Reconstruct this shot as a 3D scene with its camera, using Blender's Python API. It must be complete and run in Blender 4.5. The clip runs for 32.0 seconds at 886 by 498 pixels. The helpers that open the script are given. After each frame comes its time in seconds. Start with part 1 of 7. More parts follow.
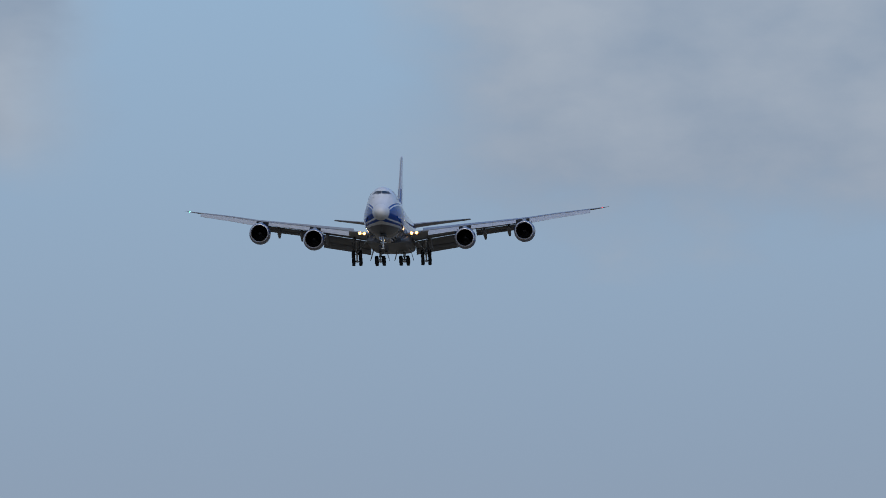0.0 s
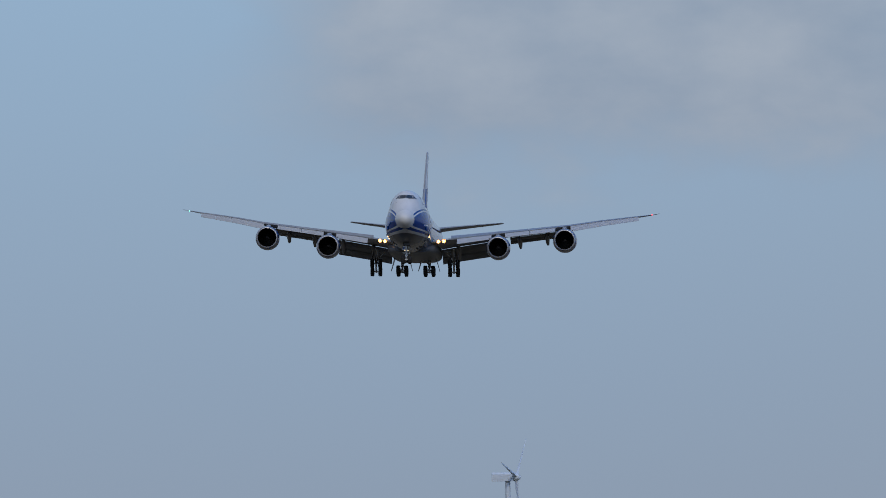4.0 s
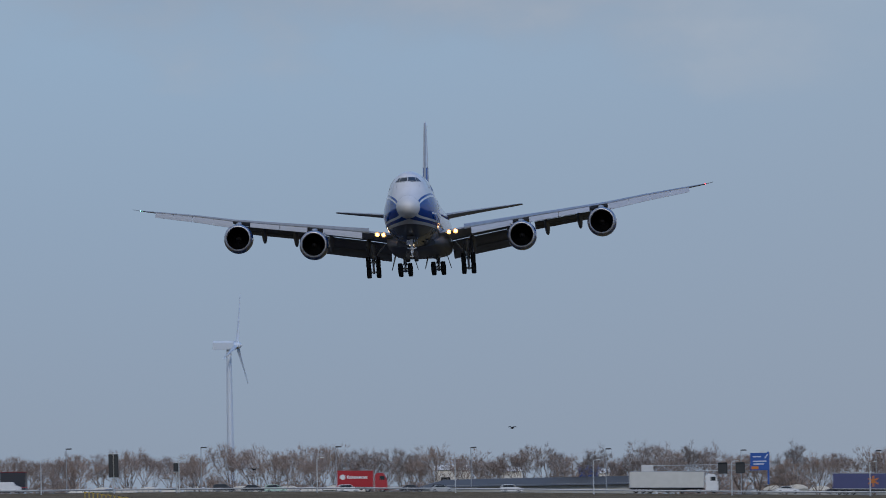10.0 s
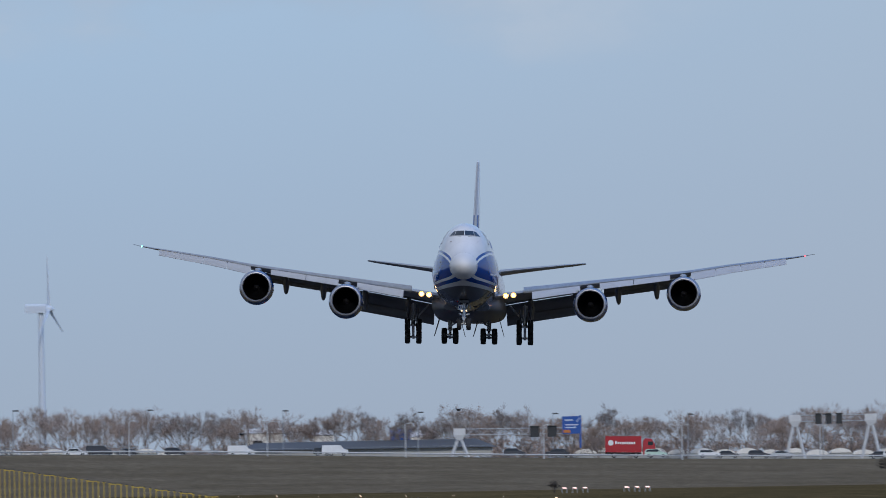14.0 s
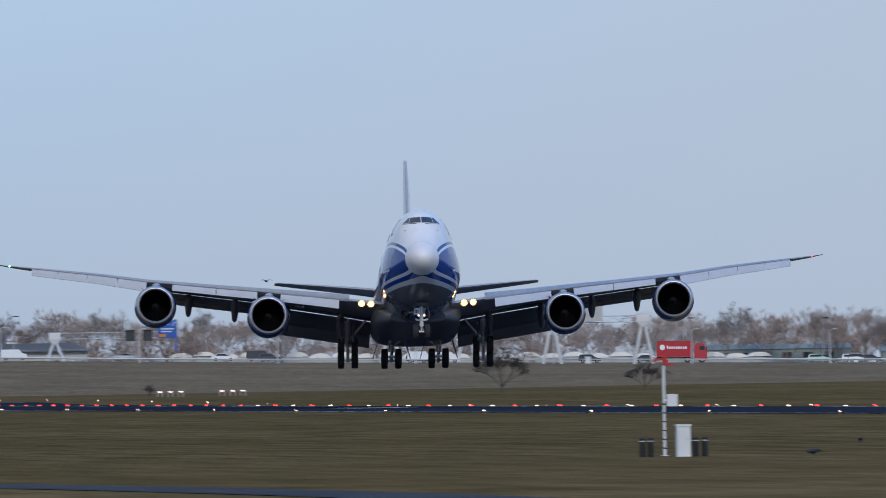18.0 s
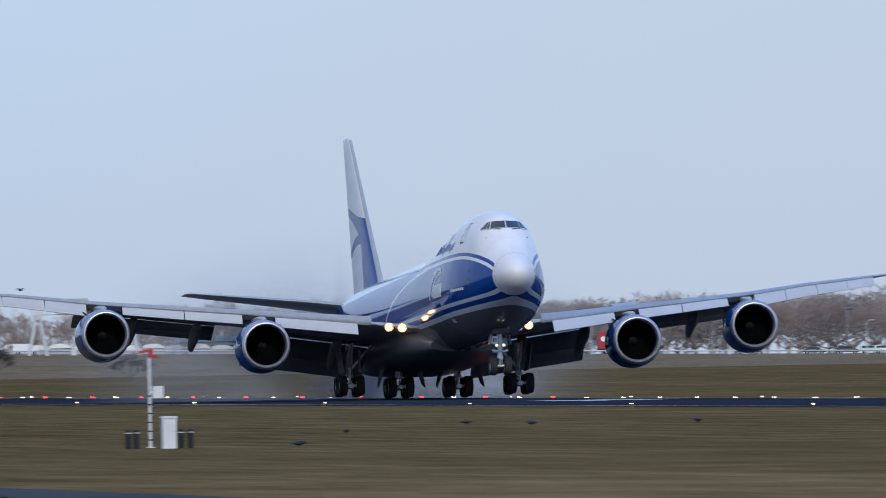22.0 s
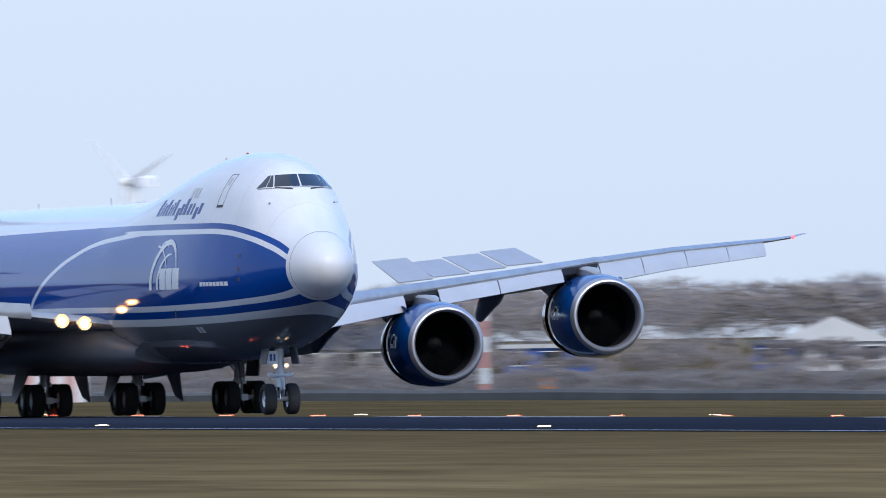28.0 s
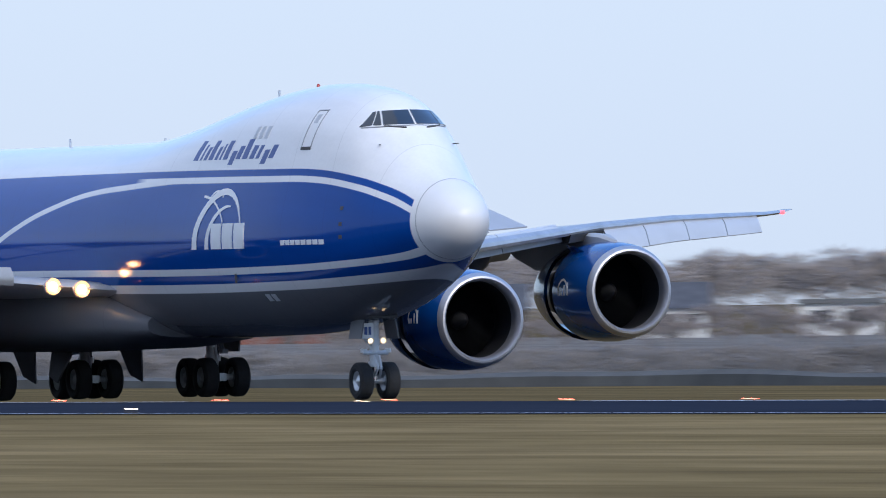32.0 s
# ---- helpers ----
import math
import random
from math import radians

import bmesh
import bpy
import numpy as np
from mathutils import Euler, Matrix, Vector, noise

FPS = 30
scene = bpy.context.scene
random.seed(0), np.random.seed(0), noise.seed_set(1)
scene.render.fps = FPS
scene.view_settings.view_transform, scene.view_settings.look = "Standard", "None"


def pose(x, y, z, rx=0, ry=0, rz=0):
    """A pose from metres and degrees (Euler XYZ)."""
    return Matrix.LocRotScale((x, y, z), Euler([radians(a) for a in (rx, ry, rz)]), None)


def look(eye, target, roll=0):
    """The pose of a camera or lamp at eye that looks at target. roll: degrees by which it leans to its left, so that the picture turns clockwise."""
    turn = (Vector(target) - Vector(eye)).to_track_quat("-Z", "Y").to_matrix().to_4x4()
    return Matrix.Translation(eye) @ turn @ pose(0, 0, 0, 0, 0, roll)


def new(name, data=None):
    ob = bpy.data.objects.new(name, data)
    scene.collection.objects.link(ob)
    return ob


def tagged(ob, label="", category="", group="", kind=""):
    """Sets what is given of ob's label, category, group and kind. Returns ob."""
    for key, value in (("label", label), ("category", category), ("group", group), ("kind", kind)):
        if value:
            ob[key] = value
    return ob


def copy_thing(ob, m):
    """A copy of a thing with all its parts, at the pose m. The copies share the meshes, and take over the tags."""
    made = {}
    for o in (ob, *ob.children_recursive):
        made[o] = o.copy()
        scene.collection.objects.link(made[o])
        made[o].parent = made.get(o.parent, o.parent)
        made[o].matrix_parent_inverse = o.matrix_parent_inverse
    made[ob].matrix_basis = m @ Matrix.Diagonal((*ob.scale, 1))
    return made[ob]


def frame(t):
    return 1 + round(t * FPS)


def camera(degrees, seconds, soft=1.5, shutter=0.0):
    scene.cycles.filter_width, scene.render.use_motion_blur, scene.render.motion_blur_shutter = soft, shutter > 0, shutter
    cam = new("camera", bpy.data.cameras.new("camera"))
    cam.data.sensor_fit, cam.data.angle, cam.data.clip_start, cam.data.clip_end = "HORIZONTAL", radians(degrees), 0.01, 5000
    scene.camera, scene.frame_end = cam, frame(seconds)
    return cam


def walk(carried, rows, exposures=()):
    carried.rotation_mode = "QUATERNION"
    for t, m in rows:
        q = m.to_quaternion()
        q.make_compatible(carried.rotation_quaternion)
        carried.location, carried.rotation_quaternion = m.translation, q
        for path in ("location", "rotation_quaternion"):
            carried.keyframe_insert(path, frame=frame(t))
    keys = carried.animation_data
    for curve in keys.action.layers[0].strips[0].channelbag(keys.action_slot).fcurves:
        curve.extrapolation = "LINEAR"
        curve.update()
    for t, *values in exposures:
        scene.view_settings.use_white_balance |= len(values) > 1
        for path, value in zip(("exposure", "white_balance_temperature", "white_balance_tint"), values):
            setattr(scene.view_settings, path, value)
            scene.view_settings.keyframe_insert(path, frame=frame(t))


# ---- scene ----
# one lens, held still at head height beside the runway; it draws back over the last two seconds
cam = camera(2.9880, 32.0, soft=0.8, shutter=0.75)
EYE = 3.166


def aim(t, back, turn, tilt, lean):
    """A camera row: drawn back by metres, turned to the right of the runway's axis, tilted up, leaning; degrees."""
    a, b, c = radians(turn), radians(tilt), radians(23)
    eye = Vector((-back * math.sin(c), -back * math.cos(c), EYE))
    way = Vector((math.sin(a) * math.cos(b), math.cos(a) * math.cos(b), math.sin(b)))
    return t, look(eye, eye + way * 1000, lean)


PATH = [
    aim(0.0, 0.0, 3.962, 1.539, -0.95), aim(0.5, 0.0, 4.058, 1.514, -0.96), aim(1.0, 0.0, 4.136, 1.487, -0.98),
    aim(1.5, 0.0, 4.218, 1.452, -0.99), aim(2.0, 0.0, 4.269, 1.431, -0.98), aim(2.5, 0.0, 4.313, 1.420, -0.94),
    aim(3.0, 0.0, 4.357, 1.405, -0.91), aim(3.5, 0.0, 4.413, 1.376, -0.92), aim(4.5, 0.0, 4.535, 1.296, -0.96),
    aim(5.5, 0.0, 4.666, 1.201, -0.97), aim(6.0, 0.0, 4.734, 1.152, -0.97), aim(6.5, 0.0, 4.776, 1.113, -0.97),
    aim(7.0, 0.0, 4.830, 1.062, -0.95), aim(7.5, 0.0, 4.885, 1.019, -0.94), aim(8.0, 0.0, 4.948, 0.972, -0.93),
    aim(8.5, 0.0, 5.048, 0.932, -0.94), aim(9.0, 0.0, 5.182, 0.913, -0.95), aim(9.5, 0.0, 5.314, 0.893, -0.95),
    aim(10.0, 0.0, 5.407, 0.879, -0.96), aim(10.5, 0.0, 5.453, 0.865, -0.99), aim(11.0, 0.0, 5.483, 0.863, -0.98),
    aim(11.5, 0.0, 5.523, 0.855, -0.95), aim(12.0, 0.0, 5.601, 0.846, -0.92), aim(12.5, 0.0, 5.685, 0.839, -0.93),
    aim(13.0, 0.0, 5.774, 0.832, -0.92), aim(13.5, 0.0, 5.905, 0.797, -0.97), aim(14.0, 0.0, 6.039, 0.745, -0.96),
    aim(14.5, 0.0, 6.196, 0.698, -0.98), aim(15.0, 0.0, 6.385, 0.611, -0.99), aim(15.5, 0.0, 6.577, 0.551, -0.99),
    aim(16.5, 0.0, 6.899, 0.472, -0.98), aim(17.5, 0.0, 7.214, 0.422, -1.00), aim(18.0, 0.0, 7.398, 0.398, -1.01),
    aim(18.5, 0.0, 7.621, 0.374, -1.02), aim(19.0, 0.0, 7.778, 0.366, -1.02), aim(19.5, 0.0, 7.940, 0.361, -1.00),
    aim(20.0, 0.0, 8.161, 0.357, -0.99), aim(20.5, 0.0, 8.421, 0.348, -0.99), aim(21.0, 0.0, 8.693, 0.349, -1.01),
    aim(21.5, 0.0, 8.900, 0.346, -1.02), aim(22.0, 0.0, 9.132, 0.340, -1.02), aim(22.5, 0.0, 9.414, 0.337, -1.02),
    aim(23.0, 0.0, 9.773, 0.330, -0.97), aim(23.5, 0.0, 10.168, 0.324, -0.99), aim(24.0, 0.0, 10.575, 0.323, -1.01),
    aim(24.5, 0.0, 11.049, 0.315, -1.05), aim(25.5, 0.0, 12.212, 0.304, -0.98), aim(26.5, 0.0, 13.698, 0.294, -0.93),
    aim(27.0, 0.0, 14.576, 0.287, -0.95), aim(27.5, 0.0, 15.348, 0.272, -0.96), aim(28.0, 0.0, 16.248, 0.279, -0.95),
    aim(28.5, 0.0, 17.026, 0.274, -0.94), aim(29.0, 0.7, 17.918, 0.247, -0.92), aim(29.5, 8.8, 19.025, 0.243, -0.89),
    aim(30.0, 25.8, 20.134, 0.256, -0.85), aim(30.5, 45.3, 21.295, 0.208, -0.91), aim(31.0, 64.8, 22.418, 0.191, -0.94),
    aim(31.5, 84.3, 23.464, 0.194, -0.94), aim(32.0, 103.8, 24.406, 0.169, -0.92),
]
EXPOSURES = [(0, -0.04), (6, -0.06), (9, -0.08), (10.1, 0.0), (11, 0.16), (12, 0.25), (13, 0.31), (15.5, 0.38), (17.5, 0.55), (18.2, 0.64), (19, 0.82), (23, 0.83), (24.5, 0.92), (26.5, 1.1), (28, 1.17), (32, 1.18)]
walk(cam, PATH, EXPOSURES)

# ---- light ----
SUN_TURN, SUN_HEIGHT = 178.0, 33.0
world = bpy.data.worlds.new("sky")
scene.world = world
world.use_nodes = True
wt = world.node_tree
for n in list(wt.nodes):
    wt.nodes.remove(n)


def wnode(kind, **ins):
    n = wt.nodes.new(kind)
    for k, v in ins.items():
        if isinstance(v, (int, float, tuple)):
            n.inputs[k].default_value = v
        else:
            wt.links.new(v, n.inputs[k])
    return n


def wmath(op, a, b=0.0, c=0.0):
    n = wt.nodes.new("ShaderNodeMath")
    n.operation = op
    for v, s in zip((a, b, c), n.inputs):
        if isinstance(v, (int, float)):
            s.default_value = v
        else:
            wt.links.new(v, s)
    return n.outputs[0]


def wstep(v, lo, hi):
    n = wt.nodes.new("ShaderNodeMapRange")
    n.interpolation_type = "SMOOTHSTEP"
    wt.links.new(v, n.inputs["Value"])
    n.inputs["From Min"].default_value, n.inputs["From Max"].default_value = lo, hi
    return n.outputs["Result"]


sky = wnode("ShaderNodeTexSky")
sky.sky_type, sky.sun_disc = "NISHITA", False
sky.sun_elevation, sky.sun_rotation = radians(SUN_HEIGHT), radians(SUN_TURN)
sky.air_density, sky.dust_density, sky.ozone_density = 1.0, 0.6, 2.0
coord = wnode("ShaderNodeTexCoord")
split = wnode("ShaderNodeSeparateXYZ", Vector=coord.outputs["Generated"])
turn = wmath("MULTIPLY", wmath("ARCTAN2", split.outputs[0], split.outputs[1]), 180 / math.pi)
height = wmath("MULTIPLY", wmath("ARCSINE", split.outputs[2]), 180 / math.pi)
# haze: blue grey low down, brighter towards the sun's side and higher up
flat = wnode("ShaderNodeCombineXYZ", X=turn, Y=wmath("MULTIPLY", height, 1.7))
n1 = wnode("ShaderNodeTexNoise", Vector=flat.outputs[0], Scale=1.3, Detail=7.0, Roughness=0.55)
n2 = wnode("ShaderNodeTexNoise", Vector=flat.outputs[0], Scale=0.45, Detail=4.0)
wob = wmath("MULTIPLY", wmath("SUBTRACT", n1.outputs[0], 0.5), 1.1)
bank_r = wmath("MULTIPLY", wstep(wmath("ADD", turn, wmath("MULTIPLY", wob, 0.8)), 3.6, 4.3), wstep(wmath("ADD", height, wmath("MULTIPLY", wob, 0.75)), 1.38, 1.8))
bank_r = wmath("MULTIPLY", bank_r, wmath("SUBTRACT", 1.0, wstep(turn, 5.6, 7.5)))
bank_l = wmath("MULTIPLY", wmath("SUBTRACT", 1.0, wstep(wmath("ADD", turn, wmath("MULTIPLY", wob, 0.5)), 2.5, 2.95)), wstep(wmath("ADD", height, wmath("MULTIPLY", wob, 0.4)), 1.75, 2.05))
high = wmath("MULTIPLY", wmath("MULTIPLY", wstep(n2.outputs[0], 0.45, 0.65), 0.2), wstep(height, 3.0, 9.0))
clouds = wmath("MINIMUM", wmath("ADD", wmath("MAXIMUM", bank_r, bank_l), high), 1.0)
haze = wnode("ShaderNodeValToRGB", Fac=wmath("DIVIDE", height, 30.0))
cr = haze.color_ramp
cr.elements[0].position, cr.elements[0].color = 0.0, (0.238, 0.303, 0.415, 1)
cr.elements[1].position, cr.elements[1].color = 1.0, (0.085, 0.24, 0.62, 1)
for pos, col in ((0.03, (0.236, 0.335, 0.488, 1)), (0.085, (0.266, 0.42, 0.625, 1)), (0.3, (0.20, 0.38, 0.68, 1))):
    e = cr.elements.new(pos)
    e.color = col
pale = wnode("ShaderNodeMix")
pale.data_type = "RGBA"
wt.links.new(wmath("MULTIPLY", wstep(turn, 4.3, 11.0), wmath("MULTIPLY_ADD", wmath("SUBTRACT", 1.0, wstep(height, 2.0, 12.0)), 0.8, 0.1)), pale.inputs["Factor"])
wt.links.new(haze.outputs[0], pale.inputs[6])
pale.inputs[7].default_value = (0.262, 0.317, 0.42, 1)
puff = wnode("ShaderNodeMix")
puff.data_type = "RGBA"
wt.links.new(wmath("MULTIPLY", clouds, 0.8), puff.inputs["Factor"])
wt.links.new(pale.outputs[2], puff.inputs[6])
shade = wnode("ShaderNodeValToRGB", Fac=n1.outputs[0])
shade.color_ramp.elements[0].position, shade.color_ramp.elements[0].color = 0.36, (0.225, 0.285, 0.405, 1)
shade.color_ramp.elements[1].position, shade.color_ramp.elements[1].color = 0.68, (0.36, 0.40, 0.49, 1)
wt.links.new(shade.outputs[0], puff.inputs[7])
bg_sky = wnode("ShaderNodeBackground", Color=sky.outputs[0], Strength=0.06)
bg_haze = wnode("ShaderNodeBackground", Color=puff.outputs[2], Strength=1.06)
mixer = wnode("ShaderNodeMixShader", Fac=0.85)
wt.links.new(bg_sky.outputs[0], mixer.inputs[1])
wt.links.new(bg_haze.outputs[0], mixer.inputs[2])
out = wnode("ShaderNodeOutputWorld", Surface=mixer.outputs[0])
sun_data = bpy.data.lights.new("sun", "SUN")
sun_data.energy, sun_data.angle, sun_data.color = 1.0, radians(6), (1.0, 0.93, 0.83)
sun = new("sun", sun_data)
a, b = radians(SUN_TURN), radians(SUN_HEIGHT)
sun.matrix_world = look((0, 0, 50), (-math.sin(a) * math.cos(b) * 10, -math.cos(a) * math.cos(b) * 10, 50 - math.sin(b) * 10))

# ---- materials ----
def mat(name, base, rough=0.6, metal=0.0, var=0.12, scale=3.0, bump=0.0, fine=40.0, coat=0.0, emit=None, power=0.0, alpha=1.0, stretch=(1, 1, 1)):
    """A node material: base colour with two scales of variation, roughness variation and bump."""
    m = bpy.data.materials.new(name)
    m.use_nodes = True
    nt = m.node_tree
    b = nt.nodes["Principled BSDF"]
    b.inputs["Metallic"].default_value = metal
    b.inputs["Roughness"].default_value = rough
    b.inputs["Coat Weight"].default_value = coat
    tc = nt.nodes.new("ShaderNodeTexCoord")
    mp = nt.nodes.new("ShaderNodeMapping")
    mp.inputs["Scale"].default_value = stretch
    nt.links.new(tc.outputs["Object"], mp.inputs["Vector"])
    n1 = nt.nodes.new("ShaderNodeTexNoise")
    n1.inputs["Scale"].default_value = scale
    n1.inputs["Detail"].default_value = 4
    n2 = nt.nodes.new("ShaderNodeTexNoise")
    n2.inputs["Scale"].default_value = fine
    nt.links.new(mp.outputs[0], n1.inputs["Vector"])
    nt.links.new(mp.outputs[0], n2.inputs["Vector"])
    mix = nt.nodes.new("ShaderNodeMath")
    mix.operation = "MULTIPLY_ADD"
    nt.links.new(n2.outputs[0], mix.inputs[0])
    mix.inputs[1].default_value = 0.5
    nt.links.new(n1.outputs[0], mix.inputs[2])
    ramp = nt.nodes.new("ShaderNodeValToRGB")
    c = Vector(base)
    ramp.color_ramp.elements[0].position, ramp.color_ramp.elements[1].position = 0.45, 1.05
    ramp.color_ramp.elements[0].color = (*[max(0, v * (1 - var)) for v in c], 1)
    ramp.color_ramp.elements[1].color = (*[min(1, v * (1 + var)) for v in c], 1)
    nt.links.new(mix.outputs[0], ramp.inputs[0])
    nt.links.new(ramp.outputs[0], b.inputs["Base Color"])
    if bump:
        bp = nt.nodes.new("ShaderNodeBump")
        bp.inputs["Strength"].default_value = bump
        bp.inputs["Distance"].default_value = 0.02
        nt.links.new(mix.outputs[0], bp.inputs["Height"])
        nt.links.new(bp.outputs[0], b.inputs["Normal"])
    if emit:
        b.inputs["Emission Color"].default_value = (*emit, 1)
        b.inputs["Emission Strength"].default_value = power
    if alpha < 1:
        b.inputs["Alpha"].default_value = alpha
    return m


def glow(name, colour, power):
    m = mat(name, colour, 0.3, var=0.02, emit=colour, power=power)
    return m


class Graph:
    """Small help to write shader arithmetic."""

    def __init__(self, m):
        self.nt = m.node_tree
        self.bsdf = self.nt.nodes["Principled BSDF"]

    def node(self, kind, **inputs):
        n = self.nt.nodes.new(kind)
        for k, v in inputs.items():
            self.link(v, n.inputs[k])
        return n

    def link(self, v, socket):
        if isinstance(v, (int, float, tuple)):
            socket.default_value = v
        else:
            self.nt.links.new(v, socket)

    def math(self, op, a, b=0.0, c=0.0):
        n = self.nt.nodes.new("ShaderNodeMath")
        n.operation = op
        for v, s in zip((a, b, c), n.inputs):
            self.link(v, s)
        return n.outputs[0]

    def curve(self, x, lo, hi, zlo, zhi, pts):
        """A smooth graph through the points (x, z)."""
        t = self.math("DIVIDE", self.math("SUBTRACT", x, lo), hi - lo)
        n = self.nt.nodes.new("ShaderNodeFloatCurve")
        c = n.mapping.curves[0]
        ps = [((a - lo) / (hi - lo), (z - zlo) / (zhi - zlo)) for a, z in pts]
        while len(c.points) < len(ps):
            c.points.new(0.5, 0.5)
        for p, (u, v) in zip(c.points, ps):
            p.location = (u, v)
        n.mapping.update()
        self.link(t, n.inputs["Value"])
        return self.math("MULTIPLY_ADD", n.outputs[0], zhi - zlo, zlo)

    def above(self, a, b, soft=0.02):
        """1 where a lies over b."""
        return self.math("MULTIPLY_ADD", self.math("SUBTRACT", a, b), 1 / soft, 0.5)

    def clamp(self, v):
        n = self.nt.nodes.new("ShaderNodeClamp")
        self.link(v, n.inputs[0])
        return n.outputs[0]

    def over(self, a, b):
        return self.clamp(self.above(a, b))

    def mix(self, f, a, b):
        n = self.nt.nodes.new("ShaderNodeMix")
        n.data_type = "RGBA"
        self.link(f, n.inputs["Factor"])
        self.link(a, n.inputs[6])
        self.link(b, n.inputs[7])
        return n.outputs[2]


WHITE, BLUE, GREY = (0.78, 0.78, 0.79, 1), (0.0008, 0.06, 0.30, 1), (0.15, 0.155, 0.168, 1)
ORIGIN = 37.5


def skin(name, pattern, rough=0.14, gloss=0.2):
    """Glossy aircraft paint whose colour fields follow the airframe's stations and heights."""
    m = bpy.data.materials.new(name)
    m.use_nodes = True
    g = Graph(m)
    tc = g.node("ShaderNodeTexCoord")
    sep = g.node("ShaderNodeSeparateXYZ", Vector=tc.outputs["Object"])
    s = g.math("SUBTRACT", ORIGIN, sep.outputs[0])
    col = pattern(g, s, sep.outputs[1], sep.outputs[2])
    # panel joints, streaks and grime
    mp = g.node("ShaderNodeMapping", Vector=tc.outputs["Object"])
    mp.inputs["Scale"].default_value = (0.12, 1.2, 1.2)
    n = g.node("ShaderNodeTexNoise", Vector=mp.outputs[0], Scale=1.0, Detail=6.0)
    n2 = g.node("ShaderNodeTexNoise", Vector=tc.outputs["Object"], Scale=9.0, Detail=3.0)
    dirt = g.math("MULTIPLY_ADD", n.outputs[0], 0.26, g.math("MULTIPLY_ADD", n2.outputs[0], 0.08, 0.80))
    st = g.math("ABSOLUTE", g.math("SUBTRACT", g.math("FRACT", g.math("DIVIDE", s, 2.54)), 0.5))
    joint = g.clamp(g.math("MULTIPLY", g.math("SUBTRACT", 0.4955, st), 400))
    tint = g.math("MULTIPLY", dirt, g.math("MULTIPLY_ADD", joint, 0.14, 0.86))
    g.link(g.mix(1.0, col, (1, 1, 1, 1)), g.bsdf.inputs["Base Color"])
    mul = g.nt.nodes.new("ShaderNodeMix")
    mul.data_type, mul.blend_type = "RGBA", "MULTIPLY"
    mul.inputs["Factor"].default_value = 1.0
    g.link(col, mul.inputs[6])
    comb = g.node("ShaderNodeCombineXYZ", X=tint, Y=tint, Z=tint)
    g.link(comb.outputs[0], mul.inputs[7])
    g.link(mul.outputs[2], g.bsdf.inputs["Base Color"])
    g.link(g.math("MULTIPLY_ADD", n.outputs[0], 0.1, rough - 0.04), g.bsdf.inputs["Roughness"])
    bp = g.node("ShaderNodeBump", Height=g.math("MULTIPLY_ADD", n.outputs[0], 0.6, joint), Strength=0.015, Distance=0.02)
    g.link(bp.outputs[0], g.bsdf.inputs["Normal"])
    g.bsdf.inputs["Specular IOR Level"].default_value = gloss
    return m


UP_EDGE = [(0, 5.98), (0.6, 6.24), (2.2, 6.78), (4.3, 7.2), (6.3, 7.38), (9, 7.42), (40, 7.36), (54, 7.2), (59, 7.25), (62.5, 7.9), (65, 8.8), (80, 9.6)]
LOW_EDGE = [(0, 5.0), (0.6, 4.86), (2.0, 4.62), (4.8, 4.43), (8, 4.33), (30, 4.32), (80, 4.32)]
ARC = [(0, 9), (16, 7.2), (20.5, 7.0), (24, 6.82), (27, 6.4), (30, 5.75), (33, 4.8), (34.5, 4.1), (37, 2.5), (80, 2)]


def hull_paint(g, s, y, z):
    up = g.curve(s, 0, 80, 2, 10, UP_EDGE)
    low = g.curve(s, 0, 80, 2, 10, LOW_EDGE)
    arc = g.curve(s, 0, 80, 2, 10, ARC)
    col = g.mix(g.over(z, g.math("SUBTRACT", low, 0.78)), GREY, WHITE)
    ahead = g.clamp(g.math("MULTIPLY", g.math("SUBTRACT", s, 0.80), 40))
    col = g.mix(g.math("MULTIPLY", ahead, g.over(z, g.math("SUBTRACT", low, 0.50))), col, BLUE)
    col = g.mix(g.over(z, g.math("SUBTRACT", low, 0.22)), col, WHITE)
    col = g.mix(g.math("MULTIPLY", ahead, g.over(z, low)), col, BLUE)
    near_arc = g.math("SUBTRACT", 0.11, g.math("ABSOLUTE", g.math("SUBTRACT", z, arc)))
    col = g.mix(g.clamp(g.math("MULTIPLY", g.math("MULTIPLY", near_arc, 30), g.over(z, low))), col, WHITE)
    stripe = g.math("MULTIPLY", g.over(z, g.math("SUBTRACT", up, 0.42)), g.clamp(g.math("MULTIPLY", g.math("SUBTRACT", 20.5, s), 1.0)))
    col = g.mix(stripe, col, WHITE)
    col = g.mix(g.math("MULTIPLY", ahead, g.over(z, g.math("SUBTRACT", up, 0.22))), col, BLUE)
    return g.mix(g.over(z, up), col, WHITE)


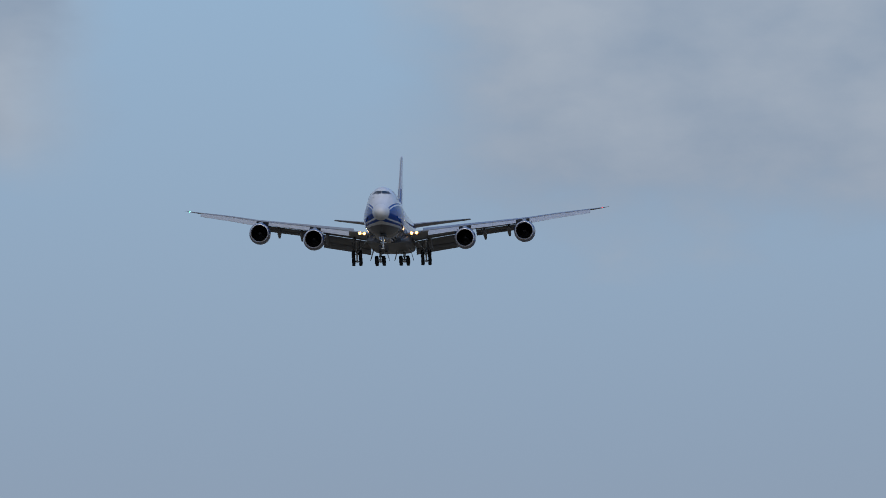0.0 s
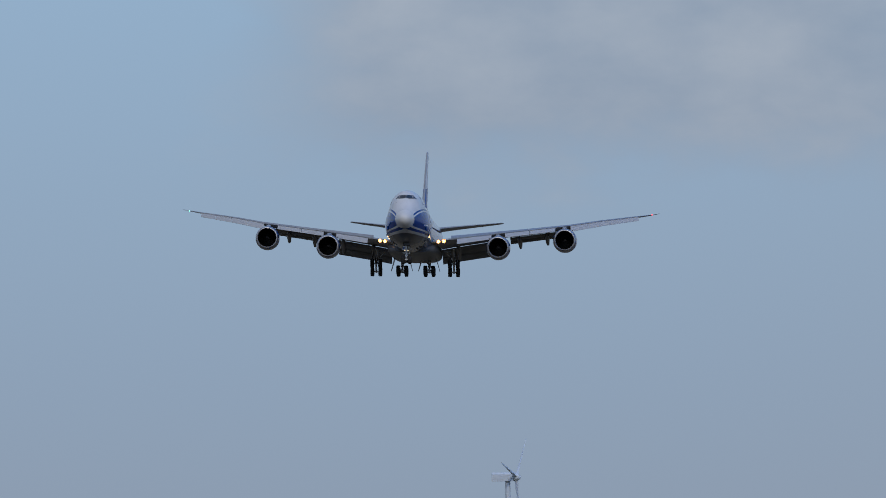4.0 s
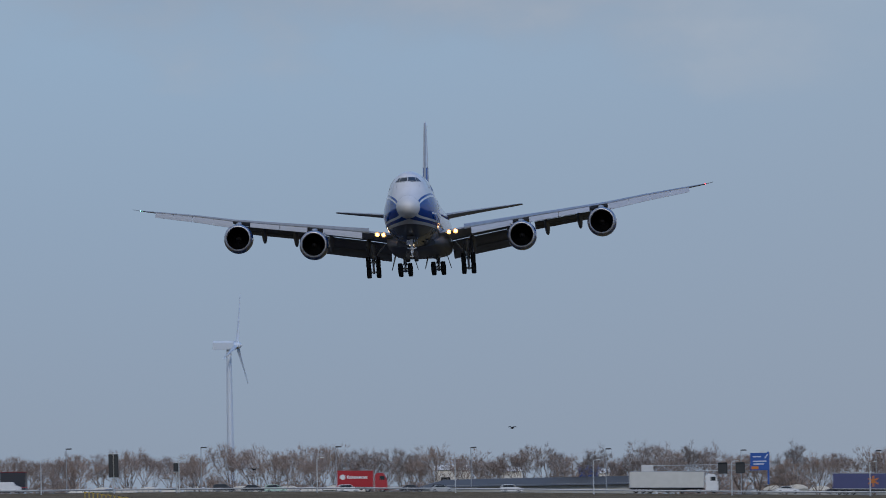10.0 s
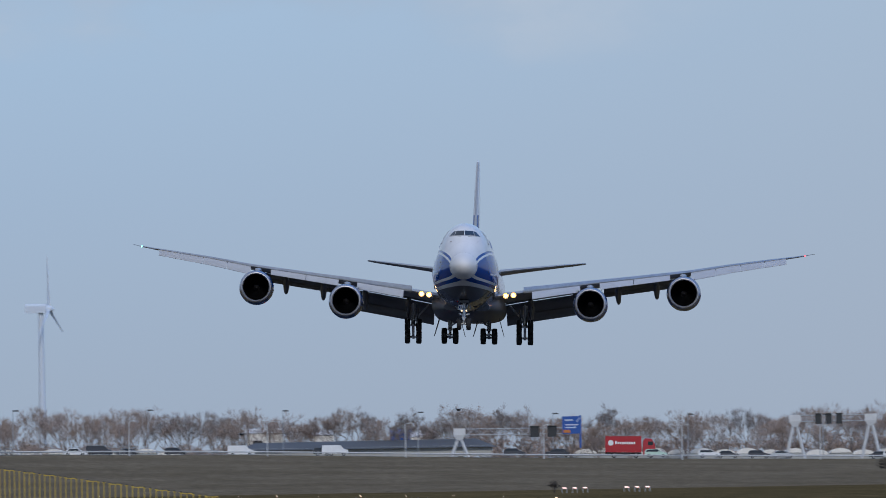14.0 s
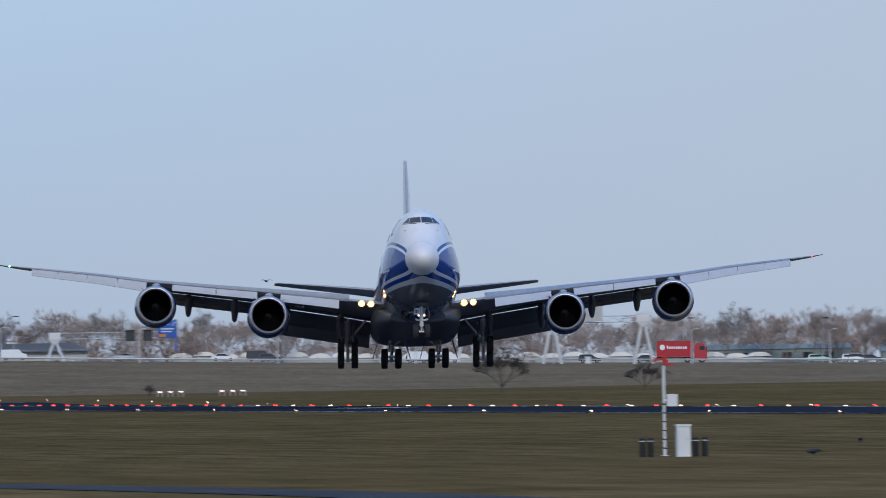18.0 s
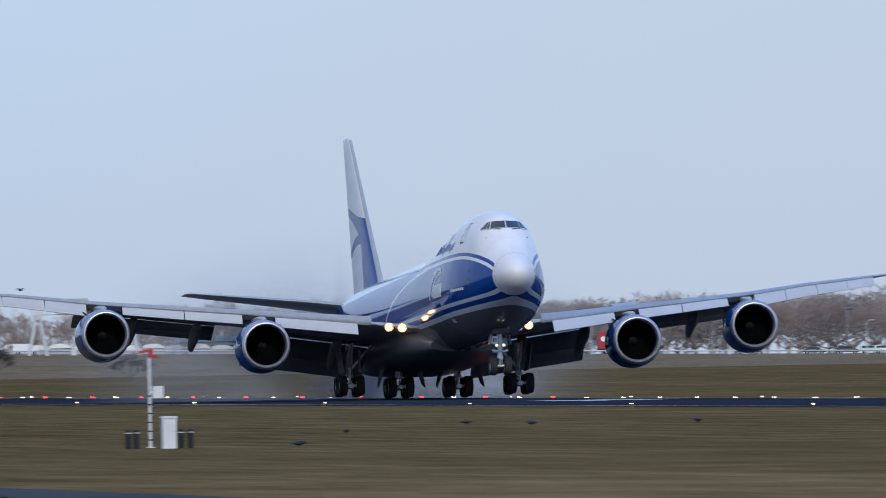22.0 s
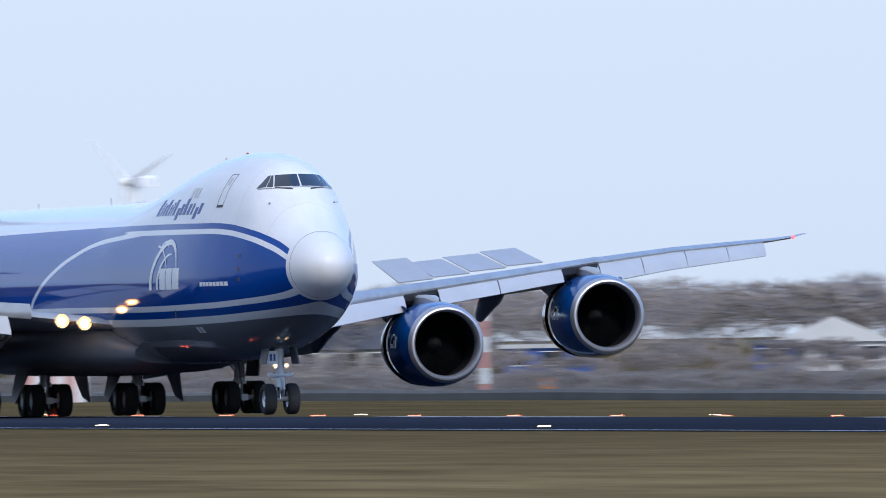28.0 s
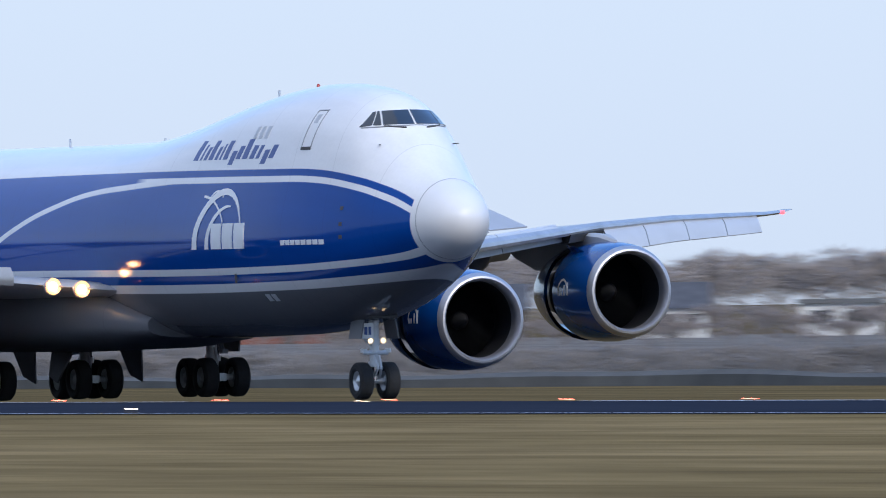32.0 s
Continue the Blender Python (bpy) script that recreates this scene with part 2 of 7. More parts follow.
def fin_paint(g, s, y, z):
    """Two blue bands that rise from the fin's foot along its front and arch back to the rudder; u runs from the front edge to the rear."""
    le = g.math("MULTIPLY_ADD", g.math("SUBTRACT", z, 8.6), 1.21, 55.8)
    te = g.math("MULTIPLY_ADD", g.math("SUBTRACT", z, 8.6), 0.312, 68.2)
    u = g.math("DIVIDE", g.math("SUBTRACT", s, le), g.math("SUBTRACT", te, le))
    top = g.curve(u, 0, 1, 8, 16, [(0, 13.2), (0.3, 13.55), (0.6, 14.0), (1, 14.5)])
    foot = g.curve(z, 8, 16, 0, 1, [(8, 0.5), (10, 0.42), (11.5, 0.36), (12.3, 0.42), (12.9, 0.55), (13.5, 0.78), (14.0, 1.0), (16, 1.0)])
    main = g.math("MULTIPLY", g.over(top, z), g.clamp(g.math("MULTIPLY", g.math("SUBTRACT", foot, u), 14)))
    up = g.curve(u, 0, 1, 8, 16, [(0, 12.3), (0.4, 12.25), (0.65, 12.05), (1, 11.5)])
    low = g.curve(u, 0, 1, 8, 16, [(0, 11.2), (0.4, 11.6), (0.65, 11.5), (1, 10.9)])
    second = g.math("MULTIPLY", g.over(up, z), g.over(z, low))
    metal = g.clamp(g.math("MULTIPLY", g.math("SUBTRACT", 0.035, u), 60))
    return g.mix(metal, g.mix(g.math("MAXIMUM", main, second), WHITE, BLUE), (0.42, 0.43, 0.45, 1))


def belly_paint(g, s, y, z):
    return g.mix(0.0, GREY, GREY)


def wing_paint(g, s, y, z):
    return g.mix(0.0, (0.36, 0.37, 0.39, 1), GREY)


M_HULL = skin("hull paint", hull_paint, 0.06)
M_FIN = skin("fin paint", fin_paint, 0.22, 0.12)
M_WING = skin("grey wing paint", wing_paint, 0.32)
M_BELLY = skin("grey belly paint", belly_paint, 0.35)
M_WHITE = mat("white gloss paint", (0.78, 0.78, 0.79), 0.25, var=0.05, scale=0.6, coat=0.3)
M_SLAT = mat("slat white", (0.50, 0.51, 0.53), 0.35, var=0.08, scale=0.8, stretch=(1, 0.15, 1))
M_BLUE = mat("blue gloss paint", (0.001, 0.062, 0.25), 0.2, var=0.12, scale=0.8, coat=0.4)
M_LOGO = mat("white lettering", (0.8, 0.8, 0.8), 0.4, var=0.03)
M_INK = mat("blue lettering", (0.03, 0.07, 0.25), 0.4, var=0.03)
M_GREYINK = mat("grey lettering", (0.25, 0.26, 0.28), 0.5, var=0.03)
M_LIP = mat("bare aluminium lip", (0.5, 0.5, 0.53), 0.52, 0.9, var=0.08, scale=4)
# duct, fan and spinner: the intake's inner shade is put into their colour
M_DUCT = mat("shade-black intake duct", (0.016, 0.017, 0.021), 0.5, var=0.2)
M_FAN = mat("shade-black fan blade", (0.006, 0.0068, 0.0085), 0.9, 0.0, var=0.15)
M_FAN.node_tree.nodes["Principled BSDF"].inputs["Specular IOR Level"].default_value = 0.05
M_SPINNER = mat("shade-dark spinner cone", (0.018, 0.019, 0.023), 0.45, 0.2, var=0.15)
M_EXH = mat("exhaust metal", (0.22, 0.2, 0.19), 0.4, 0.9, var=0.2)
M_TYRE = mat("tyre rubber", (0.018, 0.018, 0.019), 0.85, var=0.25, scale=6, bump=0.2)
M_RIM = mat("wheel alloy", (0.55, 0.56, 0.57), 0.4, 0.6, var=0.15)
M_GEAR = mat("gear leg paint", (0.62, 0.63, 0.64), 0.4, 0.2, var=0.15, scale=5)
M_OLEO = mat("chrome oleo", (0.8, 0.8, 0.8), 0.12, 1.0, var=0.03)
M_BAY = mat("gear bay dark", (0.07, 0.07, 0.072), 0.8, var=0.2)
M_GLASS = mat("cockpit glass", (0.02, 0.024, 0.03), 0.06, 0.0, var=0.1, coat=1.0)
M_FLAP = mat("flap paint", (0.19, 0.195, 0.21), 0.45, var=0.12, scale=0.7)
M_NOSE = mat("bare metal edge", (0.46, 0.465, 0.48), 0.4, 0.6, var=0.15, scale=1.5)
M_COVE = mat("dark flap cove", (0.06, 0.062, 0.066), 0.7, var=0.2)
M_LAND = glow("landing light", (1.0, 0.70, 0.38), 8)
M_HALO = glow("orange lamp halo", (1.0, 0.42, 0.10), 2.0)
M_TAXI = glow("gear light", (1.0, 0.72, 0.42), 1.4)
M_RED = glow("red navigation light", (1.0, 0.03, 0.04), 4)
M_GREEN = glow("green navigation light", (0.1, 1.0, 0.4), 8)
M_BEACON = mat("red beacon glass", (0.4, 0.03, 0.02), 0.2, var=0.05)


# ---- mesh help ----
class Geo:
    """Vertices and faces of one mesh."""

    def __init__(self):
        self.v, self.f = [], []

    def add(self, vs, fs):
        n = len(self.v)
        self.v += [tuple(p) for p in vs]
        self.f += [tuple(i + n for i in f) for f in fs]
        return self

    def loft(self, rings, closed=True, caps=True):
        n, k = len(rings[0]), len(rings)
        vs = [p for r in rings for p in r]
        fs = []
        for i in range(k - 1):
            for j in range(n if closed else n - 1):
                a, b = i * n + j, i * n + (j + 1) % n
                fs.append((a, b, b + n, a + n))
        if caps and closed:
            fs += [tuple(range(n))[::-1], tuple(range((k - 1) * n, k * n))]
        return self.add(vs, fs)

    def box(self, c, size, m=None):
        x, y, z = (a / 2 for a in size)
        vs = [Vector((sx * x, sy * y, sz * z)) for sz in (-1, 1) for sy in (-1, 1) for sx in (-1, 1)]
        vs = [(m @ p if m else p) + Vector(c) for p in vs]
        return self.add(vs, [(0, 2, 3, 1), (4, 5, 7, 6), (0, 1, 5, 4), (2, 6, 7, 3), (0, 4, 6, 2), (1, 3, 7, 5)])

    def rod(self, p0, p1, r0, r1=None, seg=10):
        p0, p1 = Vector(p0), Vector(p1)
        q = (p1 - p0).to_track_quat("Z", "Y")
        r1 = r0 if r1 is None else r1
        rings = []
        for p, r in ((p0, r0), (p1, r1)):
            rings.append([p + q @ Vector((r * math.cos(a), r * math.sin(a), 0)) for a in [2 * math.pi * k / seg for k in range(seg)]])
        return self.loft(rings)

    def lathe(self, profile, o=(0, 0, 0), axis="x", seg=32, caps=True, squash=1.0):
        """Profile of (along, radius)."""
        rings = []
        for d, r in profile:
            ring = []
            for k in range(seg):
                a = 2 * math.pi * k / seg
                u, v = r * math.cos(a), r * math.sin(a) * squash
                p = {"x": (d, u, v), "y": (u, d, v), "z": (u, v, d)}[axis]
                ring.append(Vector(p) + Vector(o))
            rings.append(ring)
        return self.loft(rings, caps=caps)

    def mesh(self, name, smooth=False, sharp=35):
        me = bpy.data.meshes.new(name)
        me.from_pydata(self.v, [], self.f)
        bm = bmesh.new()
        bm.from_mesh(me)
        bmesh.ops.recalc_face_normals(bm, faces=bm.faces)
        if smooth:
            for f in bm.faces:
                f.smooth = True
            for e in bm.edges:
                if len(e.link_faces) == 2 and e.calc_face_angle(0) > radians(sharp):
                    e.smooth = False
        bm.to_mesh(me)
        bm.free()
        return me


def part(name, geo, material, parent=None, label="", smooth=True, sharp=35):
    """One mesh object under a thing or a part."""
    me = geo.mesh(name, smooth, sharp) if isinstance(geo, Geo) else geo
    if material and not me.materials:
        me.materials.append(material)
    ob = new(name, me)
    if parent:
        ob.parent = parent
    if label:
        ob["label"] = label
    return ob


def thing(name, label, category, group="", at=None):
    e = new(name)
    e.empty_display_size = 0.5
    tagged(e, label, category, group)
    if at is not None:
        e.matrix_world = at
    return e


def lerp_table(tab, x):
    if x <= tab[0][0]:
        return tab[0][1]
    for (a, u), (b, v) in zip(tab, tab[1:]):
        if x <= b:
            return u + (v - u) * (x - a) / (b - a)
    return tab[-1][1]


def smooth_table(tab):
    """Monotone-ish cubic through the table's points."""
    xs, ys = [a for a, _ in tab], [b for _, b in tab]
    n = len(xs)
    d = [(ys[i + 1] - ys[i]) / (xs[i + 1] - xs[i]) for i in range(n - 1)]
    m = [d[0]] + [0.0 if d[i - 1] * d[i] <= 0 else 2 * d[i - 1] * d[i] / (d[i - 1] + d[i]) for i in range(1, n - 1)] + [d[-1]]

    def f(x):
        if x <= xs[0]:
            return ys[0]
        if x >= xs[-1]:
            return ys[-1]
        i = max(k for k in range(n - 1) if xs[k] <= x)
        h = xs[i + 1] - xs[i]
        t = (x - xs[i]) / h
        return ((2 * t**3 - 3 * t**2 + 1) * ys[i] + (t**3 - 2 * t**2 + t) * h * m[i] + (-2 * t**3 + 3 * t**2) * ys[i + 1] + (t**3 - t**2) * h * m[i + 1])

    return f


# ---- the airplane ----
TOP = smooth_table([(0, 5.7), (0.05, 5.95), (0.2, 6.2), (0.5, 6.5), (1.0, 6.82), (1.6, 7.16), (2.2, 7.52), (3.0, 8.1), (3.75, 8.75), (4.25, 9.22), (4.8, 9.58), (5.4, 9.8), (6.4, 9.98), (8, 10.1), (9.5, 10.12), (11.5, 10.03), (13.5, 9.84), (16, 9.5), (18.5, 9.12), (20.5, 8.84), (22.5, 8.63), (24.5, 8.5), (30, 8.45), (50, 8.45), (58, 8.42), (64, 8.32), (69, 8.1), (72.2, 7.75)])
BOT = smooth_table([(0, 5.7), (0.05, 5.42), (0.2, 5.14), (0.5, 4.84), (1.0, 4.55), (1.6, 4.28), (2.2, 4.04), (3.0, 3.7), (4.5, 3.15), (6.5, 2.62), (9, 2.28), (12, 2.1), (20, 2.02), (44, 2.05), (50, 2.3), (56, 3.1), (62, 4.4), (68, 5.95), (72.2, 7.15)])
WID = smooth_table([(0, 0.0), (0.05, 0.3), (0.2, 0.58), (0.5, 0.88), (1.0, 1.15), (1.6, 1.4), (2.2, 1.64), (3.0, 1.94), (4.0, 2.26), (5.0, 2.53), (6.5, 2.84), (8.5, 3.08), (11, 3.21), (13.5, 3.25), (48, 3.25), (54, 3.05), (60, 2.5), (66, 1.65), (70, 0.85), (72.2, 0.3)])
MID = smooth_table([(0, 5.7), (1.5, 5.62), (4, 5.35), (8, 5.2), (50, 5.25), (56, 5.65), (64, 6.55), (72.2, 7.45)])
SEAM = 1.25


def reach(s):
    """How far the nose stands ahead of its table station."""
    return 0.9 * max(0.0, 1 - s / 7) ** 1.3


def hull(s, phi):
    """The hull's skin at station s; phi from the crown (0) to the keel (pi), left side positive."""
    t, b, w, m = TOP(s), BOT(s), WID(s), MID(s)
    c, q = math.cos(phi), math.sin(phi)
    z = m + (t - m) * c if c > 0 else m + (m - b) * c
    pinch = 1.0
    if c > 0 and t - m > 3.5:
        pinch = 1 - 0.055 * min(1, (t - m - 3.5)) * math.sin(math.pi * min(1, c * 1.15)) ** 2
    return Vector((ORIGIN - s + reach(s), w * q * pinch, z))


def hull_at(s, z, side=-1, off=0.012):
    """The point of the skin at station s and height z, set off outwards."""
    t, b, m = TOP(s), BOT(s), MID(s)
    c = (z - m) / (t - m) if z > m else (z - m) / (m - b)
    phi = side * math.acos(max(-1, min(1, c)))
    p = hull(s, phi)
    n = (hull(s + 0.05, phi) - hull(s - 0.05, phi)).cross(hull(s, phi + 0.02) - hull(s, phi - 0.02)).normalized()
    if n.y * side < 0:
        n = -n
    return p + n * off


def front_at(y, z):
    """The station where the nose's skin shows the front-view point (y, z)."""
    lo, hi = 0.1, 12.0
    for _ in range(40):
        s = (lo + hi) / 2
        t, m = TOP(s), MID(s)
        w = 0 if z > t else hull(s, math.acos(max(-1, min(1, (z - m) / (t - m))))).y
        if w < abs(y) or z > t:
            lo = s
        else:
            hi = s
    return hi


def patch(corners, to3d, nu=6, nv=4, thick=0.03):
    """A slightly raised patch on a surface; corners a, b, c, d in its two coordinates."""
    a, b, c, d = (Vector(k) for k in corners)
    outer, inner = [], []
    for j in range(nv + 1):
        for i in range(nu + 1):
            u, v = i / nu, j / nv
            q = (a * (1 - u) + b * u) * (1 - v) + (d * (1 - u) + c * u) * v
            outer.append(to3d(q[0], q[1], thick))
            inner.append(to3d(q[0], q[1], -0.02))
    n = nu + 1
    quads = [(j * n + i, j * n + i + 1, (j + 1) * n + i + 1, (j + 1) * n + i) for j in range(nv) for i in range(nu)]
    k = len(outer)
    rim = [i for i in range(n)] + [j * n + nu for j in range(1, nv + 1)] + [nv * n + i for i in range(nu - 1, -1, -1)] + [j * n for j in range(nv - 1, 0, -1)]
    sides = [(rim[i], rim[(i + 1) % len(rim)], rim[(i + 1) % len(rim)] + k, rim[i] + k) for i in range(len(rim))]
    return Geo().add(outer + inner, quads + [tuple(x + k for x in q[::-1]) for q in quads] + sides)


def build_hull(plane):
    st = [0.015, 0.05, 0.12, 0.2, 0.34, 0.5, 0.7, 0.95, SEAM]
    body = [SEAM, 1.45, 1.7, 2.0, 2.3] + [2.6 + 0.35 * i for i in range(20)] + [9.8 + 0.8 * i for i in range(22)] + [27.6 + 2 * i for i in range(14)] + [55 + 1.15 * i for i in range(15)] + [71.6, 72.1, 72.2]
    phis = [2 * math.pi * k / 72 for k in range(72)]
    body = sorted(set(body))
    part("fuselage", Geo().loft([[hull(s, p) for p in phis] for s in body]), M_HULL, plane, "white and blue glossy fuselage with grey belly")
    rad = [[hull(s, p) for p in phis] for s in st]
    part("radome", Geo().loft(rad), M_RADOME, plane, "white nose radome")
    seam = [[hull(s, p) + (hull(s, p) - Vector((ORIGIN - s + reach(s), 0, MID(s)))).normalized() * 0.006 for p in phis] for s in (SEAM - 0.012, SEAM + 0.012)]
    part("radome_seam", Geo().loft(seam, caps=False), M_GREYINK, plane)
    # flight-deck glazing, six panes
    for side in (-1, 1):
        for (y0, y1, y2, y3, zb0, zb1, zt1, zt0) in ((0.03, 0.95, 0.80, 0.03, 8.74, 8.73, 9.17, 9.2), (1.00, 1.19, 0.90, 0.85, 8.72, 8.72, 9.16, 9.17), (1.22, 1.48, 1.02, 0.93, 8.72, 8.67, 9.13, 9.16)):
            def skin_point(y, z, off, side=side):
                return hull_at(front_at(y, z), z, side, off * 0.6)
            part("cockpit_pane", patch([(y0, zb0), (y1, zb1), (y2, zt1), (y3, zt0)], skin_point, 6, 5), M_GLASS, plane, "dark cockpit window pane")
        # dark sealing strip under the panes and a parked wiper
        part("pane_seal", patch([(0.0, 8.70), (1.46, 8.63), (1.46, 8.66), (0.0, 8.725)], skin_point, 12, 1, 0.02), M_GREYINK, plane)
        part("wiper", patch([(0.35, 8.61), (0.95, 8.67), (0.95, 8.70), (0.35, 8.64)], skin_point, 6, 1, 0.06), M_BAY, plane, "dark windscreen wiper")
        part("air_probe", Geo().rod(hull_at(front_at(1.25, 8.1), 8.1, side, 0.0), hull_at(front_at(1.25, 8.1), 8.1, side, 0.0) + Vector((0.22, side * 0.12, 0)), 0.025, 0.012, 6), M_BAY, plane, "small grey air-data probe")
    def on_skin(side):
        return lambda s, z, off: hull_at(s, z, side, off)
    for side in (-1, 1):
        f = on_skin(side)
        # upper-deck door outline and its sill
        d = (6.75, 7.38, 8.0, 9.24)
        for c, m in ((((d[0], d[2]), (d[1], d[2]), (d[1], d[2] + 0.1), (d[0], d[2] + 0.1)), M_BAY), (((d[0], d[3]), (d[1], d[3]), (d[1], d[3] + 0.03), (d[0], d[3] + 0.03)), M_GREYINK),
                     (((d[0], d[2]), (d[0] + 0.035, d[2]), (d[0] + 0.035, d[3]), (d[0], d[3])), M_GREYINK), (((d[1] - 0.035, d[2]), (d[1], d[2]), (d[1], d[3]), (d[1] - 0.035, d[3])), M_GREYINK)):
            part("door_edge", patch(c, f, 4, 6, 0.012), m, plane)
        part("door_window", patch([(6.95, 8.85), (7.18, 8.85), (7.18, 9.12), (6.95, 9.12)], f, 3, 3, 0.012), M_PLUG, plane)
        # three upper-deck windows
        for k in range(3):
            s0 = 10.1 + 0.46 * k
            part("upper_window", patch([(s0, 8.42), (s0 + 0.26, 8.42), (s0 + 0.26, 8.8), (s0, 8.8)], f, 3, 3, 0.012), M_PLUG, plane, "small plugged oval window")
        # lettering as plain slanted bars
        s_run = 16.0
        for k, hgt in enumerate((0.62, 0.5, 0.42, 0.62, 0.42, 0.5, 0.6, 0.45, 0.42, 0.62, 0.42, 0.42, 0.45, 0.42)):
            wd = (0.42, 0.16, 0.26, 0.4, 0.26, 0.16, 0.4, 0.4, 0.38, 0.44, 0.38, 0.26, 0.4, 0.38)[k] * 0.92
            z0 = 7.78 if k not in (7, 12) else 7.6
            sl = 0.2
            if side < 0:
                a0, a1 = s_run, s_run - wd
            else:
                a0, a1 = 8.8 + (16.0 - s_run), 8.8 + (16.0 - s_run) + wd
            lean = -sl if side < 0 else sl
            part("title_bar", patch([(a0, z0), (a1, z0), (a1 + lean, z0 + hgt), (a0 + lean, z0 + hgt)], f, 2, 2, 0.008), M_INK, plane)
            s_run -= wd + 0.19
        # emblem: arch, inner arch, cross band and three blocks
        def arch(cs, z0, w, h, th0, th1, a0, a1, tilt=0.0, side=side):
            outer, inner = [], []
            for i in range(17):
                a = radians(a0 + (a1 - a0) * i / 16)
                th = th0 + (th1 - th0) * i / 16
                for lst, k in ((outer, 0), (inner, th)):
                    u, v = (w - k) * math.cos(a), (h - k) * math.sin(a)
                    lst.append(hull_at(cs + (u - tilt * v) * (1 if side < 0 else -1), z0 + v, side, 0.014))
            vs, fs = outer + inner, [(i, i + 1, i + 18, i + 17) for i in range(16)]
            part("emblem_arch", Geo().add(vs, fs), M_LOGO, plane)
        arch(12.45, 4.90, 2.05, 1.95, 0.42, 0.05, 0, 165, 0.1)
        arch(11.9, 4.90, 1.5, 1.4, 0.34, 0.05, 0, 100, 0.1)
        arch(12.7, 4.90, 1.2, 1.9, 0.07, 0.05, 60, 118, -0.1)
        arch(14.2, 4.90, 2.6, 1.75, 0.08, 0.07, 95, 150, 0.0)
        for k in range(3):
            w = 0.8
            s0 = 12.85 - k * 0.92 if side < 0 else 10.2 + k * 0.92
            a, b = (s0, s0 - w) if side < 0 else (s0, s0 + w)
            part("emblem_block", patch([(a, 4.90), (b, 4.90), (b, 5.72), (a, 5.72)], f, 2, 3, 0.016), M_LOGO, plane)
        # small type line
        for k in range(8):
            s0 = 7.6 - k * 0.31 if side < 0 else 5.15 + k * 0.31
            a, b = (s0, s0 - 0.25) if side < 0 else (s0, s0 + 0.25)
            part("type_bar", patch([(a, 4.98), (b, 4.98), (b, 5.14), (a, 5.14)], f, 2, 2, 0.008), M_LOGO, plane)
        for z in (6.05, 5.55, 5.15):
            part("static_port", patch([(4.3, z), (4.44, z), (4.44, z + 0.12), (4.3, z + 0.12)], f, 2, 2, 0.01), M_BAY, plane, "small dark air-data port")
        part("drain_mast", Geo().loft([[hull_at(11.3 + a, 4.1 - 0.12 * k, side, b + 0.05 * k) for a, b in ((0, 0), (0.05, 0.03), (0.16, 0), (0.05, -0.03))] for k in (0, 2)]), M_BAY, plane, "small dark drain mast")
        for k in range(2):
            part("belly_mark", patch([(9.3 + 0.42 * k, 3.2), (9.6 + 0.42 * k, 3.2), (9.6 + 0.42 * k, 3.42), (9.3 + 0.42 * k, 3.42)], f, 2, 2, 0.008), M_PLUG, plane)
    # crown fittings
    g = Geo()
    for s, h in ((14.6, 0.3), (24.5, 0.1), (33, 0.25), (45, 0.2)):
        z = TOP(s)
        g.loft([[Vector((ORIGIN - s - x, y, zz)) for x, y in ((0, 0), (0.1, 0.015), (0.22, 0), (0.1, -0.015))] for zz in (z - 0.03, z + h)])
    part("aerial", g, M_WHITE, plane, "white blade aerials")
    part("beacon", Geo().lathe([(0, 0.06), (0.1, 0.06), (0.15, 0.03), (0.16, 0.0)], (ORIGIN - 11.4, 0, TOP(11.4) - 0.04), "z", 12), M_BEACON, plane, "red anti-collision beacon")
    # wing-to-body fairing
    rings = []
    for s, w, zb, zt in ((21, 2.2, 2.05, 2.9), (23, 3.1, 1.85, 3.6), (26, 3.55, 1.68, 4.2), (32, 3.6, 1.6, 4.3), (40, 3.6, 1.62, 4.2), (44, 3.4, 1.7, 3.8), (48, 2.8, 1.95, 3.2), (51, 1.6, 2.2, 2.7)):
        zm = (zb + zt) / 2
        rings.append([Vector((ORIGIN - s, w * math.copysign(abs(math.cos(a)) ** 0.6, math.cos(a)), zm + (zt - zm) * math.copysign(abs(math.sin(a)) ** 0.7, math.sin(a)))) for a in [2 * math.pi * k / 32 for k in range(32)]])
    part("belly_fairing", Geo().loft(rings), M_BELLY, plane, "grey wing-to-body fairing")


M_RADOME = mat("radome paint", (0.72, 0.72, 0.73), 0.38, var=0.05, scale=0.9)
M_PLUG = mat("plugged window", (0.42, 0.44, 0.47), 0.4, var=0.05)

# wing stations: y, leading edge s, trailing edge s, z of the chord line, thickness, nose-down twist
WING = [(2.6, 21.9, 38.7, 3.55, 1.75, 1.5), (5.5, 24.5, 39.3, 3.95, 1.5, 1.5), (8.5, 27.1, 39.9, 4.3, 1.25, 1.2), (12.05, 30.3, 40.8, 4.72, 1.05, 1.0), (16, 33.9, 42.9, 5.15, 0.86, 0.6), (21.15, 38.5, 45.5, 5.72, 0.7, 0.2), (26, 42.9, 47.8, 6.26, 0.52, -0.3), (30.5, 46.9, 50.0, 6.62, 0.38, -0.8), (32.0, 48.3, 50.7, 6.74, 0.28, -1.0), (33.2, 49.7, 51.5, 6.88, 0.18, -1.2), (34.3, 51.2, 52.1, 7.06, 0.06, -1.4)]


def wing_line(y):
    return [lerp_table([(w[0], w[k]) for w in WING], y) for k in (1, 2, 3, 4, 5)]


